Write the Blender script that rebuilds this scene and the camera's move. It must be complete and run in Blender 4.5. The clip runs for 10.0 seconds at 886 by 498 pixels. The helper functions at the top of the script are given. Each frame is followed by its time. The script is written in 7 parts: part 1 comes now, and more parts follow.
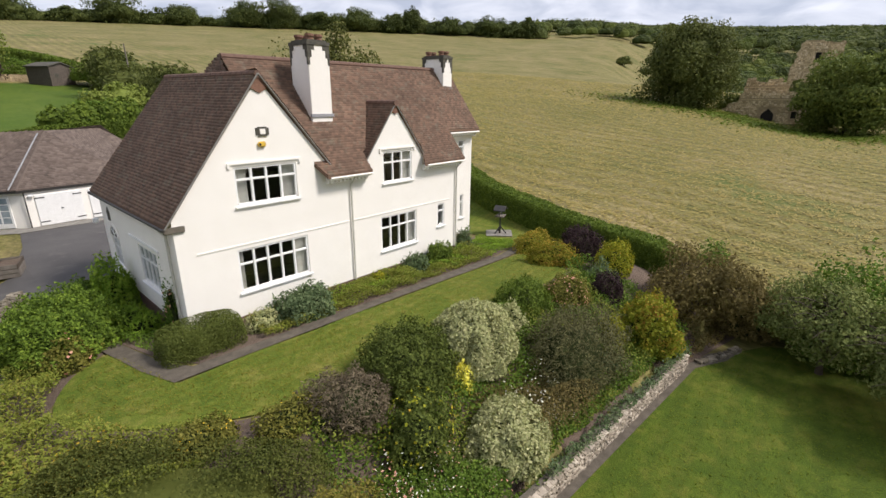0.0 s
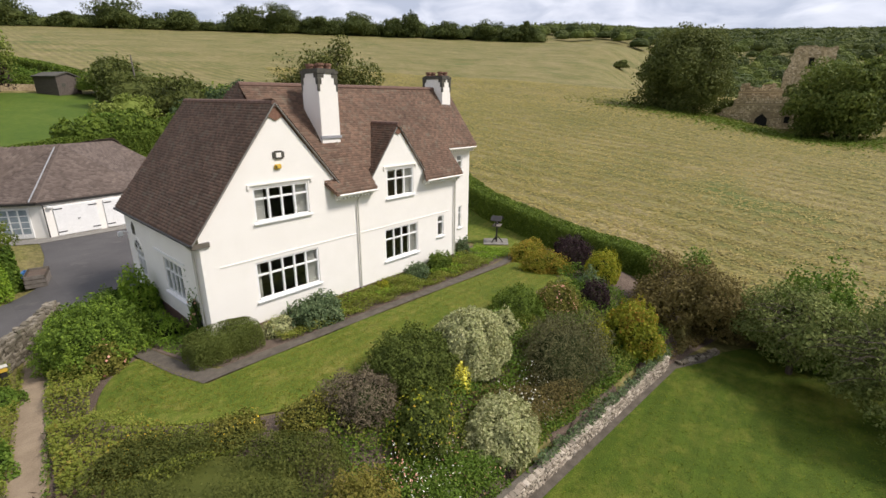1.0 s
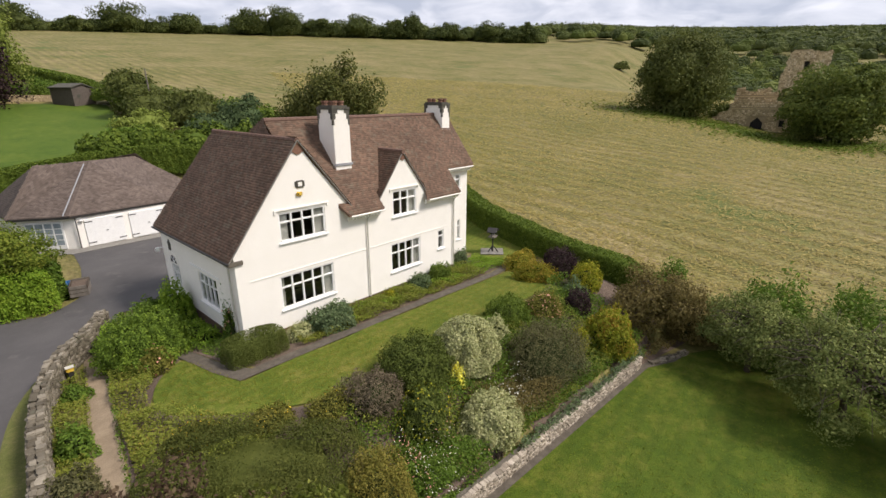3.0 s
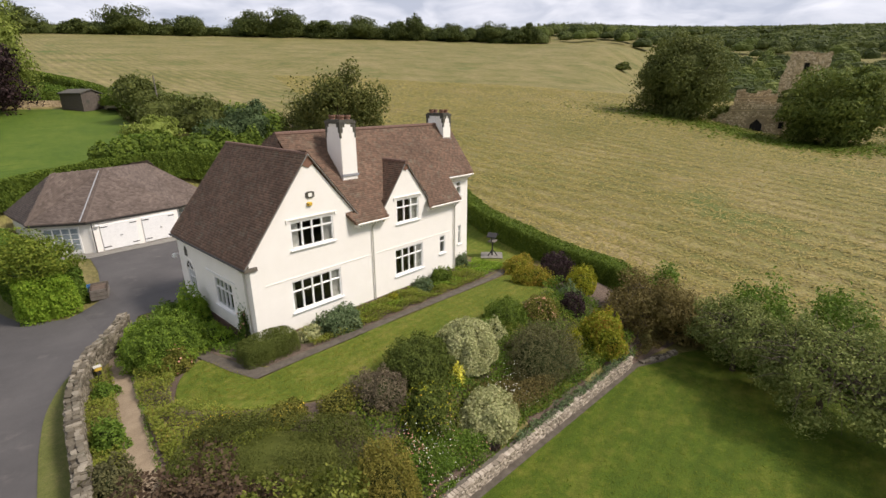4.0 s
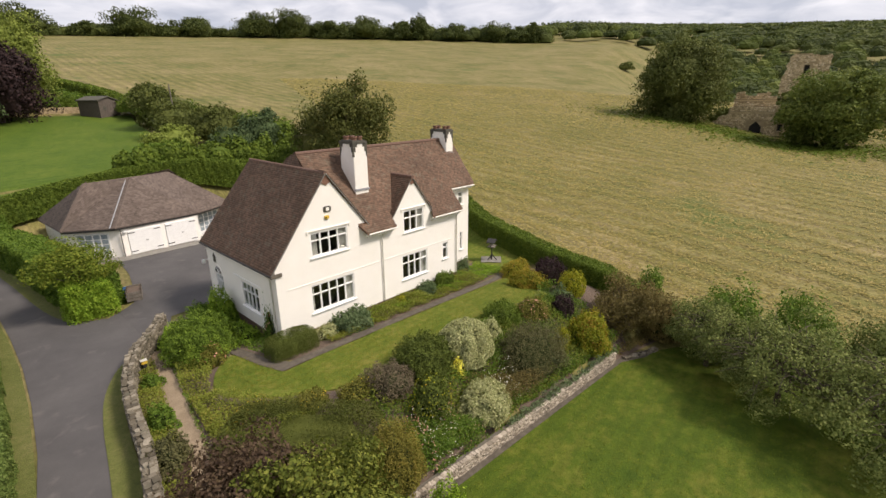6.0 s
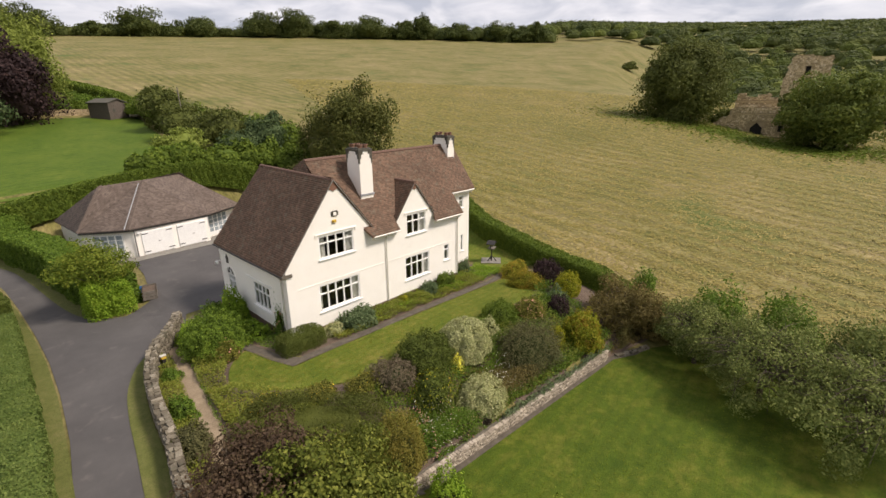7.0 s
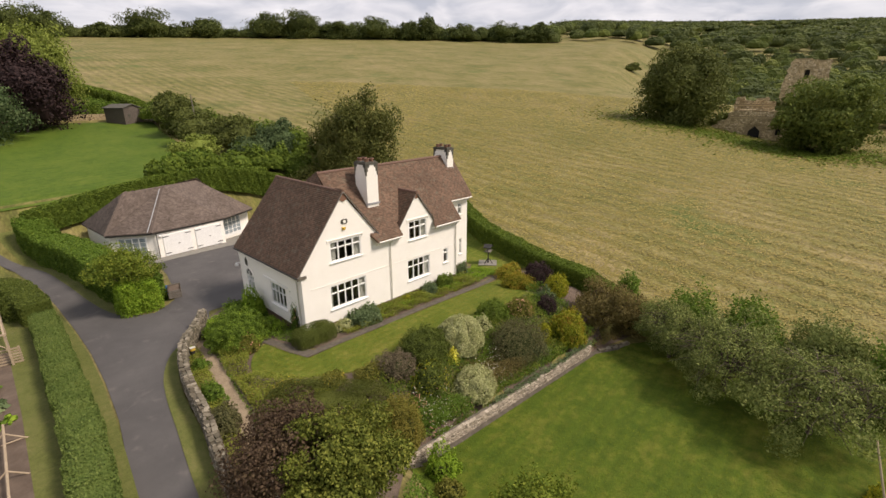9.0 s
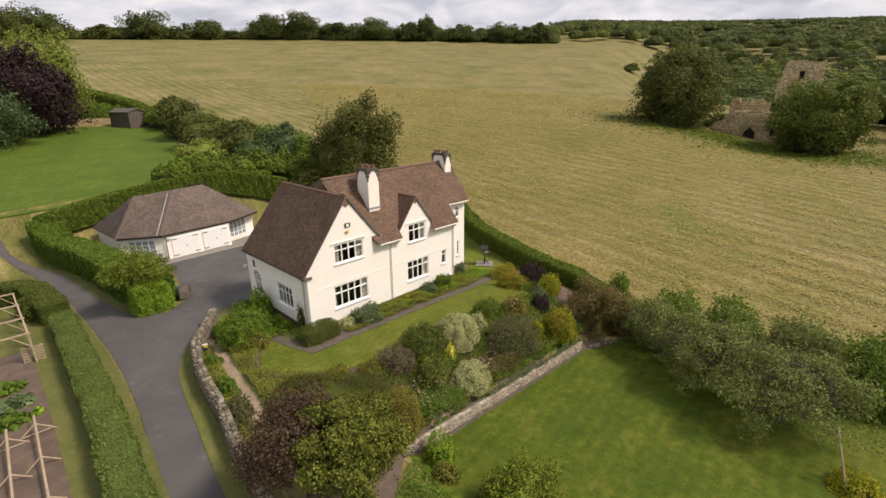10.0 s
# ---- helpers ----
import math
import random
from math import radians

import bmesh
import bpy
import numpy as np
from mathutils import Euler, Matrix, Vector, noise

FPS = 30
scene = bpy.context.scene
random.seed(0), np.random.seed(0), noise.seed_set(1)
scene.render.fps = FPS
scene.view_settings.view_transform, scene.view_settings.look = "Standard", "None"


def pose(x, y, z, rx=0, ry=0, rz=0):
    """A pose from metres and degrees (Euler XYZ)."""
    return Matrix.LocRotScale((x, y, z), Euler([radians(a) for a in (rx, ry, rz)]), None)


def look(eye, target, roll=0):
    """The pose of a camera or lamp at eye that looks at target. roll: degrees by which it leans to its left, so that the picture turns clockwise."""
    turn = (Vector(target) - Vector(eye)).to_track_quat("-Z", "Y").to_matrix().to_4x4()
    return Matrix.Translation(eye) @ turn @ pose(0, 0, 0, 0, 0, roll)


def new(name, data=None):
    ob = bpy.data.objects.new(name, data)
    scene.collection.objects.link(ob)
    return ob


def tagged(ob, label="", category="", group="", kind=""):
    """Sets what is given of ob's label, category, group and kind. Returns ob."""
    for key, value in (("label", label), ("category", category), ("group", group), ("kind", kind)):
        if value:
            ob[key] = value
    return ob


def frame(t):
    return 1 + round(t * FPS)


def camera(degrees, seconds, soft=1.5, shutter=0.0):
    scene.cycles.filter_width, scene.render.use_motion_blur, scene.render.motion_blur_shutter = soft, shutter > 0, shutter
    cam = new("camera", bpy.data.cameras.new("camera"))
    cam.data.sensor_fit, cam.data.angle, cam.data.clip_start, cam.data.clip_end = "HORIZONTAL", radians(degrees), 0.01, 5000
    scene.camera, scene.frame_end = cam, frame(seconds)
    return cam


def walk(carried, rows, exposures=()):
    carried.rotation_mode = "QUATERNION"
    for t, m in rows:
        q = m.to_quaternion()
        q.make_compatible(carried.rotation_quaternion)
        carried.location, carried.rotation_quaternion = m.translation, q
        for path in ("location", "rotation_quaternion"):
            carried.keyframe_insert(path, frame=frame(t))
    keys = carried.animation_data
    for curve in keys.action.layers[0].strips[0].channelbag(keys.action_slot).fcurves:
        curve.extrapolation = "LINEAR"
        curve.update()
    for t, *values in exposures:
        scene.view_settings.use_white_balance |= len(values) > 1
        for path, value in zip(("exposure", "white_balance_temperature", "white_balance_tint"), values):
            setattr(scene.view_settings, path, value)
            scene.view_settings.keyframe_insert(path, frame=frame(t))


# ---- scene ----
cam = camera(88.2, 10.0)
PATH = [
    (0, (-4.696, -15.736, 8.03), (-3.277, -14.471, 7.409), 0.5),
    (0.5, (-5.227, -16.204, 8.458), (-3.806, -14.939, 7.841), 0.4),
    (1, (-5.757, -16.652, 8.883), (-4.334, -15.387, 8.272), 0.3),
    (1.5, (-6.233, -17.074, 9.282), (-4.809, -15.807, 8.676), 0.2),
    (2, (-6.649, -17.504, 9.692), (-5.226, -16.238, 9.084), 0.1),
    (2.5, (-7.059, -17.944, 10.065), (-5.639, -16.675, 9.453), 0.1),
    (4, (-8.304, -19.205, 11.103), (-6.895, -17.924, 10.491), -0.2),
    (4.5, (-8.733, -19.618, 11.486), (-7.327, -18.335, 10.871), -0.1),
    (5, (-9.154, -20.029, 11.854), (-7.752, -18.743, 11.237), -0.1),
    (5.5, (-9.603, -20.481, 12.138), (-8.204, -19.191, 11.521), -0.3),
    (7, (-10.902, -21.913, 13.058), (-9.518, -20.611, 12.436), -0.4),
    (7.5, (-11.317, -22.419, 13.36), (-9.938, -21.113, 12.735), -0.4),
    (8, (-11.732, -22.945, 13.663), (-10.357, -21.635, 13.038), -0.4),
    (8.5, (-12.157, -23.49, 13.999), (-10.785, -22.177, 13.372), -0.4),
    (9, (-12.615, -24.05, 14.316), (-11.244, -22.735, 13.69), -0.4),
    (9.5, (-13.103, -24.623, 14.634), (-11.733, -23.307, 14.008), -0.5),
    (10, (-13.632, -25.281, 14.981), (-12.262, -23.965, 14.355), -0.6),
]
walk(cam, [(t, look(eye, target, roll)) for t, eye, target, roll in PATH], [(0, 0.2, 6500, 15), (5, 0.2, 6900, 16), (10, 0.15, 7300, 17)])

# ---- world and light ----
world = bpy.data.worlds.new("sky")
scene.world = world
world.use_nodes = True
wn, wl = world.node_tree.nodes, world.node_tree.links
wn.clear()
w_out = wn.new("ShaderNodeOutputWorld")
w_bg = wn.new("ShaderNodeBackground")
w_sky = wn.new("ShaderNodeTexSky")
w_sky.sky_type = "NISHITA"
w_sky.sun_disc = False
SUN_EL, SUN_AZ = 50.0, 146.0
w_sky.sun_elevation = radians(SUN_EL)
w_sky.sun_rotation = radians(SUN_AZ)
w_co = wn.new("ShaderNodeTexCoord")
w_map = wn.new("ShaderNodeMapping")
w_map.inputs["Scale"].default_value = (3.6, 3.6, 11.0)
w_n = wn.new("ShaderNodeTexNoise")
w_n.inputs["Scale"].default_value = 2.2
w_n.inputs["Detail"].default_value = 6
w_n.inputs["Distortion"].default_value = 0.35
w_ramp = wn.new("ShaderNodeValToRGB")
w_ramp.color_ramp.elements[0].position = 0.38
w_ramp.color_ramp.elements[0].color = (3.6, 4.0, 4.8, 1)
w_ramp.color_ramp.elements[1].position = 0.66
w_ramp.color_ramp.elements[1].color = (6.5, 6.75, 7.3, 1)
w_mix = wn.new("ShaderNodeMix")
w_mix.data_type = "RGBA"
w_mix.inputs["Factor"].default_value = 0.88
w_bg.inputs["Strength"].default_value = 0.13
wl.new(w_co.outputs["Generated"], w_map.inputs["Vector"])
wl.new(w_map.outputs["Vector"], w_n.inputs["Vector"])
wl.new(w_n.outputs["Fac"], w_ramp.inputs["Fac"])
wl.new(w_sky.outputs["Color"], w_mix.inputs["A"])
wl.new(w_ramp.outputs["Color"], w_mix.inputs["B"])
wl.new(w_mix.outputs["Result"], w_bg.inputs["Color"])
wl.new(w_bg.outputs["Background"], w_out.inputs["Surface"])

sun = new("sun", bpy.data.lights.new("sun", "SUN"))
sun.data.energy, sun.data.angle, sun.data.color = 3.7, radians(12), (1.0, 0.95, 0.87)
sun.matrix_world = look((0, 0, 60), (0 - math.sin(radians(SUN_AZ)), 0 - math.cos(radians(SUN_AZ)), 60 - math.tan(radians(SUN_EL))))


# ---- materials ----
def material(name, rough=0.7, metal=0.0, spec=0.5):
    m = bpy.data.materials.new(name)
    m.use_nodes = True
    b = m.node_tree.nodes["Principled BSDF"]
    b.inputs["Roughness"].default_value = rough
    b.inputs["Metallic"].default_value = metal
    b.inputs["Specular IOR Level"].default_value = spec
    return m, m.node_tree.nodes, m.node_tree.links, b


def ramp_node(nodes, stops):
    r = nodes.new("ShaderNodeValToRGB")
    e = r.color_ramp.elements
    while len(e) < len(stops):
        e.new(0.5)
    for k, (p, c) in enumerate(stops):
        e[k].position, e[k].color = p, (*c, 1)
    return r


def noise_node(nodes, links, scale, detail=4, stretch=(1, 1, 1), turn=0.0, rough=0.6):
    co, mp, n = nodes.new("ShaderNodeTexCoord"), nodes.new("ShaderNodeMapping"), nodes.new("ShaderNodeTexNoise")
    mp.inputs["Scale"].default_value = stretch
    mp.inputs["Rotation"].default_value = (0, 0, radians(turn))
    n.inputs["Scale"].default_value, n.inputs["Detail"].default_value = scale, detail
    n.inputs["Roughness"].default_value = rough
    links.new(co.outputs["Object"], mp.inputs["Vector"])
    links.new(mp.outputs["Vector"], n.inputs["Vector"])
    return n


def mix_node(nodes, links, a, b, fac, mode="MIX"):
    m = nodes.new("ShaderNodeMix")
    m.data_type, m.blend_type = "RGBA", mode
    for key, v in (("A", a), ("B", b), ("Factor", fac)):
        if hasattr(v, "is_output"):
            links.new(v, m.inputs[key])
        elif key == "Factor":
            m.inputs[key].default_value = v
        else:
            m.inputs[key].default_value = (*v, 1)
    return m.outputs["Result"]


def bump(nodes, links, b, height, strength=0.4, distance=0.02):
    n = nodes.new("ShaderNodeBump")
    n.inputs["Strength"].default_value, n.inputs["Distance"].default_value = strength, distance
    links.new(height, n.inputs["Height"])
    links.new(n.outputs["Normal"], b.inputs["Normal"])


def mottled(name, c1, c2, scale=6.0, fine=60.0, rough=0.75, bump_by=0.25, depth=0.01, metal=0.0, spec=0.4, c3=None):
    """Two colours in broad stains, a fine grain over them and a fine relief."""
    m, n, l, b = material(name, rough, metal, spec)
    broad, grain = noise_node(n, l, scale, 5), noise_node(n, l, fine, 3)
    r = ramp_node(n, [(0.32, c1), (0.68, c2)])
    l.new(broad.outputs["Fac"], r.inputs["Fac"])
    g = ramp_node(n, [(0.3, (0.82, 0.82, 0.82)), (0.7, (1.12, 1.12, 1.12))])
    l.new(grain.outputs["Fac"], g.inputs["Fac"])
    col = mix_node(n, l, r.outputs["Color"], g.outputs["Color"], 1.0, "MULTIPLY")
    if c3:
        patch = ramp_node(n, [(0.60, (0, 0, 0)), (0.72, (1, 1, 1))])
        p = noise_node(n, l, scale * 2.7, 6)
        l.new(p.outputs["Fac"], patch.inputs["Fac"])
        col = mix_node(n, l, col, c3, patch.outputs["Color"])
    l.new(col, b.inputs["Base Color"])
    bump(n, l, b, grain.outputs["Fac"], bump_by, depth)
    return m


def per_piece(name, stops, rough=0.8, stain=(0.75, 1.2), scale=0.7, bump_by=0.3, island=True, moss=None):
    """Each piece of its own shade, with broad weathering over all of them."""
    m, n, l, b = material(name, rough, 0, 0.3)
    src = n.new("ShaderNodeNewGeometry").outputs["Random Per Island"] if island else n.new("ShaderNodeObjectInfo").outputs["Random"]
    r = ramp_node(n, stops)
    l.new(src, r.inputs["Fac"])
    broad, grain = noise_node(n, l, scale, 5), noise_node(n, l, 40, 4)
    s = ramp_node(n, [(0.3, (stain[0],) * 3), (0.7, (stain[1],) * 3)])
    l.new(broad.outputs["Fac"], s.inputs["Fac"])
    col = mix_node(n, l, r.outputs["Color"], s.outputs["Color"], 1.0, "MULTIPLY")
    g = ramp_node(n, [(0.3, (0.8,) * 3), (0.7, (1.15,) * 3)])
    l.new(grain.outputs["Fac"], g.inputs["Fac"])
    col = mix_node(n, l, col, g.outputs["Color"], 1.0, "MULTIPLY")
    if moss:
        p = ramp_node(n, [(0.56, (0, 0, 0)), (0.74, (0.8, 0.8, 0.8))])
        mn = noise_node(n, l, 2.3, 6)
        l.new(mn.outputs["Fac"], p.inputs["Fac"])
        col = mix_node(n, l, col, moss, p.outputs["Color"])
    l.new(col, b.inputs["Base Color"])
    bump(n, l, b, grain.outputs["Fac"], bump_by, 0.01)
    return m


def foliage(name, stops, rough=0.65, through_leaf=0.3, patch=0.35, patch_scale=1.6, vary=0.62):
    """Leaves: every leaf its own shade out of the stops, lighter and darker patches over the plant."""
    m, n, l, b = material(name, rough, 0, 0.12)
    geo = n.new("ShaderNodeNewGeometry")
    r = ramp_node(n, [(p, (min(0.85, 1.98 * cr), min(0.85, 1.74 * cg), min(0.8, 1.28 * cb))) for p, (cr, cg, cb) in stops])
    broad = noise_node(n, l, patch_scale, 3)
    add = n.new("ShaderNodeMath")
    add.operation = "MULTIPLY_ADD"
    add.inputs[1].default_value = patch * 2
    l.new(broad.outputs["Fac"], add.inputs[0])
    sub = n.new("ShaderNodeMath")
    sub.operation = "SUBTRACT"
    sub.inputs[1].default_value = patch
    calm = n.new("ShaderNodeMath")
    calm.operation = "MULTIPLY_ADD"
    calm.inputs[1].default_value, calm.inputs[2].default_value = vary, (1 - vary) / 2
    l.new(geo.outputs["Random Per Island"], calm.inputs[0])
    l.new(calm.outputs["Value"], sub.inputs[0])
    l.new(sub.outputs["Value"], add.inputs[2])
    l.new(add.outputs["Value"], r.inputs["Fac"])
    l.new(r.outputs["Color"], b.inputs["Base Color"])
    tr, mx = n.new("ShaderNodeBsdfTranslucent"), n.new("ShaderNodeMixShader")
    l.new(r.outputs["Color"], tr.inputs["Color"])
    mx.inputs["Fac"].default_value = through_leaf
    l.new(b.outputs["BSDF"], mx.inputs[1])
    l.new(tr.outputs["BSDF"], mx.inputs[2])
    l.new(mx.outputs["Shader"], n["Material Output"].inputs["Surface"])
    return m


def grass_mat(name, stops, scale=0.5, fine=30, stripe=None, stretch=(1, 1, 1), turn=0.0, relief=0.6, patch=None):
    """Grass: broad patches, small tufts and, on a mown lawn, faint mower's bands."""
    m, n, l, b = material(name, 0.85, 0, 0.2)
    broad, mid, tuft = noise_node(n, l, scale, 6), noise_node(n, l, scale * 7, 5, stretch, turn), noise_node(n, l, fine, 4, stretch, turn)
    r = ramp_node(n, stops)
    mixv = n.new("ShaderNodeMath")
    mixv.operation = "MULTIPLY_ADD"
    mixv.inputs[1].default_value = 0.5
    l.new(mid.outputs["Fac"], mixv.inputs[0])
    half = n.new("ShaderNodeMath")
    half.operation = "MULTIPLY"
    half.inputs[1].default_value = 0.5
    l.new(broad.outputs["Fac"], half.inputs[0])
    l.new(half.outputs["Value"], mixv.inputs[2])
    l.new(mixv.outputs["Value"], r.inputs["Fac"])
    g = ramp_node(n, [(0.3, (0.62,) * 3), (0.7, (1.32,) * 3)])
    l.new(tuft.outputs["Fac"], g.inputs["Fac"])
    col = mix_node(n, l, r.outputs["Color"], g.outputs["Color"], 1.0, "MULTIPLY")
    if stripe:
        width, angle, amount, bend = stripe
        co, mp, wv = n.new("ShaderNodeTexCoord"), n.new("ShaderNodeMapping"), n.new("ShaderNodeTexWave")
        mp.inputs["Rotation"].default_value = (0, 0, radians(angle))
        wv.inputs["Scale"].default_value = 0.314 / width
        wv.inputs["Distortion"].default_value = bend
        wv.inputs["Detail"].default_value = 1
        l.new(co.outputs["Object"], mp.inputs["Vector"])
        l.new(mp.outputs["Vector"], wv.inputs["Vector"])
        sr = ramp_node(n, [(0.35, (1 - amount,) * 3), (0.65, (1 + amount,) * 3)])
        l.new(wv.outputs["Fac"], sr.inputs["Fac"])
        col = mix_node(n, l, col, sr.outputs["Color"], 1.0, "MULTIPLY")
    if patch:
        pc, lo, hi, ps = patch
        pn = noise_node(n, l, ps, 5)
        pr = ramp_node(n, [(lo, (0, 0, 0)), (hi, (1, 1, 1))])
        l.new(pn.outputs["Fac"], pr.inputs["Fac"])
        col = mix_node(n, l, col, pc, pr.outputs["Color"])
    l.new(col, b.inputs["Base Color"])
    bump(n, l, b, tuft.outputs["Fac"], relief, 0.05)
    return m


RENDER = mottled("cream_render", (0.86, 0.83, 0.765), (0.90, 0.87, 0.81), 1.2, 90, 0.85, 0.15, 0.004)
WHITE = mottled("white_paint", (0.80, 0.80, 0.78), (0.86, 0.86, 0.84), 3, 40, 0.45, 0.05, 0.002)
GREY_PAINT = mottled("grey_cream_paint", (0.50, 0.48, 0.42), (0.60, 0.58, 0.50), 3, 40, 0.55, 0.1, 0.003)
PLINTH = mottled("dark_brick", (0.10, 0.06, 0.045), (0.16, 0.10, 0.08), 5, 50, 0.85, 0.4, 0.01)
DARK = mottled("dark_iron", (0.02, 0.02, 0.02), (0.04, 0.035, 0.03), 5, 60, 0.5, 0.2, 0.003)
TILE = per_piece("clay_tile", [(0.0, (0.104, 0.066, 0.046)), (0.5, (0.142, 0.090, 0.062)), (0.85, (0.184, 0.112, 0.075)), (1.0, (0.150, 0.112, 0.080))], 0.85, (0.78, 1.16), 0.45, 0.4, True, (0.16, 0.145, 0.105))
GTILE = per_piece("concrete_tile", [(0.0, (0.10, 0.078, 0.066)), (0.6, (0.14, 0.108, 0.09)), (1.0, (0.165, 0.13, 0.11))], 0.9, (0.8, 1.15), 0.6, 0.4)
RIDGE = per_piece("ridge_tile", [(0.0, (0.11, 0.072, 0.056)), (0.6, (0.165, 0.10, 0.075)), (1.0, (0.20, 0.16, 0.12))], 0.85, (0.75, 1.2), 2, 0.4)
POT = mottled("terracotta", (0.15, 0.075, 0.05), (0.24, 0.13, 0.085), 9, 50, 0.85, 0.3, 0.006, c3=(0.10, 0.07, 0.05))
LEAD = mottled("lead", (0.24, 0.245, 0.255), (0.36, 0.365, 0.38), 6, 50, 0.5, 0.2, 0.004)
SOOT = mottled("sooty_stone", (0.05, 0.05, 0.042), (0.12, 0.11, 0.085), 6, 50, 0.9, 0.4, 0.01)
ASPHALT = mottled("asphalt", (0.066, 0.062, 0.061), (0.096, 0.090, 0.087), 0.35, 70, 0.9, 0.5, 0.006, c3=(0.112, 0.102, 0.096))
KERB = mottled("concrete", (0.17, 0.16, 0.14), (0.25, 0.235, 0.205), 3, 60, 0.9, 0.4, 0.006)
PATH_GREY = mottled("path_flags", (0.070, 0.059, 0.044), (0.128, 0.109, 0.083), 3.2, 50, 0.9, 0.4, 0.008)
GRAVEL = mottled("gravel", (0.22, 0.165, 0.108), (0.31, 0.24, 0.16), 2, 60, 0.95, 0.8, 0.02)
SOIL = mottled("bare_soil", (0.095, 0.068, 0.050), (0.150, 0.110, 0.082), 1.4, 45, 0.95, 0.8, 0.03)
GREY_STOPS = [(0.0, (0.095, 0.080, 0.056)), (0.5, (0.165, 0.142, 0.103)), (1.0, (0.29, 0.255, 0.195))]
PALE_STOPS = [(0.0, (0.23, 0.190, 0.145)), (0.5, (0.37, 0.315, 0.245)), (1.0, (0.54, 0.47, 0.38))]
STONE = per_piece("limestone_rubble", GREY_STOPS, 0.92, (0.65, 1.2), 1.5, 0.6, False, (0.11, 0.11, 0.075))
PALE_STONE = per_piece("pale_limestone", PALE_STOPS, 0.92, (0.7, 1.15), 1.8, 0.6, False, (0.20, 0.18, 0.13))
STONE_FILL = mottled("wall_core", (0.10, 0.088, 0.068), (0.16, 0.14, 0.11), 4, 40, 0.95, 0.6, 0.02)
# near-black colour painted in place of the shade inside openings
VOID = mottled("painted_shade_void", (0.010, 0.009, 0.008), (0.018, 0.016, 0.013), 3, 30, 0.95, 0.1, 0.01)
RUIN = mottled("ruin_stone", (0.30, 0.235, 0.135), (0.46, 0.36, 0.22), 0.45, 2.2, 0.95, 1.0, 0.35, c3=(0.21, 0.175, 0.12))
RUIN_BLOCK = per_piece("ruin_blocks", [(0.0, (0.36, 0.27, 0.15)), (0.4, (0.60, 0.475, 0.28)), (0.8, (0.74, 0.60, 0.38)), (1.0, (0.80, 0.68, 0.47))], 0.95, (0.75, 1.15), 0.35, 0.8, True, (0.22, 0.19, 0.12))
PANE = mottled("garage_pane", (0.22, 0.27, 0.30), (0.34, 0.39, 0.42), 3, 30, 0.12, 0.02, 0.001, spec=0.6)
WOOD = mottled("grey_wood", (0.125, 0.108, 0.088), (0.20, 0.175, 0.148), 4, 60, 0.85, 0.4, 0.006)
SHED_WOOD = mottled("brown_grey_boards", (0.075, 0.060, 0.048), (0.145, 0.120, 0.100), 4, 60, 0.85, 0.4, 0.006)
POLE = mottled("pale_wood", (0.32, 0.245, 0.165), (0.42, 0.33, 0.23), 4, 60, 0.8, 0.3, 0.005)
BARK = mottled("bark", (0.06, 0.045, 0.033), (0.11, 0.085, 0.06), 6, 50, 0.95, 0.7, 0.02)
CURTAIN = mottled("pale_curtain", (0.50, 0.48, 0.45), (0.66, 0.64, 0.60), 6, 60, 0.9, 0.2, 0.004)
# the dimness of unlit rooms, put into the base colour
ROOM = mottled("painted_dim_room", (0.05, 0.045, 0.04), (0.09, 0.08, 0.07), 2, 20, 0.9, 0.1, 0.004)
YELLOW = mottled("yellow_plastic", (0.62, 0.40, 0.05), (0.70, 0.47, 0.07), 4, 60, 0.4, 0.05, 0.002)
BLUE = mottled("blue_plastic", (0.05, 0.16, 0.36), (0.07, 0.20, 0.42), 4, 60, 0.5, 0.05, 0.002)

GLASS, gn, gl, gb = material("window_glass", 0.04, 0, 0.5)
gb.inputs["Base Color"].default_value = (0.9, 0.95, 0.95, 1)
gb.inputs["Transmission Weight"].default_value = 1.0
gb.inputs["IOR"].default_value = 1.45
gb.inputs["Roughness"].default_value = 0.02


# ---- mesh helpers ----
def mesh_of(name, verts, faces, mats, index=None, smooth=False):
    me = bpy.data.meshes.new(name)
    me.from_pydata([tuple(v) for v in verts], [], [tuple(f) for f in faces])
    for m in mats if isinstance(mats, (list, tuple)) else [mats]:
        me.materials.append(m)
    if index is not None:
        me.polygons.foreach_set("material_index", np.asarray(index, dtype=np.int32))
    if smooth:
        me.polygons.foreach_set("use_smooth", np.ones(len(me.polygons), dtype=bool))
    me.update()
    return me


def quads_mesh(name, verts, mats, index=None):
    """A mesh out of loose four-cornered faces, verts being N x 4 x 3."""
    v = np.asarray(verts, dtype=np.float32).reshape(-1, 3)
    n = len(v) // 4
    me = bpy.data.meshes.new(name)
    me.vertices.add(len(v))
    me.vertices.foreach_set("co", v.ravel())
    me.loops.add(len(v))
    me.loops.foreach_set("vertex_index", np.arange(len(v), dtype=np.int32))
    me.polygons.add(n)
    me.polygons.foreach_set("loop_start", np.arange(0, 4 * n, 4, dtype=np.int32))
    for m in mats if isinstance(mats, (list, tuple)) else [mats]:
        me.materials.append(m)
    if index is not None:
        me.polygons.foreach_set("material_index", np.asarray(index, dtype=np.int32))
    me.update(calc_edges=True)
    return me


def thing(name, label, category, at=(0, 0, 0), turn=0.0, group="", kind=""):
    ob = new(name)
    ob.empty_display_size = 0.2
    ob.matrix_basis = pose(*at, 0, 0, turn)
    return tagged(ob, label, category, group, kind)


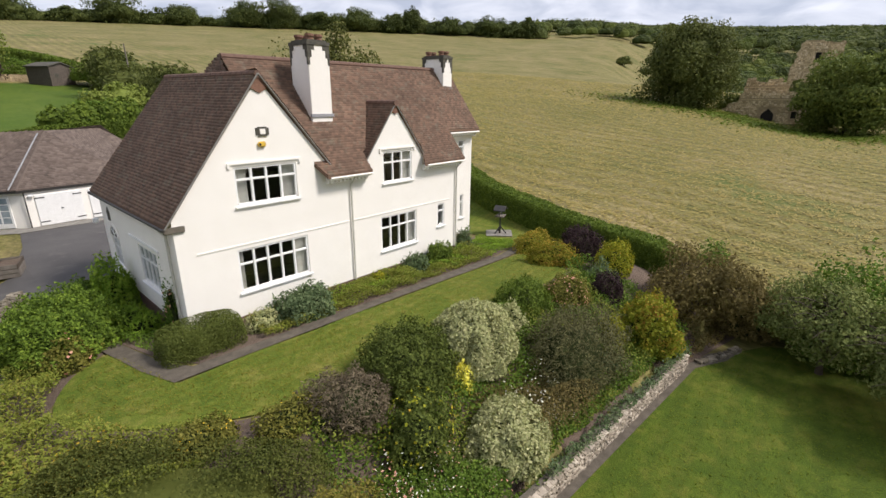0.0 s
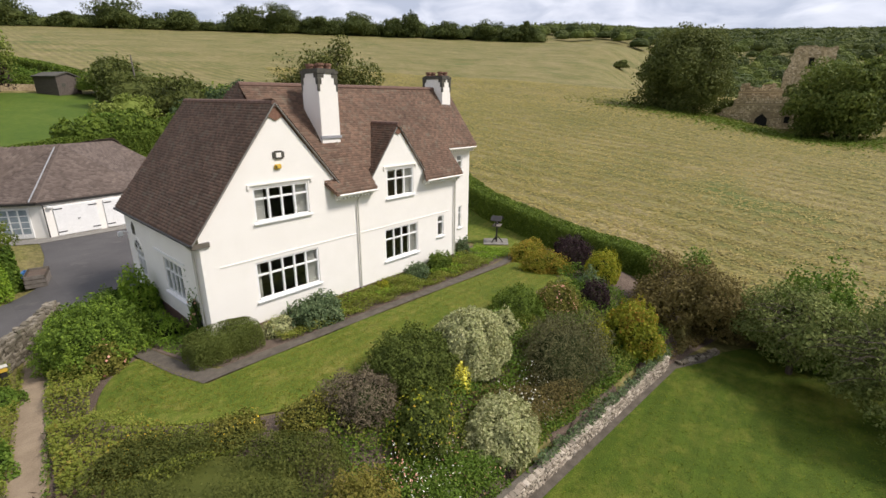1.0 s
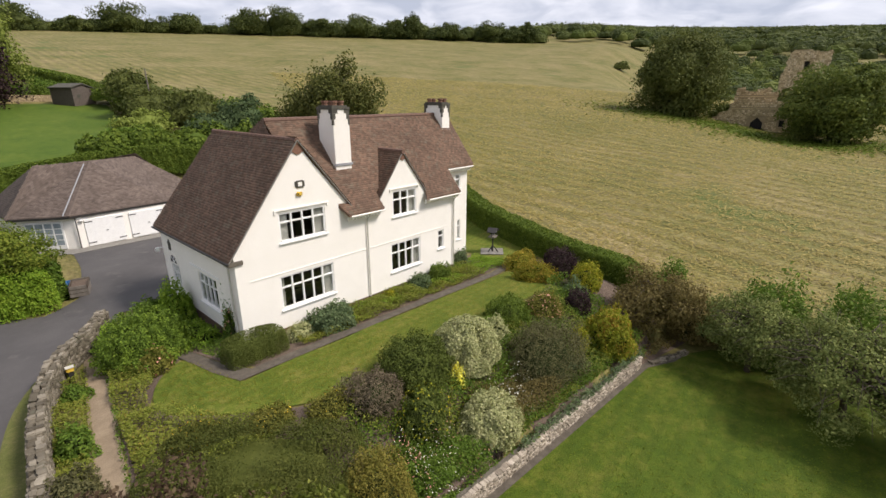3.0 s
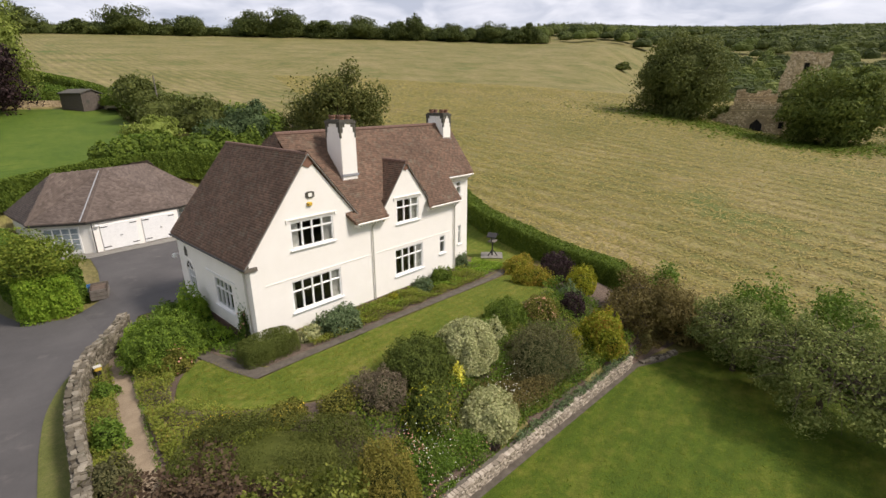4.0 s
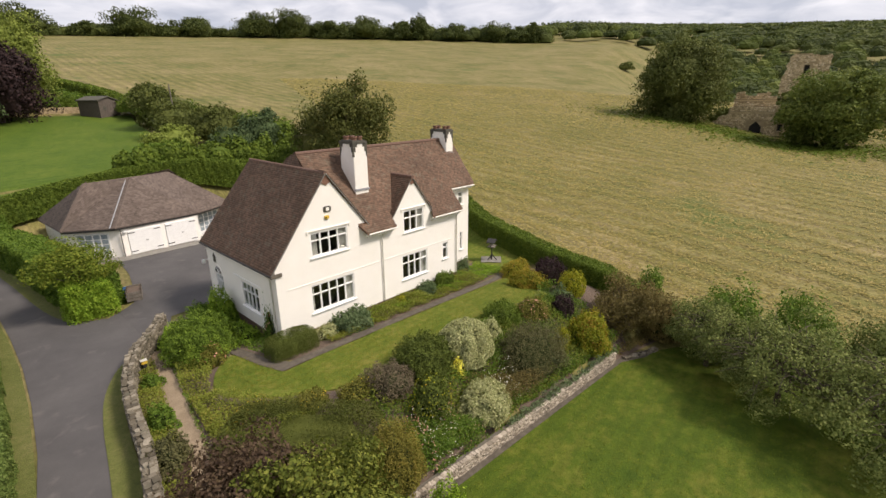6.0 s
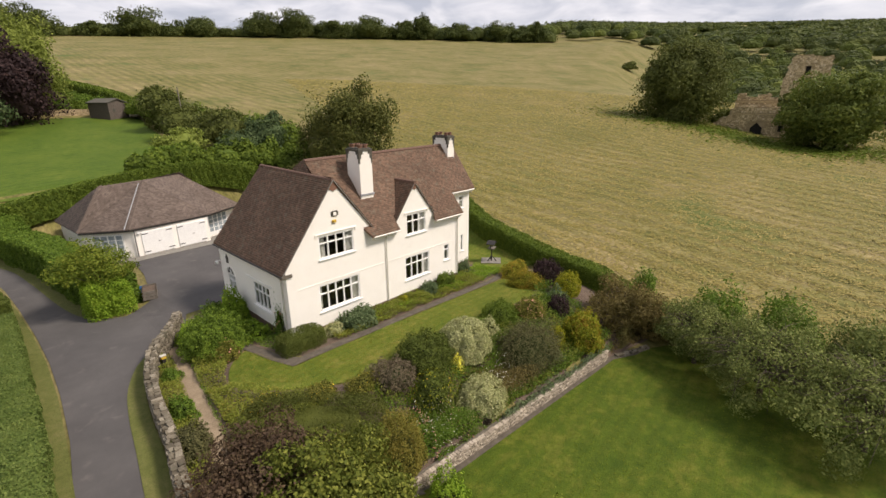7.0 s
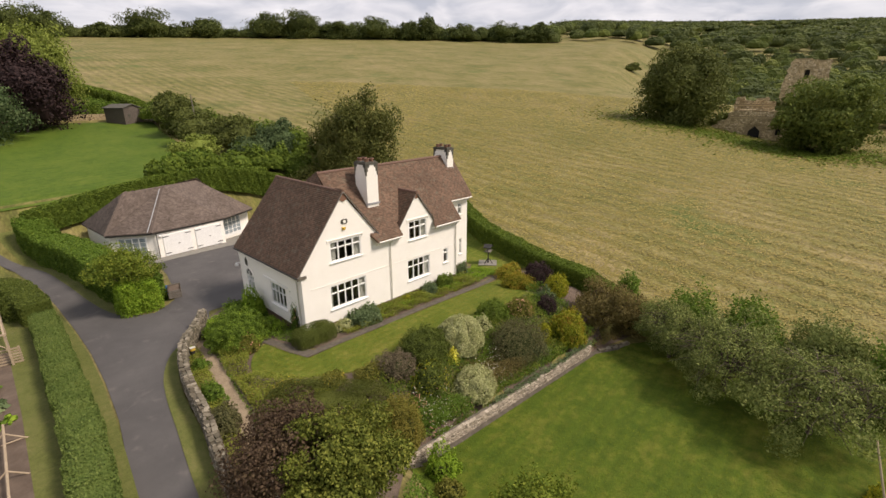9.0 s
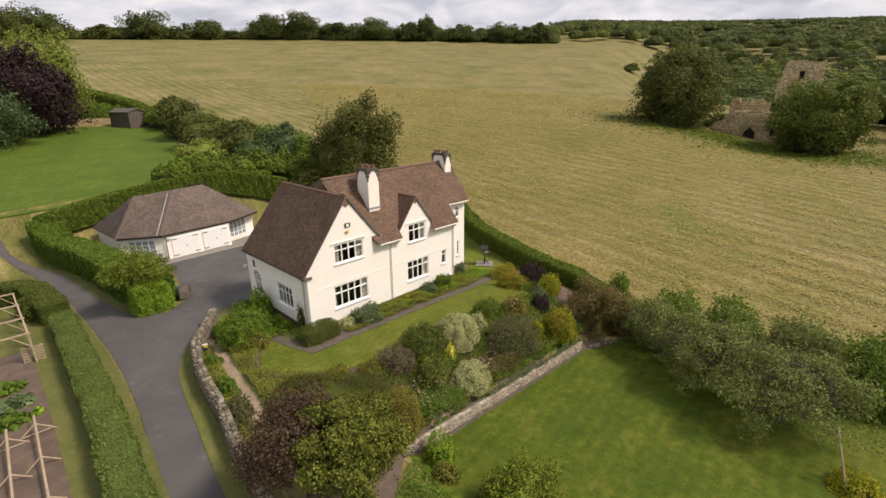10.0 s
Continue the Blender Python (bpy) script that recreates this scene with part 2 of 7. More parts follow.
def part(name, data, mat, parent, label="", at=None, kind=""):
    """A bmesh or mesh as one object under a thing or a part."""
    if isinstance(data, bmesh.types.BMesh):
        me = bpy.data.meshes.new(name)
        data.to_mesh(me)
        data.free()
    else:
        me = data
    if mat is not None and not len(me.materials):
        me.materials.append(mat)
    ob = new(name, me)
    ob.parent = parent
    if at is not None:
        ob.matrix_basis = at
    return tagged(ob, label, "", "", kind)


def add_box(bm, x0, x1, y0, y1, z0, z1, m=None):
    vs = [bm.verts.new((x, y, z)) for z in (z0, z1) for x, y in ((x0, y0), (x1, y0), (x1, y1), (x0, y1))]
    fs = ((3, 2, 1, 0), (4, 5, 6, 7), (0, 1, 5, 4), (1, 2, 6, 5), (2, 3, 7, 6), (3, 0, 4, 7))
    made = [bm.faces.new([vs[k] for k in f]) for f in fs]
    if m is not None:
        bmesh.ops.transform(bm, matrix=m, verts=vs)
    return made


def box(x0, x1, y0, y1, z0, z1, bevel=0.0):
    bm = bmesh.new()
    add_box(bm, x0, x1, y0, y1, z0, z1)
    if bevel:
        bmesh.ops.bevel(bm, geom=bm.edges[:], offset=bevel, segments=2, affect="EDGES")
    return bm


def prism(outline, depth_axis, d0, d1):
    """A solid from an outline of two coordinates, drawn out along the axis x, y or z."""
    def at(a, b, d):
        return {"x": (d, a, b), "y": (a, d, b), "z": (a, b, d)}[depth_axis]
    bm = bmesh.new()
    lo, hi = [bm.verts.new(at(a, b, d0)) for a, b in outline], [bm.verts.new(at(a, b, d1)) for a, b in outline]
    bm.faces.new(lo), bm.faces.new(hi[::-1])
    for k in range(len(outline)):
        j = (k + 1) % len(outline)
        bm.faces.new((lo[j], lo[k], hi[k], hi[j]))
    bmesh.ops.recalc_face_normals(bm, faces=bm.faces[:])
    return bm


def tube(points, r0, r1=None, sides=8, cap=True):
    """A tapering round bar through the points."""
    r1 = r0 if r1 is None else r1
    bm, rings, pts = bmesh.new(), [], [Vector(p) for p in points]
    for k, p in enumerate(pts):
        d = (pts[min(k + 1, len(pts) - 1)] - pts[max(k - 1, 0)]).normalized()
        a = d.orthogonal().normalized()
        b = d.cross(a)
        r = r0 + (r1 - r0) * k / max(1, len(pts) - 1)
        rings.append([bm.verts.new(p + r * (math.cos(t) * a + math.sin(t) * b)) for t in (2 * math.pi * j / sides for j in range(sides))])
    for u, v in zip(rings, rings[1:]):
        for j in range(sides):
            bm.faces.new((u[j], u[(j + 1) % sides], v[(j + 1) % sides], v[j]))
    if cap:
        bm.faces.new(rings[0][::-1]), bm.faces.new(rings[-1])
    bmesh.ops.recalc_face_normals(bm, faces=bm.faces[:])
    return bm


def sheet(name, outline, mat, lift, kind="structure", label="", category="", step=0.6, thick=0.0):
    """A surface laid on the ground inside an outline, lifted a little above it."""
    bm = bmesh.new()
    f = bm.faces.new([bm.verts.new((x, y, 0)) for x, y in outline])
    f.normal_update()
    bmesh.ops.triangulate(bm, faces=[f])
    lo, hi = np.min(outline, 0), np.max(outline, 0)
    for axis, (a, b) in enumerate(zip(lo, hi)):
        for c in np.arange(a + step, b, step):
            co, no = [0, 0, 0], [0, 0, 0]
            co[axis], no[axis] = c, 1
            bmesh.ops.bisect_plane(bm, geom=bm.verts[:] + bm.edges[:] + bm.faces[:], plane_co=co, plane_no=no)
    for v in bm.verts:
        v.co.z = float(ground_height(v.co.x, v.co.y)) + lift
    for f in bm.faces:
        f.normal_update()
        if f.normal.z < 0:
            f.normal_flip()
    if thick:
        got = bmesh.ops.extrude_face_region(bm, geom=bm.faces[:])
        for v in (g for g in got["geom"] if isinstance(g, bmesh.types.BMVert)):
            v.co.z += thick
        bmesh.ops.recalc_face_normals(bm, faces=bm.faces[:])
    me = bpy.data.meshes.new(name)
    bm.to_mesh(me)
    bm.free()
    me.materials.append(mat)
    return tagged(new(name, me), label, category, "", kind)


def smooth_line(points, n=8, closed=False):
    """A soft curve through points in the plan."""
    p = np.asarray(points, float)
    out, m = [], len(p)
    for k in range(m if closed else m - 1):
        a, b, c, d = (p[(k + j) % m] if closed else p[min(max(k + j, 0), m - 1)] for j in (-1, 0, 1, 2))
        for t in np.arange(n) / n:
            out.append(0.5 * (2 * b + (c - a) * t + (2 * a - 5 * b + 4 * c - d) * t * t + (3 * b - a - 3 * c + d) * t ** 3))
    if not closed:
        out.append(p[-1])
    return [tuple(q) for q in out]


# ---- leaves ----
def leaf_quads(rng, pts, nrm, size, aspect=0.55, spread=0.6, droop=0.0):
    """Four-cornered leaves at the points, roughly facing along nrm."""
    n = len(pts)
    nn = nrm + rng.normal(0, spread, (n, 3))
    nn /= np.linalg.norm(nn, axis=1)[:, None] + 1e-9
    t = rng.normal(0, 1, (n, 3))
    t[:, 2] -= droop
    t -= (t * nn).sum(1)[:, None] * nn
    t /= np.linalg.norm(t, axis=1)[:, None] + 1e-9
    s = np.cross(nn, t)
    ln = (size * rng.uniform(0.6, 1.3, n))[:, None]
    wd = ln * aspect
    return np.stack([pts - t * ln / 2, pts + s * wd / 2 + t * ln * 0.05, pts + t * ln / 2, pts - s * wd / 2 + t * ln * 0.05], 1)


def wobble(d, rng, amount, freq=2.2, octaves=3):
    """A lumpy radius over directions d, about 1."""
    out = np.ones(len(d))
    for k in range(octaves):
        f = freq * 1.9 ** k
        for _ in range(3):
            w, ph = rng.normal(0, f, 3), rng.uniform(0, 6.28)
            out += amount / (1.5 ** k) * 0.5 * np.sin(d @ w + ph)
    return out


def directions(rng, n, low=-0.15):
    z = rng.uniform(low, 1, n)
    a = rng.uniform(0, 2 * np.pi, n)
    r = np.sqrt(1 - z * z)
    return np.stack([r * np.cos(a), r * np.sin(a), z], 1)


def crown_points(rng, n, radii, lumps=0.12, freq=2.2, low=-0.15, depth=0.25, square=1.0):
    """Points and outward directions in the outer shell of a lumpy, rounded mass that stands on the ground."""
    d = directions(rng, 3 * n, low)
    weight = np.linalg.norm(d / np.asarray(radii), axis=1)
    d = d[rng.choice(3 * n, n, False, weight / weight.sum())]
    if square != 1.0:
        e = np.sign(d) * np.abs(d) ** square
        e /= np.max(np.abs(e), axis=1)[:, None] ** 0.55 * np.linalg.norm(e, axis=1)[:, None] ** 0.45
    else:
        e = d
    w = wobble(d, rng, lumps, freq)
    inner = 1 - depth * rng.uniform(0, 1, n) ** 2
    p = e * (w * inner)[:, None] * np.asarray(radii)
    return p, d / np.asarray(radii) * max(radii)


def core_mesh(radii, seed, lumps=0.1, shrink=0.8, low=-0.1, square=1.0):
    """The solid inner mass that fills the gaps behind the leaves."""
    bm = bmesh.new()
    bmesh.ops.create_icosphere(bm, subdivisions=3, radius=1)
    rng = np.random.default_rng(seed)
    d = np.array([v.co for v in bm.verts])
    w = wobble(d, rng, lumps)
    for v, k, q in zip(bm.verts, w, d):
        e = np.sign(q) * np.abs(q) ** square
        if square != 1.0:
            e /= np.max(np.abs(e)) ** 0.55 * np.linalg.norm(e) ** 0.45
        v.co = Vector(e * k * shrink * np.asarray(radii))
        v.co.z = max(v.co.z, low * radii[2])
    return bm


# shade between a shrub's leaves, painted as a dark green solid
CORE = mottled("shade_dark_core", (0.024, 0.034, 0.011), (0.044, 0.056, 0.020), 5, 40, 0.95, 0.6, 0.03, spec=0.05)


# ---- ground ----
def sstep(a, b, v):
    t = np.clip((np.asarray(v, float) - a) / (b - a), 0, 1)
    return t * t * (3 - 2 * t)


def wall_line(x):
    return -10.98 - 0.085 * x


def ground_height(x, y):
    """The lie of the land: a hillside field, levelled round the house, with a lower lawn behind the garden wall."""
    x, y = np.asarray(x, float), np.asarray(y, float)
    r, az = np.hypot(x, y), np.arctan2(y, np.maximum(x, 1))
    bowl = r * r * (1e-5 + 7.8e-5 * np.cos(np.clip(az, 0, 1.6)))
    field = -1 + 0.05 * x + 0.15 * y + bowl * sstep(60, 300, r)
    rise = 0.108 + 0.010 * (1 - sstep(0.45, 0.65, az)) + 0.10 * np.clip(az, -0.3, 0.5) - 0.028 * sstep(0.5, 0.7, az)
    far = rise * r
    east = 1 - sstep(0.22, 0.40, az)
    valley = -22 * sstep(185, 300, r) * (1 - sstep(500, 1500, r)) * east
    z = field * (1 - sstep(560, 900, r)) + far * sstep(560, 900, r) + valley
    z = z + 0.3 * np.sin(x * 0.07 + 1) * np.sin(y * 0.06) * sstep(25, 60, r)
    mound = np.exp(-((x - 430) / 70) ** 2 - ((y - 165) / 40) ** 2)
    z = z + 6 * mound - 2.6 * np.exp(-((x - 138) / 32) ** 2 - ((y + 5) / 15) ** 2)
    inside = (1 - sstep(17.5, 23, x - 0.32 * np.maximum(y, 0))) * (1 - sstep(34, 44, y)) * sstep(-40, -25, x)
    pad = 0.0 * x - 0.3 * (1 - sstep(-4.5, -2.5, x)) * (1 - sstep(18, 26, y))
    pad = pad - 0.5 * (1 - sstep(-14, -4, y)) * (1 - sstep(-6, -3, x))
    pad = pad - 1.85 * (1 - sstep(-10.8, -6.2, y + 0.085 * x)) * sstep(-6, -2, x)
    low = (y < wall_line(x) + 0.35) * sstep(-2.5, -0.5, x)
    pad = pad * (1 - low) + low * -2.5
    lean = -0.036 * np.maximum(y, 0) - 0.026 * np.minimum(y, 0) - 0.009 * np.maximum(x, 0)
    return z * (1 - inside) + pad * inside + lean


def gz(x, y):
    return float(ground_height(x, y))


FIELD = grass_mat("hay_field", [(0.34, (0.080, 0.092, 0.020)), (0.46, (0.140, 0.130, 0.038)), (0.56, (0.195, 0.165, 0.064)), (0.70, (0.265, 0.205, 0.100))], 0.05, 3.2, (3.4, 4, 0.11, 2.0), (1.7, 0.5, 1), 4, 1.0, ((0.075, 0.105, 0.020), 0.62, 0.74, 0.03))
LAWN = grass_mat("lawn_grass", [(0.34, (0.060, 0.100, 0.009)), (0.5, (0.104, 0.134, 0.015)), (0.66, (0.185, 0.174, 0.038))], 0.55, 26, (0.55, 89, 0.05, 0.6), (1, 1, 1), 0, 0.5)
LOWLAWN = grass_mat("lower_lawn_grass", [(0.34, (0.038, 0.070, 0.004)), (0.5, (0.064, 0.095, 0.007)), (0.66, (0.124, 0.132, 0.018))], 0.3, 26, (0.8, 86, 0.05, 0.8), (1, 1, 1), 0, 0.5)
FARLAWN = grass_mat("neighbour_lawn_grass", [(0.34, (0.046, 0.088, 0.007)), (0.5, (0.068, 0.112, 0.010)), (0.66, (0.104, 0.138, 0.018))], 0.2, 20, (1.3, 80, 0.04, 1.2), (1, 1, 1), 0, 0.5)
VERGE = grass_mat("verge_grass", [(0.3, (0.075, 0.092, 0.020)), (0.5, (0.115, 0.125, 0.034)), (0.72, (0.17, 0.155, 0.06))], 0.6, 30, None, (1, 1, 1), 0, 0.6)


def axis_lines(lo, hi, step, far, grow=1.13):
    a = list(np.arange(lo, hi + 1e-6, step))
    s, v = step, hi
    while v < far[1]:
        s *= grow
        v += s
        a.append(v)
    s, v = step, lo
    while v > far[0]:
        s *= grow
        v -= s
        a.insert(0, v)
    return np.array(a)


gx, gy = axis_lines(-22, 34, 0.7, (-900, 4300), 1.09), axis_lines(-30, 48, 0.5, (-2500, 2600), 1.09)
GX, GY = np.meshgrid(gx, gy, indexing="ij")
verts = np.stack([GX, GY, ground_height(GX, GY)], -1).reshape(-1, 3)
ny = len(gy)
idx = (np.arange(len(gx) - 1)[:, None] * ny + np.arange(ny - 1)[None]).ravel()
faces = np.stack([idx, idx + ny, idx + ny + 1, idx + 1], 1).tolist()
tagged(new("ground", mesh_of("ground", verts.tolist(), faces, FIELD, None, True)), "mown hay field rising towards wooded hills", "ground", "", "structure")

DRIVE = [(-11.2, -30), (-11.15, -12), (-11.0, -7.2), (-10.7, -4), (-10.2, 0), (-9.9, 4.4), (-9.75, 9), (-9.8, 14), (-10.0, 20), (-10.4, 26), (-11.5, 34), (-13, 42), (-14.5, 42), (-9.5, 33), (-8.4, 26), (-7.7, 20), (-7.0, 15.6), (-6.3, 13.5), (-5.2, 12.9), (-3.4, 14.2), (-2.7, 17), (-2.0, 21), (-1.6, 25.6), (10.6, 26.9), (10.6, 12), (5, 10.2), (0, 9.5), (-2.6, 9.2), (-3.4, 7.0), (-4.6, 6.0), (-5.8, 4.6), (-6.8, 2.6), (-7.4, 0), (-7.9, -4), (-8.25, -6.5), (-8.7, -9.4), (-8.95, -14), (-9.05, -30)]
sheet("road", DRIVE, ASPHALT, 0.03, "structure", "dark grey asphalt drive forking to a garage yard", "drive", 1.0)
sheet("lawn", smooth_line([(-1.9, 1.3), (-3.2, 0.6), (-3.9, -0.6), (-3.85, -1.9), (-2.7, -3.8), (-0.8, -5.3), (1.3, -6.3), (3.0, -6.1), (7, -5.8), (10.3, -6.1), (13.0, -6.3), (15.0, -6.3), (16.2, -4.6), (15.9, -2.95)], 6) + [(12, -2.75), (9.7, -2.62), (7.5, -2.6), (5.2, -2.42), (3.5, -2.47), (1.0, -2.36), (-1.25, -2.4), (-1.75, -1.0)], LAWN, 0.05, "structure", "mown green lawn with yellowed patches", "lawn")
sheet("lower_lawn", [(-1.6, -11.23), (15.1, -12.58), (18.2, -14.5), (21, -20), (20, -34), (-6, -34), (-3, -16)], LOWLAWN, 0.05, "structure", "deep green mown lower lawn with faint bands", "lawn", 1.0)
sheet("pavement", [(-2.3, 1.7), (-1.8, -0.9), (-1.35, -2.32), (3.5, -2.42), (7.5, -2.5), (12, -2.72), (15.2, -2.82), (17.3, -2.55), (17.3, -1.95), (15.0, -2.3), (11, -2.1), (5, -1.95), (-0.65, -1.78), (-1.2, -0.7), (-1.75, 1.8)], PATH_GREY, 0.07, "structure", "narrow grey garden path of worn stone", "path")
sheet("gravel_path", smooth_line([(-3.9, 7.0), (-4.3, 4.5), (-4.7, 1.5), (-5.4, -2.5), (-6.0, -6.5), (-6.5, -10)], 5) + smooth_line([(-7.3, -10), (-6.9, -6.5), (-6.25, -2.5), (-5.55, 1.5), (-5.1, 4.2), (-4.7, 6.2)], 5), GRAVEL, 0.06, "structure", "buff gravel path beside the stone wall", "path")
sheet("wall_footpath", [(-2, -10.95), (14.2, -12.32), (15.8, -12.75), (17.0, -13.7), (15.7, -13.5), (14.2, -12.66), (-2, -11.36)], PATH_GREY, 0.07, "structure", "flagged strip along the foot of the garden wall", "path")


# ---- roofs ----
def mesh_np(name, verts, quads, mat):
    v, f = np.asarray(verts, np.float32), np.asarray(quads, np.int32)
    me = bpy.data.meshes.new(name)
    me.vertices.add(len(v))
    me.vertices.foreach_set("co", v.ravel())
    me.loops.add(f.size)
    me.loops.foreach_set("vertex_index", f.ravel())
    me.polygons.add(len(f))
    me.polygons.foreach_set("loop_start", np.arange(0, f.size, 4, dtype=np.int32))
    me.materials.append(mat)
    me.update(calc_edges=True)
    return me


def inside_outline(u, v, outline):
    inside = np.zeros(len(u), bool)
    m = len(outline)
    for k in range(m):
        (x0, y0), (x1, y1) = outline[k], outline[(k + 1) % m]
        if y0 == y1:
            continue
        inside ^= ((y0 > v) != (y1 > v)) & (u < (x1 - x0) * (v - y0) / (y1 - y0) + x0)
    return inside


def tiles_on(corners, rng, gauge=0.125, width=0.17, lift=0.014, thick=0.042):
    """Lapped tiles over a sloping face; corners[0] to corners[1] is its lower edge."""
    c = np.asarray(corners, float)
    o, u = c[0], (c[1] - c[0]) / np.linalg.norm(c[1] - c[0])
    nrm = np.zeros(3)
    for k in range(len(c)):
        nrm += np.cross(c[k] - o, c[(k + 1) % len(c)] - o)
    nrm /= np.linalg.norm(nrm)
    if nrm[2] < 0:
        nrm = -nrm
    w = np.cross(nrm, u)
    if w[2] < 0:
        w = -w
    pu, pv = (c - o) @ u, (c - o) @ w
    cols, rows = np.arange(pu.min() - width, pu.max() + width, width), np.arange(0, pv.max(), gauge)
    U, V = np.meshgrid(cols, rows)
    U = U + (np.arange(len(rows)) % 2)[:, None] * width / 2
    U, V = U.ravel(), V.ravel()
    keep = inside_outline(U + width * 0.9, V + gauge / 2, list(zip(pu, pv))) | inside_outline(U + width * 0.1, V + gauge / 2, list(zip(pu, pv)))
    U, V = U[keep], V[keep]
    n = len(U)
    jit = rng.normal(0, 0.004, n)
    tip = thick + lift + np.abs(rng.normal(0, 0.005, n)) + 0.01 * np.sin(U * 1.3 + V * 2.1) ** 2
    g = 0.003
    def pt(a, b, h):
        lo_u, hi_u = span(b)
        a = np.clip(a, lo_u - 0.01, hi_u + 0.01)
        return on_surface(o + a[:, None] * u + b[:, None] * w, h)
    top, lo = V + gauge * 1.25, V + jit
    def span(v):
        lo_u, hi_u = np.full(len(v), 1e9), np.full(len(v), -1e9)
        vc = np.clip(v, pv.min() + 1e-4, pv.max() - 1e-4)
        for k in range(len(pu)):
            a, b, ya, yb = pu[k], pu[(k + 1) % len(pu)], pv[k], pv[(k + 1) % len(pu)]
            if abs(ya - yb) > 1e-6:
                hit = (vc - ya) * (vc - yb) <= 0
                at = a + (vc - ya) / (yb - ya) * (b - a)
                lo_u, hi_u = np.where(hit, np.minimum(lo_u, at), lo_u), np.where(hit, np.maximum(hi_u, at), hi_u)
        return lo_u, hi_u
    def on_surface(p, h):
        """Heights follow the slab's own facets where the slope is twisted."""
        best, z = np.full(len(p), -1e9), p[:, 2].copy()
        for k in range(1, len(c) - 1):
            e1, e2 = c[k] - o, c[k + 1] - o
            det = e1[0] * e2[1] - e1[1] * e2[0]
            if abs(det) < 1e-6:
                continue
            dx, dy = p[:, 0] - o[0], p[:, 1] - o[1]
            s1, s2 = (dx * e2[1] - dy * e2[0]) / det, (dy * e1[0] - dx * e1[1]) / det
            worst = np.minimum(np.minimum(s1, s2), 1 - s1 - s2)
            z = np.where(worst > best, o[2] + s1 * e1[2] + s2 * e2[2] + h / nrm[2], z)
            best = np.maximum(best, worst)
        return np.stack([p[:, 0], p[:, 1], z], 1)
    verts = np.stack([pt(U + g, top, lift + 0 * U), pt(U + width - g, top, lift + 0 * U), pt(U + width - g, lo, tip), pt(U + g, lo, tip),
                      pt(U + width - g, lo, tip - thick - 0.006), pt(U + g, lo, tip - thick - 0.006)], 1).reshape(-1, 3)
    b = np.arange(n)[:, None] * 6
    return verts, np.concatenate([b + np.array([0, 1, 2, 3]), b + np.array([3, 2, 4, 5])])


def slab(corners, thick=0.09):
    """A thick sheet under a sloping face."""
    bm = bmesh.new()
    hi, lo = [bm.verts.new(p) for p in corners], [bm.verts.new((p[0], p[1], p[2] - thick)) for p in corners]
    m = len(corners)
    for k in range(1, m - 1):
        bm.faces.new((hi[0], hi[k], hi[k + 1]))
        bm.faces.new((lo[0], lo[k + 1], lo[k]))
    for k in range(m):
        j = (k + 1) % m
        bm.faces.new((hi[k], lo[k], lo[j], hi[j]))
    bmesh.ops.recalc_face_normals(bm, faces=bm.faces[:])
    return bm


def ridge_tiles(parent, a, b, mat, size=0.42, r=0.13):
    """Half-round tiles along a ridge or hip, each a part."""
    a, b = Vector(a), Vector(b)
    n = max(1, round((b - a).length / size))
    d = (b - a) / n
    base = tube([(0, 0, 0), (0, 0, d.length * 1.04)], r, r * 0.94, 8)
    me = bpy.data.meshes.new("ridge_tile")
    base.to_mesh(me)
    base.free()
    me.materials.append(mat)
    q = d.to_track_quat("Z", "Y").to_matrix().to_4x4()
    for k in range(n):
        part("ridge_tile", me, None, parent, "", Matrix.Translation(a + d * k + Vector((0, 0, -0.05))) @ q)


def roof(parent, faces, mat, seed, label, gauge=0.125, width=0.17):
    """Each slope is a part of its own with its lapped tiles under it."""
    rng, first = np.random.default_rng(seed), None
    for c in faces:
        ob = part("roof_slope", slab([(x, y, z - 0.01) for x, y, z in c]), mat, parent, label)
        v, f = tiles_on(c, rng, gauge, width)
        if len(v):
            part("tile", mesh_np("tile", v, f, mat), None, ob, "", None, "stuff")
        first = first or ob
    return first


def carve(bm, cutters):
    """The solid less some boxes (x0, x1, y0, y1, z0, z1)."""
    me = bpy.data.meshes.new("solid")
    bm.to_mesh(me)
    bm.free()
    ob = new("solid", me)
    cb = bmesh.new()
    for c in cutters:
        add_box(cb, *c)
    cme = bpy.data.meshes.new("cutter")
    cb.to_mesh(cme)
    cb.free()
    cut = new("cutter", cme)
    mod = ob.modifiers.new("cut", "BOOLEAN")
    mod.operation, mod.object, mod.solver = "DIFFERENCE", cut, "EXACT"
    bpy.context.view_layer.update()
    got = bpy.data.meshes.new_from_object(ob.evaluated_get(bpy.context.evaluated_depsgraph_get()))
    bpy.data.objects.remove(ob)
    bpy.data.objects.remove(cut)
    return got


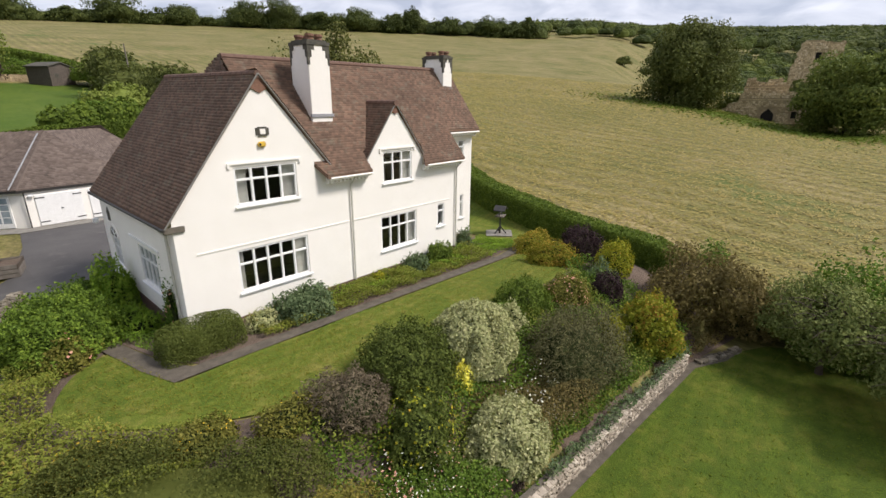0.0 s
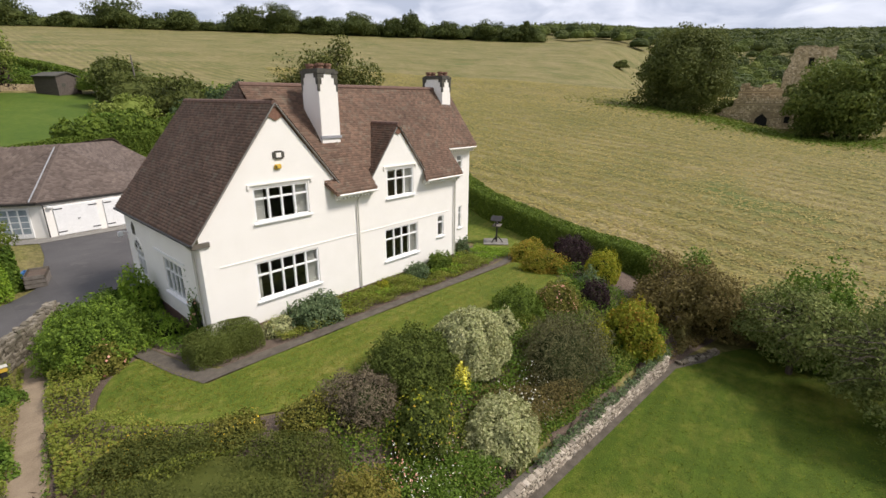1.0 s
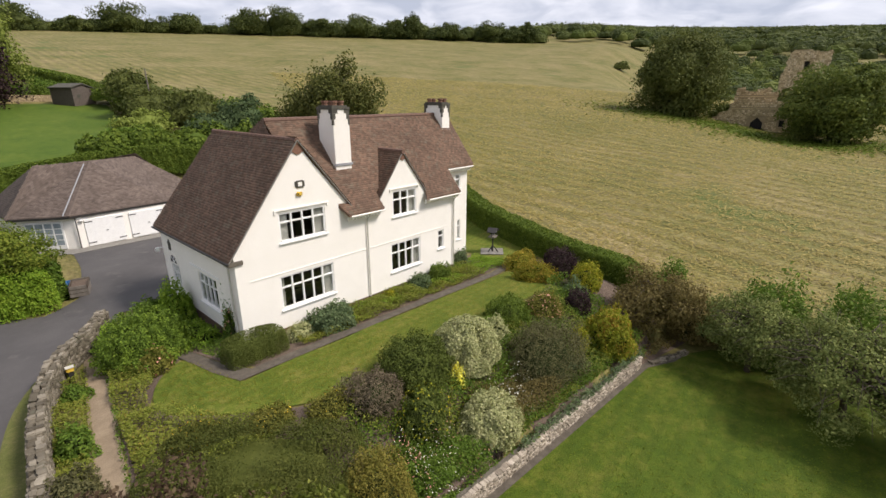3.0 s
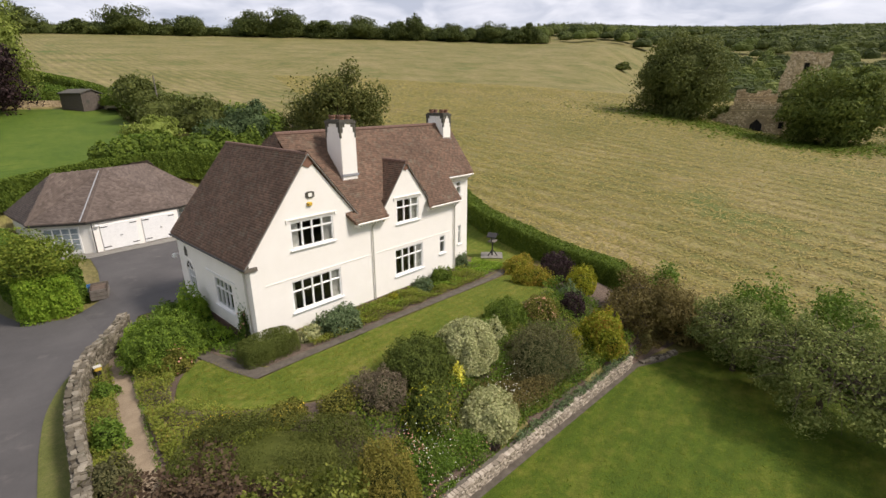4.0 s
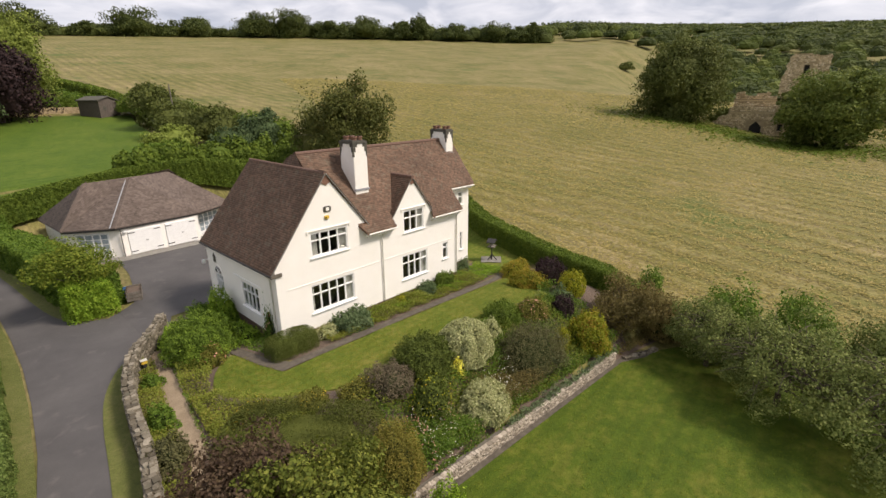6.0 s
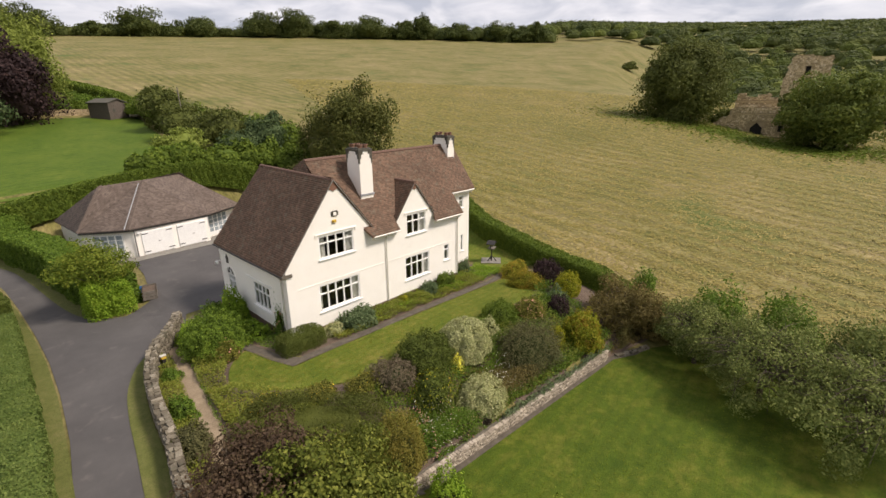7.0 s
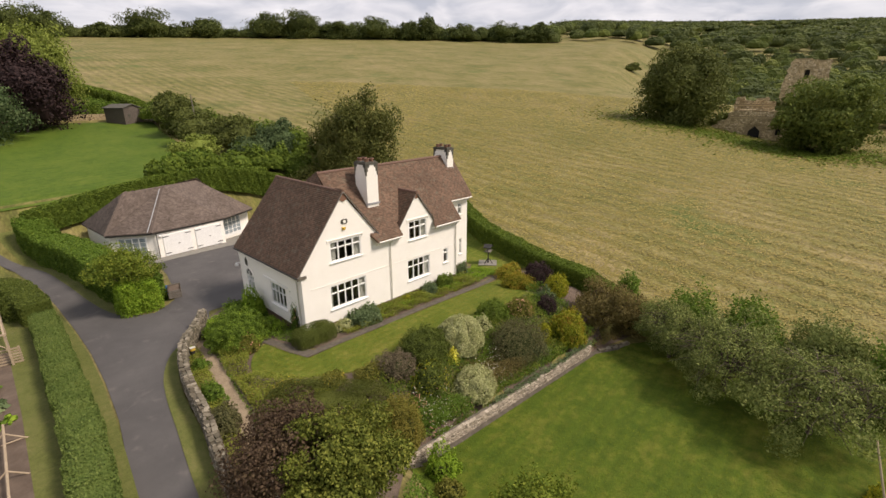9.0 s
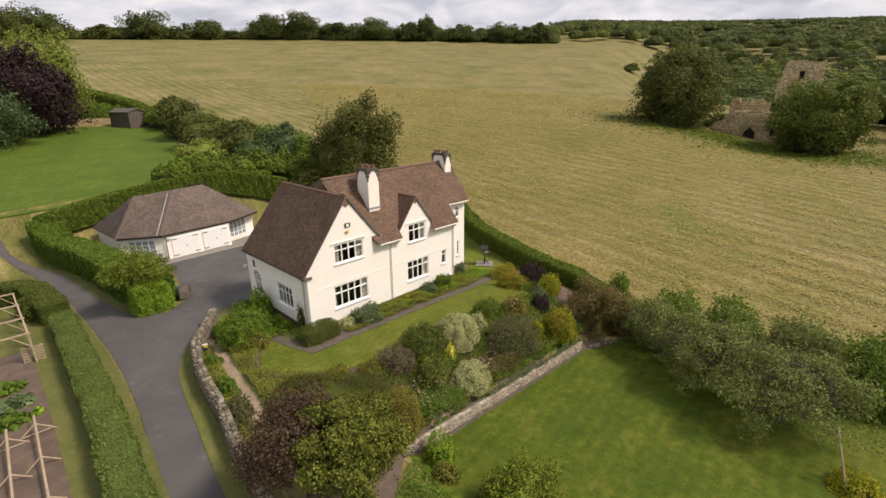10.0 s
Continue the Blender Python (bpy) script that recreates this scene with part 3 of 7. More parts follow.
# ---- windows: built facing -y with the sill's left end at the origin ----
def window(parent, m, w, h, cols, transom=0.0, curtains=(0.16, 0.16), sill=True, lintel=0.0, narrow_ends=False):
    win = part("window", box(0, w, 0.07, 0.13, 0, 0.05), WHITE, parent, "white-painted casement window", m)
    f = 0.07
    fr = bmesh.new()
    add_box(fr, 0, f, 0.03, 0.13, 0.05, h - f)
    add_box(fr, w - f, w, 0.03, 0.13, 0.05, h - f)
    add_box(fr, 0, w, 0.03, 0.13, h - f, h)
    add_box(fr, 0.0, w, 0.03, 0.07, 0.0, 0.09)
    part("window_frame", fr, WHITE, win)
    edges = [f + (w - 2 * f) * k / cols for k in range(cols + 1)]
    for x in edges[1:-1]:
        part("mullion", box(x - 0.04, x + 0.04, 0.035, 0.125, 0.09, h - f), WHITE, win)
    zt = 0.05 + (h - 0.12) * (1 - transom)
    if transom:
        part("transom", box(f, w - f, 0.045, 0.115, zt - 0.035, zt + 0.035), WHITE, win)
    for a, b in zip(edges, edges[1:]):
        bands = [(0.05, zt), (zt, h - f)] if transom else [(0.05, h - f)]
        for lo, hi in bands:
            p = part("pane", box(a + 0.02, b - 0.02, 0.078, 0.084, lo + 0.02, hi - 0.02), GLASS, win)
            p.visible_shadow = False
    for side, frac in enumerate(curtains):
        if frac:
            n = max(6, int(30 * frac))
            x0, x1 = (0.03, w * frac) if side == 0 else (w * (1 - frac), w - 0.03)
            pts = [(x0 + (x1 - x0) * k / (4 * n), 0.24 + 0.035 * math.sin(k * 1.57)) for k in range(4 * n + 1)]
            cu = bmesh.new()
            for (xa, ya), (xb, yb) in zip(pts, pts[1:]):
                q = [cu.verts.new(p) for p in ((xa, ya, 0.02), (xb, yb, 0.02), (xb, yb, h), (xa, ya, h))]
                cu.faces.new(q)
            bmesh.ops.remove_doubles(cu, verts=cu.verts[:], dist=0.0005)
            bmesh.ops.solidify(cu, geom=cu.faces[:], thickness=0.012)
            part("curtain", cu, CURTAIN, win, "pale gathered curtain")
    if sill:
        part("window_sill", box(-0.09, w + 0.09, -0.09, 0.10, -0.075, -0.002, 0.012), WHITE, win)
    if lintel:
        lt = bmesh.new()
        add_box(lt, -lintel, w + lintel, -0.055, 0.02, h + 0.10, h + 0.16)
        for x in (-lintel, w + lintel - 0.09):
            add_box(lt, x, x + 0.09, -0.055, 0.02, h - 0.02, h + 0.10)
        part("drip_mould", lt, RENDER, win)
    return win


# ---- the house ----
house = thing("house", "cream-rendered gabled house with brown clay-tiled roofs", "house")
OPEN_FRONT = [(2.18, 4.56, 4.42, 5.76), (1.94, 4.80, 1.24, 2.85), (8.87, 10.66, 4.40, 5.80), (8.65, 10.95, 1.22, 2.85), (12.5, 13.02, 1.68, 2.87)]
front = prism([(0, 0.32), (14.0, 0.32), (14.0, 5.1), (11.75, 5.1), (9.65, 7.72), (7.55, 5.1), (6.35, 5.1), (3.4, 8.66), (0, 4.3)], "y", 0, 0.3)
part("wall", carve(front, [(a, b, -0.2, 0.5, c, d) for a, b, c, d in OPEN_FRONT]), RENDER, house, "cream rendered front wall with two gables")
OPEN_LEFT = [(2.25, 4.25, 1.14, 2.68), (6.9, 7.95, 0.95, 2.25), (7.62, 7.86, 2.98, 3.42)]
left = prism([(0.3, 0.32), (8.9, 0.32), (8.9, 4.15), (0.3, 4.3)], "x", 0, 0.3)
part("wall", carve(left, [(-0.2, 0.5, a, b, c, d) for a, b, c, d in OPEN_LEFT]), RENDER, house, "cream rendered side wall")
part("wall", carve(prism([(14.0, 0.32), (16.85, 0.32), (16.85, 6.3), (14.0, 6.3)], "y", 1.3, 1.6), [(15.65, 16.15, 1, 2, 4.9, 5.85), (15.85, 16.17, 1, 2, 1.3, 2.7)]), RENDER, house)
part("wall", prism([(0.3, 0.32), (1.3, 0.32), (1.3, 5.9), (0.3, 5.15)], "x", 13.7, 14.0), RENDER, house)
part("wall", prism([(1.6, 0.42), (8.0, 0.42), (8.0, 4.9), (3.45, 9.35), (1.6, 6.7)], "x", 16.55, 16.85), RENDER, house)
part("wall", prism([(0.3, 0.42), (6.3, 0.42), (6.3, 5.2), (3.4, 8.5), (0.3, 4.15)], "y", 8.6, 8.9), RENDER, house)
part("wall", box(6.3, 16.55, 7.6, 7.9, 0.42, 5.0), RENDER, house)
part("wall", box(6.0, 6.3, 7.9, 8.6, 0.42, 5.0), RENDER, house)
# unseen floors and partitions added behind the windows, coloured as dim interior
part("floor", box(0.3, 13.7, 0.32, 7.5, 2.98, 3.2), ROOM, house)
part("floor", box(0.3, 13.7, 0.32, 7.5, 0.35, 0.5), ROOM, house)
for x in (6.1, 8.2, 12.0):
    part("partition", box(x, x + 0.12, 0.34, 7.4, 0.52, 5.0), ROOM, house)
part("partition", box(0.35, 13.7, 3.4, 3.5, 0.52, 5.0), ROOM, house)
plinth = bmesh.new()
add_box(plinth, -0.02, 14.02, -0.02, 0.28, -0.5, 0.32)
add_box(plinth, -0.02, 0.28, 0.28, 8.92, -0.9, 0.32)
add_box(plinth, 14.02, 16.87, 1.28, 1.6, -0.6, 0.32)
add_box(plinth, 16.57, 16.87, 1.6, 8.0, -0.9, 0.42)
add_box(plinth, 0.28, 16.57, 7.62, 7.92, -0.9, 0.42)
part("plinth", plinth, PLINTH, house, "dark brick plinth")

EAVE = 5.10
GA, GB = (3.4, -0.08, 8.86), (3.4, 8.4, 8.92)
FACES_HOUSE = [
    [(-0.24, 9.0, 4.1), (-0.24, -0.08, 4.1), GA, GB],
    [(6.42, -0.08, 5.1), (6.42, 9.0, 5.3), GB, GA],
    [(5.68, -0.42, EAVE), (7.92, -0.42, EAVE), (7.92, 0.32, 5.97), (5.1, 0.32, 5.97)],
    [(11.15, -0.42, EAVE), (14.15, -0.42, EAVE), (14.15, 0.32, 5.97), (11.6, 0.32, 5.97)],
    [(4.0, 0.31, 5.96), (14.15, 0.31, 5.96), (14.15, 3.4, 9.62), (3.75, 3.4, 9.58)],
    [(14.13, 0.9, 6.5), (17.0, 0.9, 6.42), (17.0, 3.4, 9.66), (14.13, 3.4, 9.62)],
    [(17.0, 8.2, EAVE), (4.4, 8.2, EAVE), (3.75, 3.4, 9.58), (17.0, 3.4, 9.66)],
    [(3.42, 4.6, 8.8), (3.42, 2.2, 8.7), (3.75, 3.4, 9.58)],
    [(7.55, 1.9, 5.1), (7.55, -0.07, 5.1), (9.65, -0.07, 7.9), (9.65, 2.0, 7.9)],
    [(11.75, -0.07, 5.1), (11.75, 1.9, 5.1), (9.65, 2.0, 7.9), (9.65, -0.07, 7.9)],
]
rf = roof(house, FACES_HOUSE, TILE, 11, "weathered brown clay-tiled roof slope")
ridge_tiles(rf, GA, GB, RIDGE)
ridge_tiles(rf, (3.75, 3.4, 9.6), (16.9, 3.4, 9.68), RIDGE)
ridge_tiles(rf, (9.65, -0.12, 7.92), (9.65, 1.8, 7.92), RIDGE)


def verge(a, b, mat=KERB):
    """A pointed edge strip of mortar under the last tiles."""
    part("verge", tube([a, b], 0.032, 0.032, 6), mat, house)


verge((-0.24, -0.085, 4.07), (3.4, -0.085, 8.83)), verge((6.38, -0.085, 5.1), (3.4, -0.085, 8.83))
verge((7.58, -0.075, 5.1), (9.65, -0.075, 7.87)), verge((11.72, -0.075, 5.1), (9.65, -0.075, 7.87))
for x, z, s in ((3.4, 8.84, 1.15), (9.65, 7.87, 0.85)):
    part("gable_tip", prism([(x - 0.30 * s, z - 0.40 * s), (x, z - 0.56 * s), (x + 0.30 * s, z - 0.40 * s), (x, z - 0.02)], "y", -0.045, 0.02), POT, house, "small red tile panel in the gable's tip")

band = bmesh.new()
add_box(band, 0.62, 6.9, -0.022, 0.02, 3.0, 3.045)
add_box(band, 7.1, 13.45, -0.022, 0.02, 3.0, 3.045)
part("string_course", band, RENDER, house)
for (a, b, c, d), n, tr, cu, lt in zip(OPEN_FRONT, (4, 5, 3, 4, 1), (0.3, 0.33, 0.33, 0.32, 0.3), ((0.22, 0.24), (0.10, 0.18), (0, 0.3), (0, 0.24), (0, 0)), (0.2, 0, 0.2, 0, 0)):
    window(house, pose(a, 0, c), b - a, d - c, n, tr, cu, True, lt)
window(house, pose(15.65, 1.3, 4.9), 0.5, 0.95, 1, 0.35, (0, 0))
window(house, pose(15.85, 1.3, 1.3), 0.32, 1.4, 1, 0.3, (0, 0))
window(house, pose(0, 4.25, 1.14, 0, 0, -90), 2.0, 1.54, 4, 0.33, (0.2, 0.2))
window(house, pose(0, 7.95, 0.95, 0, 0, -90), 1.05, 1.3, 3, 0.3, (0, 0), True)
ARCH = (7.42, 2.28)
ring = [(ARCH[0] + 0.62 * math.cos(t), ARCH[1] + 0.58 * math.sin(t)) for t in np.linspace(0, math.pi, 13)] + [(ARCH[0] + 0.50 * math.cos(t), ARCH[1] + 0.46 * math.sin(t)) for t in np.linspace(math.pi, 0, 13)]
part("arch_mould", prism(ring, "x", -0.05, 0.02), RENDER, house)
part("arch_panel", prism([(ARCH[0] + 0.5 * math.cos(t), ARCH[1] + 0.03 + 0.44 * math.sin(t)) for t in np.linspace(0, math.pi, 13)], "x", -0.012, 0.01), ROOM, house, "fanlight over the side window, a panel painted interior-dark")
for t in (0.8, 1.57, 2.34):
    part("glazing_bar", tube([(-0.02, ARCH[0], ARCH[1] + 0.03), (-0.02, ARCH[0] + 0.5 * math.cos(t), ARCH[1] + 0.03 + 0.44 * math.sin(t))], 0.02, 0.02, 4), WHITE, house)
part("side_lintel", box(-0.05, 0.02, 1.8, 5.1, 2.82, 2.89), WHITE, house)
part("owl_hole", prism([(7.57, 2.96), (7.92, 2.96), (7.92, 3.28), (7.99, 3.28), (7.75, 3.56), (7.5, 3.28), (7.57, 3.28)], "x", -0.03, 0.01), SOOT, house, "dark stone-edged slot in the side wall")

# eaves: cornice brackets, gutters, pipes
for x0, x1, y in ((5.85, 7.9, 0.0), (11.4, 14.1, 0.0), (14.2, 16.95, 1.3)):
    z = 5.02 if y == 0 else 6.3
    co = bmesh.new()
    add_box(co, x0, x1, y - 0.36, y + 0.02, z - 0.10, z)
    add_box(co, x0, x1, y - 0.16, y + 0.02, z - 0.26, z - 0.10)
    part("cornice", co, RENDER, house, "moulded cream cornice under the eaves")
    for k in range(int((x1 - x0) / 0.19)):
        xx = x0 + 0.08 + k * 0.19
        part("dentil", box(xx, xx + 0.09, y - 0.30, y - 0.16, z - 0.22, z - 0.10), RENDER, house)
    part("gutter", tube([(x0 - 0.05, y - 0.42, z + 0.0), (x1 + 0.05, y - 0.42, z + 0.0)], 0.045, 0.045, 8), RENDER, house, "cream-painted gutter")
part("gutter", tube([(-0.29, -0.1, 4.04), (-0.29, 9.0, 4.04)], 0.055, 0.055, 8), DARK, house, "dark iron gutter")
part("downpipe", tube([(7.0, -0.36, 4.95), (7.0, -0.09, 4.62), (7.0, -0.08, 0.3)], 0.038, 0.038, 8), GREY_PAINT, house, "cream-grey downpipe")
part("downpipe", tube([(13.88, -0.36, 4.95), (13.88, -0.09, 4.62), (13.88, -0.08, 0.3)], 0.042, 0.042, 8), GREY_PAINT, house, "cream-grey downpipe")
part("downpipe", tube([(-0.28, 0.42, 4.0), (-0.09, 0.45, 3.75), (-0.08, 0.45, 0.2)], 0.05, 0.05, 8), GREY_PAINT, house, "cream-grey downpipe")
part("hopper", box(-0.28, 0.36, -0.085, 0.0, 3.90, 4.10, 0.02), STONE_FILL, house, "box gutter end at the gable's foot")
part("hopper", box(14.0, 14.15, 0.1, 0.9, 5.0, 5.25, 0.02), POT, house, "brown tile kneeler at the eaves")

# gable plaque and alarm box
plaque = bmesh.new()
add_box(plaque, 3.13, 3.61, -0.03, 0.01, 6.80, 7.04)
add_box(plaque, 3.21, 3.53, -0.045, 0.01, 6.76, 7.08)
part("date_stone", plaque, SOOT, house, "small dark-edged stone plaque")
part("date_stone", box(3.27, 3.47, -0.055, -0.04, 6.83, 7.01, 0.003), RENDER, house)
alarm = thing("alarm_box", "yellow alarm box fixed to the gable wall", "alarm box")
part("case", box(3.15, 3.43, -0.10, 0.0, 6.40, 6.58, 0.03), YELLOW, alarm)
part("mark", box(3.18, 3.24, -0.104, -0.09, 6.45, 6.53), DARK, alarm)
lamp = thing("wall_lamp", "small white lamp on the house corner", "wall lamp")
part("arm", tube([(0.0, 8.75, 2.9), (-0.3, 8.75, 2.95)], 0.02, 0.02, 6), WHITE, lamp)
part("shade", box(-0.42, -0.22, 8.65, 8.85, 2.72, 2.94, 0.03), WHITE, lamp)


def chimney(x0, x1, y0, y1, z0, z1, pots, label):
    ch = part("chimney", box(x0, x1, y0, y1, z0, z1, 0.015), RENDER, house, label)
    h = 0.13
    for j, zz in enumerate((z1 - 0.18, z1 - 0.46, z1 - 0.74)):
        inset = (0.30, 0.17, 0.08)[j]
        for xa, xb in ((x0 - 0.015, x0 + inset), (x1 - inset, x1 + 0.015)):
            part("quoin", box(xa, xb, y0 - 0.012, y0 + inset, zz, zz + 0.278), SOOT, ch)
            part("quoin", box(xa, xb, y1 - inset, y1 + 0.012, zz, zz + 0.278), SOOT, ch)
    cap = bmesh.new()
    add_box(cap, x0 - 0.035, x1 + 0.035, y0 - 0.035, y1 + 0.035, z1, z1 + h)
    add_box(cap, x0 + 0.05, x1 - 0.05, y0 + 0.05, y1 - 0.05, z1 + h, z1 + h + 0.07)
    part("cap", cap, SOOT, ch, "sooty stone cap")
    for k in range(pots):
        px = (x0 + x1) / 2 + (0.2 if k % 2 else -0.2)
        py = y0 + (y1 - y0) * (0.2 + 0.6 * (k // 2) / max(1, (pots - 1) // 2))
        pb = tube([(px, py, z1 + h + 0.05), (px, py, z1 + h + 0.20)], 0.16, 0.14, 10)
        pot = part("chimney_pot", pb, POT, ch, "short sooty terracotta chimney pot")
        part("rim", tube([(px, py, z1 + h + 0.20), (px, py, z1 + h + 0.29)], 0.19, 0.18, 10), POT, pot)
        part("mouth", tube([(px, py, z1 + h + 0.285), (px, py, z1 + h + 0.295)], 0.13, 0.13, 10), VOID, pot)
    part("flashing", box(x0 - 0.06, x1 + 0.06, y0 - 0.05, y0 + 0.02, z0 + 0.55, z0 + 0.68, 0.01), LEAD, ch, "grey lead flashing")
    return ch


chimney(6.23, 7.22, 1.22, 2.5, 6.75, 10.05, 4, "tall white-rendered chimney stack")
chimney(15.75, 16.5, 2.6, 4.2, 8.0, 10.2, 4, "white-rendered chimney stack at the gable end")

# ---- garage ----
garage = thing("garage", "low cream garage with a hipped brown tiled roof", "garage", (0, 0, -0.98))
EV, RG = 2.78, 6.4
R1, RM, R2 = (-2.0, 30.9, RG), (1.8, 31.3, RG), (5.8, 33.4, RG)
E0, E1, E2, E3, E4, E5 = (-5.2, 36.5, EV), (-4.6, 29.3, EV), (-1.1, 27.1, EV), (6.3, 27.9, EV), (10.6, 30.3, EV), (10.6, 38, EV)
grf = roof(garage, [[E1, E2, RM], [E1, RM, R1], [E2, E3, RM], [E3, R2, RM], [E3, E4, R2], [E4, E5, R2], [E5, E0, R1, R2], [E0, E1, R1]], GTILE, 12, "brown-grey tiled hipped roof slope", 0.16, 0.24)
for a, b in ((R1, R2), (E1, R1), (E2, RM), (E4, R2)):
    ridge_tiles(grf, a, b, GTILE, 0.5, 0.11)
part("valley_strip", tube([(E2[0] - 0.35, E2[1] + 0.15, E2[2] + 0.05), (RM[0] - 0.35, RM[1], RM[2])], 0.05, 0.05, 6), LEAD, grf, "pale lead strip beside the hip")
FOOT = [(-0.75, 27.3), (6.1, 27.9), (6.1, 29.4), (10.2, 31.0), (10.2, 37.6), (-4.7, 37.6), (-4.3, 29.6)]
part("wall", prism(FOOT, "z", -0.9, 2.74), RENDER, garage, "cream rendered garage wall")
fas = bmesh.new()
for (ax, ay, _), (bx, by, _) in ((E1, E2), (E2, E3), (E3, E4)):
    ln = math.hypot(bx - ax, by - ay)
    add_box(fas, 0, ln, -0.02, 0.06, EV - 0.22, EV - 0.04, pose(ax, ay, 0, 0, 0, math.degrees(math.atan2(by - ay, bx - ax))))
part("fascia", fas, DARK, garage, "dark gutter and fascia board")


def garage_door(at, turn, w, glazed):
    d = part("garage_door", box(0, w, -0.06, 0.04, 0.06, 2.3, 0.01), WHITE, garage, "white boarded side-hinged garage door", pose(*at, 0, 0, turn))
    n = 12
    for k in range(n):
        part("board", box(w * k / n + 0.003, w * (k + 1) / n - 0.003, -0.066, -0.058, 0.09, 2.27), WHITE, d)
    if glazed:
        cols = 4
        for k in range(cols):
            for j in range(4):
                a = w * (0.06 + 0.235 * k)
                part("pane", box(a, a + w * 0.19, -0.074, -0.064, 0.42 + 0.46 * j, 0.82 + 0.46 * j), PANE, d, "small grey window pane")
    else:
        part("door_handle", box(w / 2 - 0.02, w / 2 + 0.16, -0.12, -0.07, 1.15, 1.2, 0.01), DARK, d)
        for z in (0.3, 2.05):
            for x0 in (0.0, w - 0.55):
                part("strap_hinge", box(x0, x0 + 0.55, -0.088, -0.07, z, z + 0.07), DARK, d)
    return d


slope_a = math.degrees(math.atan2(0.6, 6.85))
garage_door((-0.2, 27.33, 0), slope_a, 2.75, False)
garage_door((3.0, 27.61, 0), slope_a, 2.75, False)
garage_door((6.6, 29.6, 0), math.degrees(math.atan2(1.6, 4.1)), 2.6, True)
garage_door((-3.7, 29.2, 0), math.degrees(math.atan2(-2.3, 3.55)), 2.6, True)
part("downpipe", tube([(-0.75, 27.1, 2.6), (-0.75, 27.2, 0.0)], 0.04, 0.04, 6), DARK, garage)
part("wall_lamp", box(-0.55, -0.25, 27.1, 27.3, 2.2, 2.4, 0.05), WHITE, garage)


# ---- plant materials ----
F_YEW = foliage("yew_leaves", [(0.0, (0.034, 0.052, 0.014)), (0.5, (0.054, 0.076, 0.022)), (1.0, (0.082, 0.104, 0.034))], patch=0.2)
F_HEDGE = foliage("hedge_leaves", [(0.0, (0.028, 0.052, 0.010)), (0.5, (0.054, 0.092, 0.018)), (1.0, (0.105, 0.155, 0.030))])
F_GREEN = foliage("green_leaves", [(0.0, (0.030, 0.062, 0.012)), (0.5, (0.055, 0.105, 0.020)), (1.0, (0.105, 0.165, 0.034))])
F_BRIGHT = foliage("bright_leaves", [(0.0, (0.050, 0.105, 0.014)), (0.5, (0.095, 0.175, 0.022)), (1.0, (0.17, 0.25, 0.040))])
F_BLUE = foliage("blue_green_leaves", [(0.0, (0.035, 0.062, 0.036)), (0.5, (0.065, 0.105, 0.065)), (1.0, (0.12, 0.165, 0.105))])
F_DARK = foliage("dark_leaves", [(0.0, (0.027, 0.045, 0.012)), (0.5, (0.049, 0.073, 0.020)), (1.0, (0.088, 0.120, 0.034))])
F_SILVER = foliage("variegated_leaves", [(0.0, (0.105, 0.138, 0.066)), (0.4, (0.190, 0.228, 0.140)), (0.75, (0.262, 0.292, 0.205)), (1.0, (0.34, 0.36, 0.28))], patch=0.2)
F_OLIVE = foliage("olive_leaves", [(0.0, (0.045, 0.055, 0.014)), (0.5, (0.082, 0.092, 0.024)), (1.0, (0.14, 0.145, 0.045))])
F_LAV = foliage("dull_purple_leaves", [(0.0, (0.045, 0.042, 0.036)), (0.5, (0.082, 0.075, 0.066)), (1.0, (0.13, 0.12, 0.10))])
F_BRONZE = foliage("bronze_leaves", [(0.0, (0.050, 0.046, 0.024)), (0.5, (0.088, 0.080, 0.038)), (1.0, (0.135, 0.125, 0.060))])
F_DUSK = foliage("dusky_leaves", [(0.0, (0.036, 0.043, 0.025)), (0.5, (0.062, 0.069, 0.040)), (1.0, (0.100, 0.106, 0.062))])
F_COPPER = foliage("copper_leaves", [(0.0, (0.026, 0.019, 0.018)), (0.5, (0.047, 0.035, 0.030)), (0.85, (0.074, 0.060, 0.046)), (1.0, (0.095, 0.095, 0.055))])
F_PURPLE = foliage("purple_leaves", [(0.0, (0.010, 0.008, 0.011)), (0.5, (0.019, 0.013, 0.018)), (1.0, (0.037, 0.025, 0.031))], through_leaf=0.15)
F_ACER = foliage("yellow_orange_leaves", [(0.0, (0.060, 0.090, 0.010)), (0.45, (0.125, 0.155, 0.016)), (0.8, (0.205, 0.205, 0.024)), (1.0, (0.25, 0.12, 0.035))])
F_AUTUMN = foliage("yellow_red_leaves", [(0.0, (0.060, 0.095, 0.012)), (0.5, (0.120, 0.150, 0.018)), (0.75, (0.17, 0.155, 0.024)), (1.0, (0.20, 0.095, 0.036))], patch=0.7, patch_scale=1.1)
F_EVER = foliage("evergreen_leaves", [(0.0, (0.030, 0.058, 0.012)), (0.45, (0.058, 0.105, 0.020)), (0.8, (0.105, 0.175, 0.030)), (1.0, (0.16, 0.24, 0.045))], patch=0.6, patch_scale=1.3)
F_DOME = foliage("olive_bronze_leaves", [(0.0, (0.060, 0.066, 0.016)), (0.5, (0.100, 0.104, 0.028)), (0.85, (0.140, 0.132, 0.040)), (1.0, (0.150, 0.105, 0.050))], patch=0.4, patch_scale=1.2)
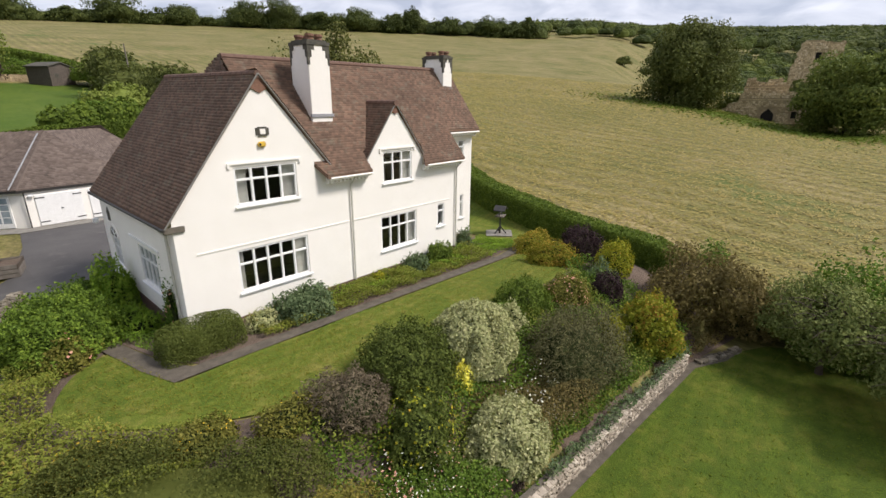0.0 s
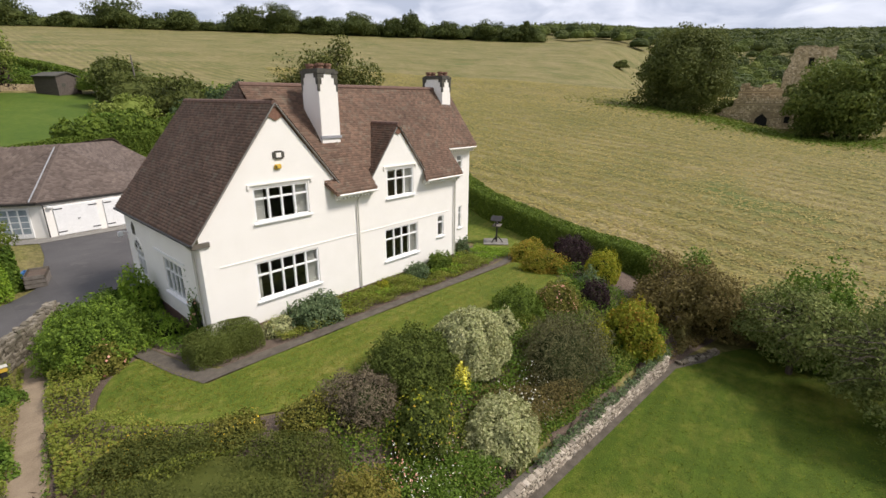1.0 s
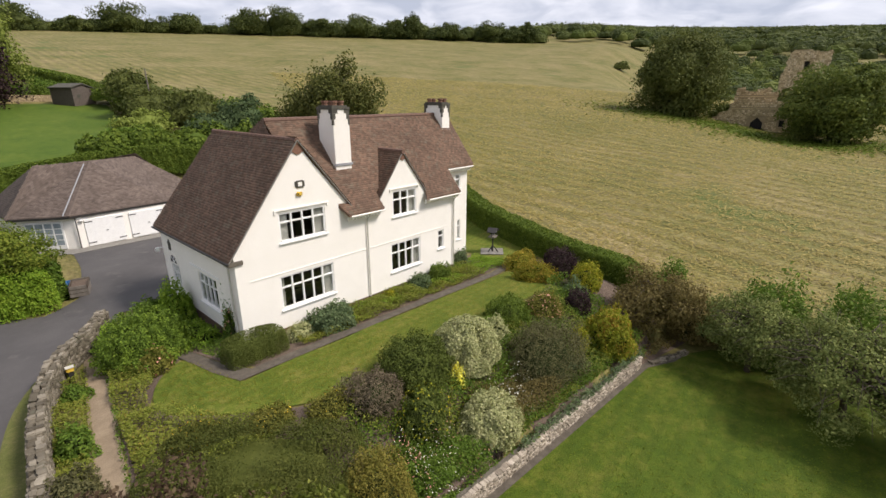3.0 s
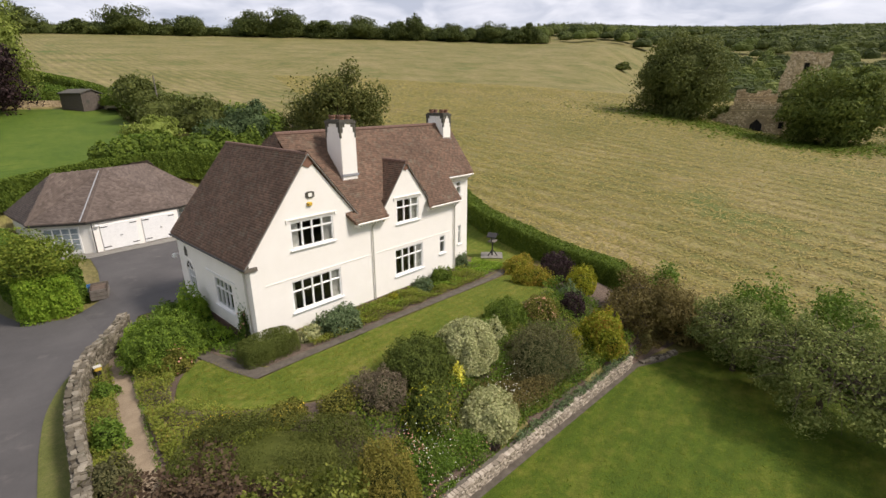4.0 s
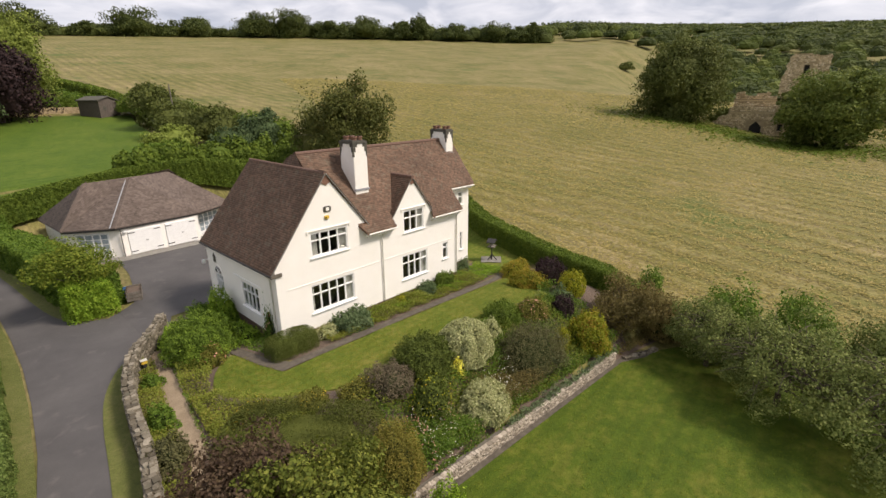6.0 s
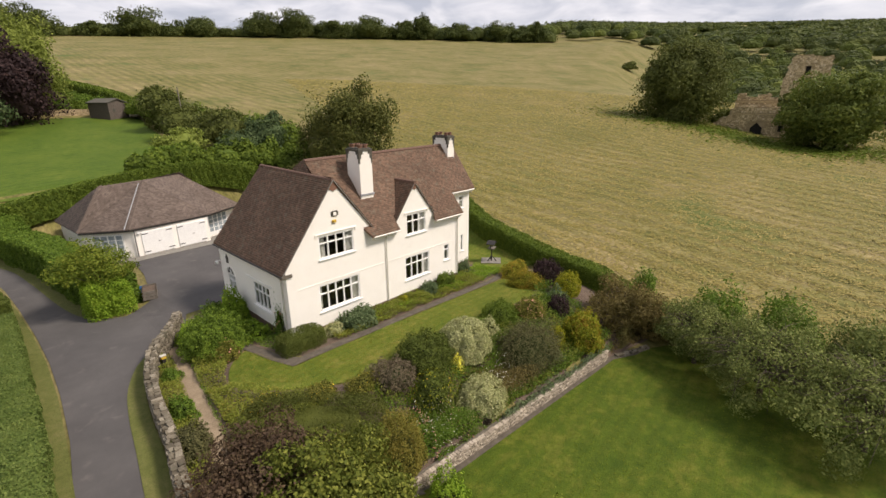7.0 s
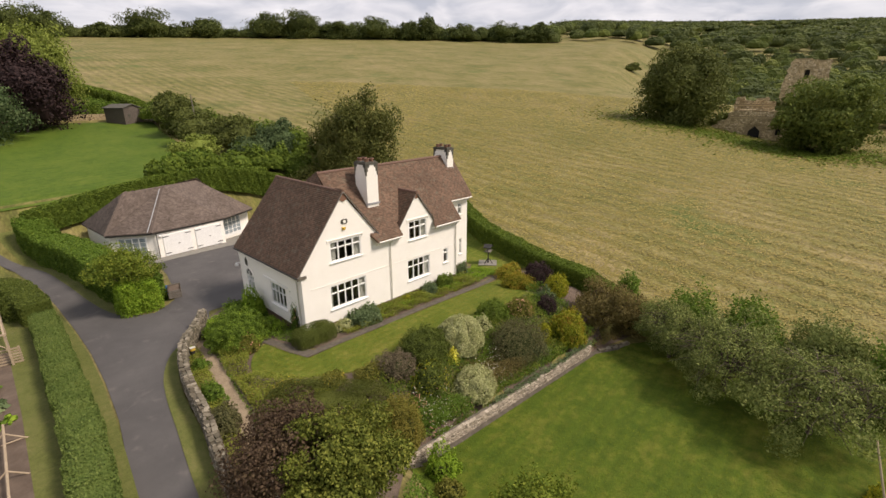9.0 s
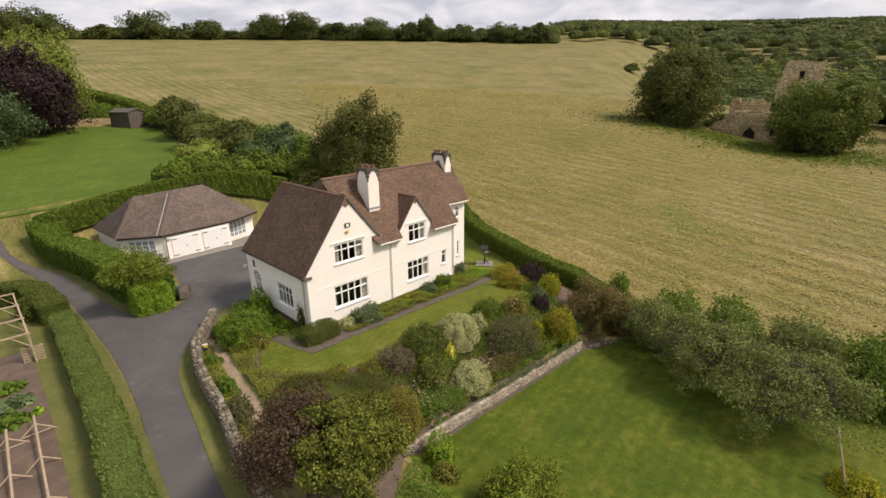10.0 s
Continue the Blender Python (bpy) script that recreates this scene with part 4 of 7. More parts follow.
F_MOUND = foliage("clipped_shrub_leaves", [(0.0, (0.026, 0.040, 0.011)), (0.5, (0.047, 0.063, 0.018)), (1.0, (0.084, 0.100, 0.032))], patch=0.35, patch_scale=0.9)
F_ORANGE = foliage("orange_tipped_leaves", [(0.0, (0.050, 0.082, 0.012)), (0.45, (0.130, 0.150, 0.022)), (0.75, (0.22, 0.17, 0.036)), (1.0, (0.26, 0.11, 0.04))], patch_scale=0.9)
F_MIX = foliage("mixed_bed_leaves", [(0.0, (0.055, 0.088, 0.018)), (0.35, (0.100, 0.135, 0.030)), (0.72, (0.118, 0.145, 0.034)), (0.94, (0.16, 0.13, 0.042)), (1.0, (0.19, 0.11, 0.05))], patch_scale=0.8)
F_APPLE = foliage("apple_leaves", [(0.0, (0.044, 0.068, 0.025)), (0.5, (0.086, 0.119, 0.046)), (0.85, (0.142, 0.176, 0.075)), (1.0, (0.172, 0.168, 0.090))])
F_OAK = foliage("oak_leaves", [(0.0, (0.026, 0.041, 0.014)), (0.5, (0.052, 0.070, 0.024)), (1.0, (0.098, 0.118, 0.044))], patch_scale=0.16, vary=0.45)
F_OAKB = foliage("broad_oak_leaves", [(0.0, (0.028, 0.046, 0.014)), (0.5, (0.062, 0.092, 0.026)), (1.0, (0.122, 0.155, 0.050))], patch_scale=0.15)
F_WOOD = foliage("woodland_leaves", [(0.0, (0.018, 0.030, 0.012)), (0.5, (0.038, 0.056, 0.021)), (1.0, (0.075, 0.098, 0.034))], patch=0.55, patch_scale=0.05)
F_WOODL = foliage("light_woodland_leaves", [(0.0, (0.030, 0.050, 0.016)), (0.5, (0.058, 0.085, 0.026)), (1.0, (0.105, 0.135, 0.042))], patch=0.5, patch_scale=0.05)
F_DRIVE = foliage("drive_hedge_leaves", [(0.0, (0.036, 0.066, 0.020)), (0.5, (0.062, 0.100, 0.032)), (1.0, (0.108, 0.150, 0.056))], patch=0.4, patch_scale=0.8)
F_LIGHT = foliage("light_tree_leaves", [(0.0, (0.060, 0.092, 0.022)), (0.5, (0.100, 0.142, 0.038)), (1.0, (0.160, 0.205, 0.066))], patch_scale=0.3)
F_YELLOW = foliage("yellow_flowers", [(0.0, (0.42, 0.42, 0.06)), (1.0, (0.62, 0.62, 0.16))], patch=0.1)
F_GOLD = foliage("golden_flowers", [(0.0, (0.32, 0.22, 0.03)), (1.0, (0.50, 0.36, 0.05))], patch=0.1)
F_WHITE = foliage("white_flowers", [(0.0, (0.55, 0.50, 0.46)), (1.0, (0.80, 0.76, 0.70))], patch=0.1)
F_PINK = foliage("pink_flowers", [(0.0, (0.30, 0.14, 0.14)), (1.0, (0.52, 0.30, 0.28))], patch=0.1)

seed_count = [100]


def rng_next():
    seed_count[0] += 1
    return np.random.default_rng(seed_count[0])


def bush(name, label, x, y, rx, ry, h, mat, leaf=0.08, per=900, lumps=0.10, freq=2.2, square=1.0, turn=0.0, flowers=None, group="", stems=False, base=None, spiky=0.035, sink=0.06, aspect=0.55, knob=1.0):
    """A shrub: a core in painted shade within, a lumpy coat of separate leaves, and flowers where it has any."""
    rng = rng_next()
    z = (gz(x, y) if base is None else base) - sink
    ob = thing(name, label, "shrub", (x, y, z), turn, group)
    radii = (rx, ry, h)
    area = 2 * math.pi * ((rx * ry) ** 1.6 / 3 + (rx * h) ** 1.6 / 3 + (ry * h) ** 1.6 / 3) ** (1 / 1.6)
    n, leaf = int(area * per * 0.74), leaf * 1.28
    lump_rng_seed = int(rng.integers(1 << 30))
    p, d = crown_points(np.random.default_rng(lump_rng_seed), n, radii, lumps, freq, -0.02, 0.28, square)
    if square == 1.0:
        knobs = directions(rng, max(14, int(area * 7)), 0.0)
        un = d / np.linalg.norm(d, axis=1)[:, None]
        gap = 1 - np.clip(np.max(un @ knobs.T, axis=1), 0, 1)
        p *= (1.10 - np.clip(gap * area * knob * 1.6, 0, 0.2))[:, None]
    if spiky:
        p += d / np.linalg.norm(d, axis=1)[:, None] * np.abs(rng.normal(0, spiky, n))[:, None]
    p[:, 2] = np.maximum(p[:, 2], 0.03)
    q = leaf_quads(rng, p, d / np.linalg.norm(d, axis=1)[:, None], leaf, aspect, 0.75)
    part("leaves", quads_mesh("leaves", q, mat), None, ob, "", None, "stuff")
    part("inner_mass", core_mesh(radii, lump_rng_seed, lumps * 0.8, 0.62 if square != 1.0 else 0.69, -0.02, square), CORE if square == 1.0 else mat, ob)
    for fm, count, fs in flowers or ():
        fp, fd = crown_points(rng, count, (rx * 1.03, ry * 1.03, h * 1.04), lumps, freq, 0.1, 0.05, square)
        part("flowers", quads_mesh("flowers", leaf_quads(rng, fp, fd / np.linalg.norm(fd, axis=1)[:, None], fs, 0.9, 0.3), fm), None, ob, "", None, "stuff")
    return ob


def limb_tree(name, label, x, y, trunk_h, crown, mat, leaf, count, seed, trunk_r=0.2, clusters=26, lumps=0.16, base=None, low=-0.55, group="", kind_cat="tree", twiggy=0.0, wide=0.30, skirt=0.0, solid=0.0):
    """A tree: tapered trunk, forking limbs, and a crown of leafy clumps with gaps between them."""
    rng = np.random.default_rng(seed)
    count, leaf = int(count * 0.8), leaf * 1.08
    z = gz(x, y) if base is None else base
    ob = thing(name, label, kind_cat, (x, y, z - 0.1), 0, group)
    rx, ry, rz = crown
    cz = trunk_h + rz * 0.55
    part("trunk", tube([(0, 0, 0), (0.03 * rx, 0.02, trunk_h * 0.5), (0, 0.03 * ry, trunk_h), (0.02, 0, cz)], trunk_r, trunk_r * 0.45, 9), BARK, ob)
    d = directions(rng, clusters, low)
    rad = wobble(d, rng, lumps) * rng.uniform(0.55, 0.86, clusters)
    cen = d * rad[:, None] * np.array(crown) + np.array([0, 0, cz])
    pts, nrm = [], []
    for k in range(clusters):
        if k < 14:
            mid = (np.array([0, 0, trunk_h]) + cen[k]) / 2 + np.array([0, 0, 0.06 * rz])
            part("limb", tube([(0, 0, trunk_h * 0.85), tuple(mid), tuple(cen[k])], trunk_r * 0.4, trunk_r * 0.08, 6), BARK, ob)
        m = count // clusters
        dd = directions(rng, m, -0.8)
        s = np.array(crown) * wide * rng.uniform(0.8, 1.35)
        rr = wobble(dd, rng, 0.16, 2.5) * (1 - 0.45 * rng.uniform(0, 1, m) ** 2)
        pts.append(cen[k] + dd * rr[:, None] * s)
        nrm.append(dd + 0.5 * d[k])
    m = count // 4
    dd = directions(rng, m, low)
    pts.append(dd * (wobble(dd, rng, lumps) * rng.uniform(0.35, 0.86, m))[:, None] * np.array(crown) + np.array([0, 0, cz]))
    nrm.append(dd)
    p, nn = np.concatenate(pts), np.concatenate(nrm)
    if skirt:
        p[:, :2] *= (1 + skirt * np.clip((cz - p[:, 2]) / cz, 0, 1))[:, None]
    p[:, 2] = np.maximum(p[:, 2], 0.25)
    q = leaf_quads(rng, p, nn / (np.linalg.norm(nn, axis=1)[:, None] + 1e-9), leaf, 0.6, 0.6)
    part("crown", quads_mesh("crown", q, mat), None, ob, "", None, "stuff")
    if solid:
        mass = core_mesh((rx, ry, rz), seed, 0.12, solid, -0.95)
        for v in mass.verts:
            v.co.z = max(v.co.z + cz, 0.3)
        part("inner_mass", mass, mat, ob)
    if twiggy:
        tw = bmesh.new()
        for _ in range(int(twiggy)):
            a = directions(rng, 1, -0.3)[0] * np.array(crown) * 0.55 + np.array([0, 0, cz])
            b = a + (directions(rng, 1, -0.6)[0] + np.array([0, 0, -0.15])) * np.array(crown) * 0.55
            add_twig(tw, a, b, 0.022)
        part("twig_mass", tw, BARK, ob, "", None, "stuff")
    return ob


def add_twig(bm, a, b, r):
    a, b = Vector(a), Vector(b)
    mid = (a + b) / 2 + Vector((0, 0, 0.12 * (b - a).length))
    for p, q, r0, r1 in ((a, mid, r, r * 0.7), (mid, b, r * 0.7, r * 0.3)):
        d = (q - p).normalized()
        u = d.orthogonal().normalized()
        w = d.cross(u)
        ra = [bm.verts.new(p + r0 * (math.cos(t) * u + math.sin(t) * w)) for t in (0, 2.1, 4.2)]
        rb = [bm.verts.new(q + r1 * (math.cos(t) * u + math.sin(t) * w)) for t in (0, 2.1, 4.2)]
        for k in range(3):
            bm.faces.new((ra[k], ra[(k + 1) % 3], rb[(k + 1) % 3], rb[k]))


def hedge(name, label, line, width, height, mat, per=500, leaf=0.09, bulge=0.06, top_round=0.25, n_core=4):
    """A clipped hedge along a line in the plan: solid twiggy body, coat of leaves."""
    rng = rng_next()
    pts = np.array(smooth_line(line, n_core))
    seg = np.diff(pts, axis=0)
    ln = np.linalg.norm(seg, axis=1)
    cum = np.r_[0, np.cumsum(ln)]
    x0, y0 = pts[0]
    z0 = gz(x0, y0)
    ob = thing(name, label, "hedge", (x0, y0, z0 - 0.03))
    hs = np.array(height) if np.ndim(height) else np.array([height, height])
    def along(s):
        px, py = np.interp(s, cum, pts[:, 0]), np.interp(s, cum, pts[:, 1])
        qx, qy = np.interp(s + 0.3, cum, pts[:, 0]) - np.interp(s - 0.3, cum, pts[:, 0]), np.interp(s + 0.3, cum, pts[:, 1]) - np.interp(s - 0.3, cum, pts[:, 1])
        m = np.hypot(qx, qy) + 1e-9
        hh = np.interp(s / cum[-1], np.linspace(0, 1, len(hs)), hs)
        return px, py, -qy / m, qx / m, hh
    # the body
    prof = [(-0.5, 0.0), (-0.5, 0.82), (-0.36, 0.95), (0, 0.985), (0.36, 0.95), (0.5, 0.82), (0.5, 0.0)]
    ss = np.linspace(0, cum[-1], max(3, int(cum[-1] / 0.5)))
    verts, m = [], len(prof)
    for s in ss:
        px, py, nx, ny_, hh = along(s)
        g = gz(px, py)
        for a, b in prof:
            wv = 0.86 + bulge * math.sin(s * 1.7)
            verts.append((px + nx * a * width * wv - x0, py + ny_ * a * width * wv - y0, g + hh * b * 0.955 - z0))
    faces = [(k * m + j, k * m + j + 1, (k + 1) * m + j + 1, (k + 1) * m + j) for k in range(len(ss) - 1) for j in range(m - 1)]
    faces += [tuple(range(m))[::-1], tuple(range((len(ss) - 1) * m, len(ss) * m))]
    part("inner_mass", mesh_of("inner_mass", verts, faces, mat), None, ob)
    # the leaves: sides, top and ends
    girth = 2 * hs.mean() + width
    n = int(cum[-1] * girth * per)
    s, u = rng.uniform(0, cum[-1], n), rng.uniform(0, 1, n)
    px, py, nx, ny_, hh = along(s)
    w = width * (1 + bulge * np.sin(s * 1.7) + 0.05 * np.sin(s * 4.3 + u * 9) + 0.04 * np.sin(s * 9.1 + u * 17))
    t = u * (2 * hh + w)
    side = np.where(t < hh, -0.5, np.where(t > hh + w, 0.5, (t - hh) / w - 0.5))
    zz = np.where(t < hh, t, np.where(t > hh + w, 2 * hh + w - t, hh))
    edge = np.clip((np.abs(side) - 0.3) / 0.2, 0, 1) * np.clip((zz / hh - 0.8) / 0.2, 0, 1)
    inn = 0.08 * rng.uniform(0, 1, n) ** 2
    zz = zz * (1 - inn) - edge * top_round * 0.35 + 0.03 * np.sin(s * 3.1 + side * 6) + np.abs(rng.normal(0, 0.02, n))
    off = side * w * (1 - inn)
    norm = np.stack([nx * np.sign(side), ny_ * np.sign(side), 0 * s], 1)
    norm[(t >= hh) & (t <= hh + w)] = (0, 0, 1)
    X, Y = px + nx * off, py + ny_ * off
    P = np.stack([X - x0, Y - y0, ground_height(px, py) + zz - z0], 1)
    q = [leaf_quads(rng, P, norm, leaf, 0.6, 0.7)]
    for end, sg in ((0.0, -1), (cum[-1], 1)):
        px, py, nx, ny_, hh = along(end)
        m2 = int(width * hh * per)
        a, b = rng.uniform(-0.5, 0.5, m2) * width, rng.uniform(0, 0.95, m2) * hh
        ex, ey = ny_ * sg, -nx * sg
        P2 = np.stack([px + nx * a - x0 + ex * rng.uniform(0, 0.1, m2), py + ny_ * a - y0 + ey * rng.uniform(0, 0.1, m2), gz(px, py) + b - z0], 1)
        q.append(leaf_quads(rng, P2, np.tile((ex, ey, 0.0), (m2, 1)), leaf, 0.6, 0.7))
    part("leaves", quads_mesh("leaves", np.concatenate(q), mat), None, ob, "", None, "stuff")
    return ob


def low_planting(name, label, outline, mat, height, per=500, leaf=0.08, seed=0, mound=1.2, lift=0.0):
    """A bed of low plants that nobody could count: leaves at uneven heights over an outline."""
    rng = np.random.default_rng(seed)
    lo, hi = np.min(outline, 0), np.max(outline, 0)
    n = int((hi[0] - lo[0]) * (hi[1] - lo[1]) * per)
    x, y = rng.uniform(lo[0], hi[0], n), rng.uniform(lo[1], hi[1], n)
    keep = inside_outline(x, y, outline)
    x, y = x[keep], y[keep]
    hgt = np.ones(len(x))
    for _ in range(5):
        kx, ky, ph = rng.normal(0, mound), rng.normal(0, mound), rng.uniform(0, 6.28)
        hgt += 0.28 * np.sin(x * kx * 2 + y * ky * 2 + ph)
    z = ground_height(x, y) + lift + height * np.clip(hgt, 0.15, 2) * (1 - 0.75 * rng.uniform(0, 1, len(x)) ** 1.5)
    nrm = np.tile((0, 0, 1.0), (len(x), 1))
    q = leaf_quads(rng, np.stack([x, y, z], 1), nrm, leaf, 0.5, 0.8)
    return tagged(new(name, quads_mesh(name, q, mat)), label, "plants", "", "stuff")


# ---- beds ----
for nm, outl, lb in (("soil_bed", [(-0.4, -1.72), (14.9, -2.15), (17.2, -1.8), (17.4, 1.2), (14.6, 1.25), (14.6, 0.0), (-0.1, 0.0), (-0.1, 9.0), (-1.6, 9.3), (-1.7, 1.9), (-1.1, -0.7)], "dark soil border along the house"),
                     ("shrub_bed", [(-1.95, 1.6), (-3.3, 0.5), (-4.0, -0.6), (-3.9, -2.0), (-2.7, -3.9), (-0.8, -5.4), (1.3, -6.4), (7, -5.9), (12.5, -6.3), (15.2, -6.4), (16.4, -4.6), (17.4, -2.6), (20.4, -3.2), (19.0, -9.0), (18.6, -13.4), (15.5, -12.6), (-1.5, -10.95), (-4.5, -13.5), (-7.2, -13), (-6.3, -8.5), (-5.2, -1.5), (-4.3, 4.0), (-3.6, 8.0), (-2.0, 8.8)], "dark soil of the shrub borders")):
    sheet(nm, outl, SOIL, 0.02, "structure", lb, "soil")

low_planting("low_plants", "low reddish-green border plants by the wall", [(1.8, -1.78), (5, -1.85), (11, -2.0), (14.6, -2.2), (14.6, -0.1), (4.4, -0.1), (1.8, -0.2)], F_MIX, 0.36, 1300, 0.08, 1)
low_planting("low_plants", "fresh green border plants by the wall", [(4.6, -1.5), (14.4, -1.9), (14.4, -0.1), (4.6, -0.1)], F_BRIGHT, 0.34, 260, 0.09, 11)
low_planting("low_plants", "low green border plants beside the path", [(14.6, -2.1), (17.2, -1.9), (17.0, 0.6), (14.7, 0.8)], F_BRIGHT, 0.28, 800, 0.09, 2)
low_planting("low_plants", "orange-tinged low plants round the lawn", [(-2.1, 1.5), (-3.4, 0.7), (-4.05, -0.5), (-4.0, -2.0), (-2.8, -3.95), (-1.0, -5.4), (-2.0, -6.4), (-4.6, -6.2), (-5.4, -3.6), (-5.0, 0.5), (-4.3, 3.6), (-3.0, 2.4)], F_MIX, 0.42, 900, 0.09, 3, 0.8)
low_planting("low_plants", "leafy low plants between gravel path and wall", [(-5.35, 4.0), (-5.6, 1.5), (-6.3, -2.5), (-7.0, -6.5), (-7.4, -9.5), (-7.8, -9.5), (-7.5, -4), (-7.0, 0), (-6.4, 2.6), (-5.6, 4.4)], F_MIX, 0.35, 700, 0.09, 4)
low_planting("low_plants", "flowering low plants on the bank", [(1.2, -6.6), (3.0, -6.4), (7, -6.1), (15, -6.6), (16.2, -5.0), (17.0, -6), (15.2, -12.2), (-2.4, -11.0), (-2.6, -10.2), (-0.4, -8.6), (0.2, -7.0)], F_GREEN, 0.38, 520, 0.115, 5)
low_planting("low_plants", "green low plants beside the gravel path", [(-4.9, -1.5), (-4.8, -4.3), (-5.2, -6.2), (-4.2, -9.0), (-3.5, -10.5), (-6.2, -10.5), (-5.9, -7.5), (-5.45, -4), (-5.1, -1.6)], F_MIX, 0.36, 700, 0.105, 36)
low_planting("trailing_plants", "grey-green plants trailing over the wall top", [(4.5, -11.2), (14.2, -12.1), (14.2, -12.42), (4.5, -11.58)], F_BLUE, 0.3, 700, 0.10, 37, 2.0, 0.6)
low_planting("low_plants", "leafy plants along the top of the wall", [(-1.4, -10.3), (14.4, -11.3), (14.4, -12.3), (-1.4, -11.0)], F_GREEN, 0.4, 420, 0.11, 39)
low_planting("fallen_leaves", "brown leafy plants in the corner above the lawn", [(14.6, -11.4), (19.0, -10.0), (18.8, -13.2), (16.5, -12.8), (14.7, -12.3)], F_BRONZE, 0.4, 500, 0.11, 38)
low_planting("low_plants", "tawny flowering low plants on the bank", [(1.2, -6.6), (3.0, -6.4), (7, -6.1), (15, -6.6), (15.2, -11.9), (5, -11.2), (-1, -7.0)], F_MIX, 0.36, 350, 0.09, 35)
low_planting("low_plants", "green low plants under the house wall", [(-0.15, 0.4), (-0.15, 8.8), (-1.5, 9.0), (-1.6, 2.0), (-1.0, -0.3)], F_GREEN, 0.3, 700, 0.09, 6)
low_planting("daisies", "white and pink daisies among green leaves", [(0.6, -8.8), (2.6, -9.6), (3.4, -11.2), (0.4, -11.0)], F_GREEN, 0.65, 1600, 0.09, 7)
low_planting("daisies", "white and pink daisy heads on the bank", [(0.6, -8.8), (2.6, -9.6), (3.4, -11.2), (0.4, -11.0)], F_WHITE, 0.8, 75, 0.07, 7)
low_planting("daisies", "pink daisy heads on the bank", [(0.4, -8.6), (2.8, -9.4), (3.4, -11.2), (0.2, -11.0)], F_PINK, 0.78, 70, 0.075, 17)
low_planting("daisies", "pale daisy heads among brown stems", [(5.4, -8.9), (7.4, -9.0), (7.2, -11.0), (5.0, -10.8)], F_WHITE, 0.75, 60, 0.09, 8)
low_planting("brown_stems", "brown seeded flower stems on the bank", [(4.4, -8.8), (7.6, -8.9), (7.8, -11.3), (4.9, -10.9)], F_BRONZE, 0.66, 1300, 0.08, 8)

low_planting("path_fringe", "small weeds and grass along the gravel", [(-4.25, 4.5), (-4.65, 1.5), (-5.32, -2.5), (-5.92, -6.5), (-6.4, -10), (-6.62, -10), (-6.15, -6.5), (-5.5, -2.5), (-4.85, 1.5), (-4.45, 4.5)], F_GREEN, 0.13, 500, 0.08, 61, 3.0, 0.05)
low_planting("path_fringe", "small weeds and grass along the gravel", [(-7.45, -10), (-7.05, -6.5), (-6.42, -2.5), (-5.7, 1.5), (-5.2, 4.2), (-5.0, 4.2), (-5.45, 1.5), (-6.1, -2.5), (-6.75, -6.5), (-7.15, -10)], F_MIX, 0.13, 500, 0.08, 62, 3.0, 0.05)

low_planting("low_plants", "green leafy plants beside the lower lawn", [(-4.4, -13.6), (-1.9, -11.9), (-2.7, -16), (-5.2, -22), (-7.4, -22), (-6.6, -15)], F_GREEN, 0.45, 420, 0.12, 63)

# ---- shrubs: by the house ----
bush("variegated_shrub", "low pale variegated shrub under the window", 2.15, -0.8, 0.65, 0.55, 0.8, F_SILVER, 0.07, 1000)
bush("blue_green_shrub", "rounded blue-green shrub by the house wall", 3.85, -0.95, 1.3, 0.85, 1.3, F_BLUE, 0.10, 900, 0.12)
bush("small_shrub", "small yellow-green shrub by the house wall", 7.9, -0.55, 0.38, 0.32, 0.6, F_ACER, 0.07, 1000)
bush("rounded_shrub", "dark green shrub beneath the window", 10.2, -0.7, 0.7, 0.55, 1.0, F_BLUE, 0.09, 900, 0.14)
bush("rounded_shrub", "large dark green shrub by the house wall", 11.9, -0.7, 0.85, 0.65, 1.3, F_HEDGE, 0.10, 900, 0.16)
bush("corner_shrub", "grey-green shrub in the house corner", 15.2, 0.4, 0.6, 0.5, 1.3, F_BLUE, 0.08, 800, 0.2)
bush("wall_shrub", "bright green shrub against the side wall", -0.75, 5.6, 0.8, 1.0, 1.8, F_BRIGHT, 0.11, 800, 0.18)
bush("wall_shrub", "dark loose shrub by the yard corner", -1.5, 6.5, 0.9, 1.0, 1.2, F_GREEN, 0.10, 800, 0.2)
bush("iris_clump", "clump of yellow-green sword leaves", -0.9, 2.7, 0.8, 0.9, 0.8, F_BRIGHT, 0.22, 350, 0.25, spiky=0.1, aspect=0.16)
bush("climbing_rose", "thin climbing rose on the house corner", -0.16, 1.1, 0.2, 0.45, 2.2, F_GREEN, 0.08, 600, 0.3, flowers=[(F_PINK, 40, 0.09)])
bush("round_shrub", "large domed evergreen shrub with light new growth", -3.0, 3.1, 1.8, 2.0, 2.05, F_EVER, 0.08, 1250, 0.05)
bush("hydrangea", "hydrangea with faded pink flower heads", -3.1, 1.4, 0.6, 0.6, 0.95, F_OLIVE, 0.10, 800, 0.15, flowers=[(F_PINK, 40, 0.10)])
bush("round_shrub", "bright green domed shrub by the gravel path", -3.5, 5.0, 0.95, 1.0, 1.25, F_BRIGHT, 0.09, 800, 0.12)

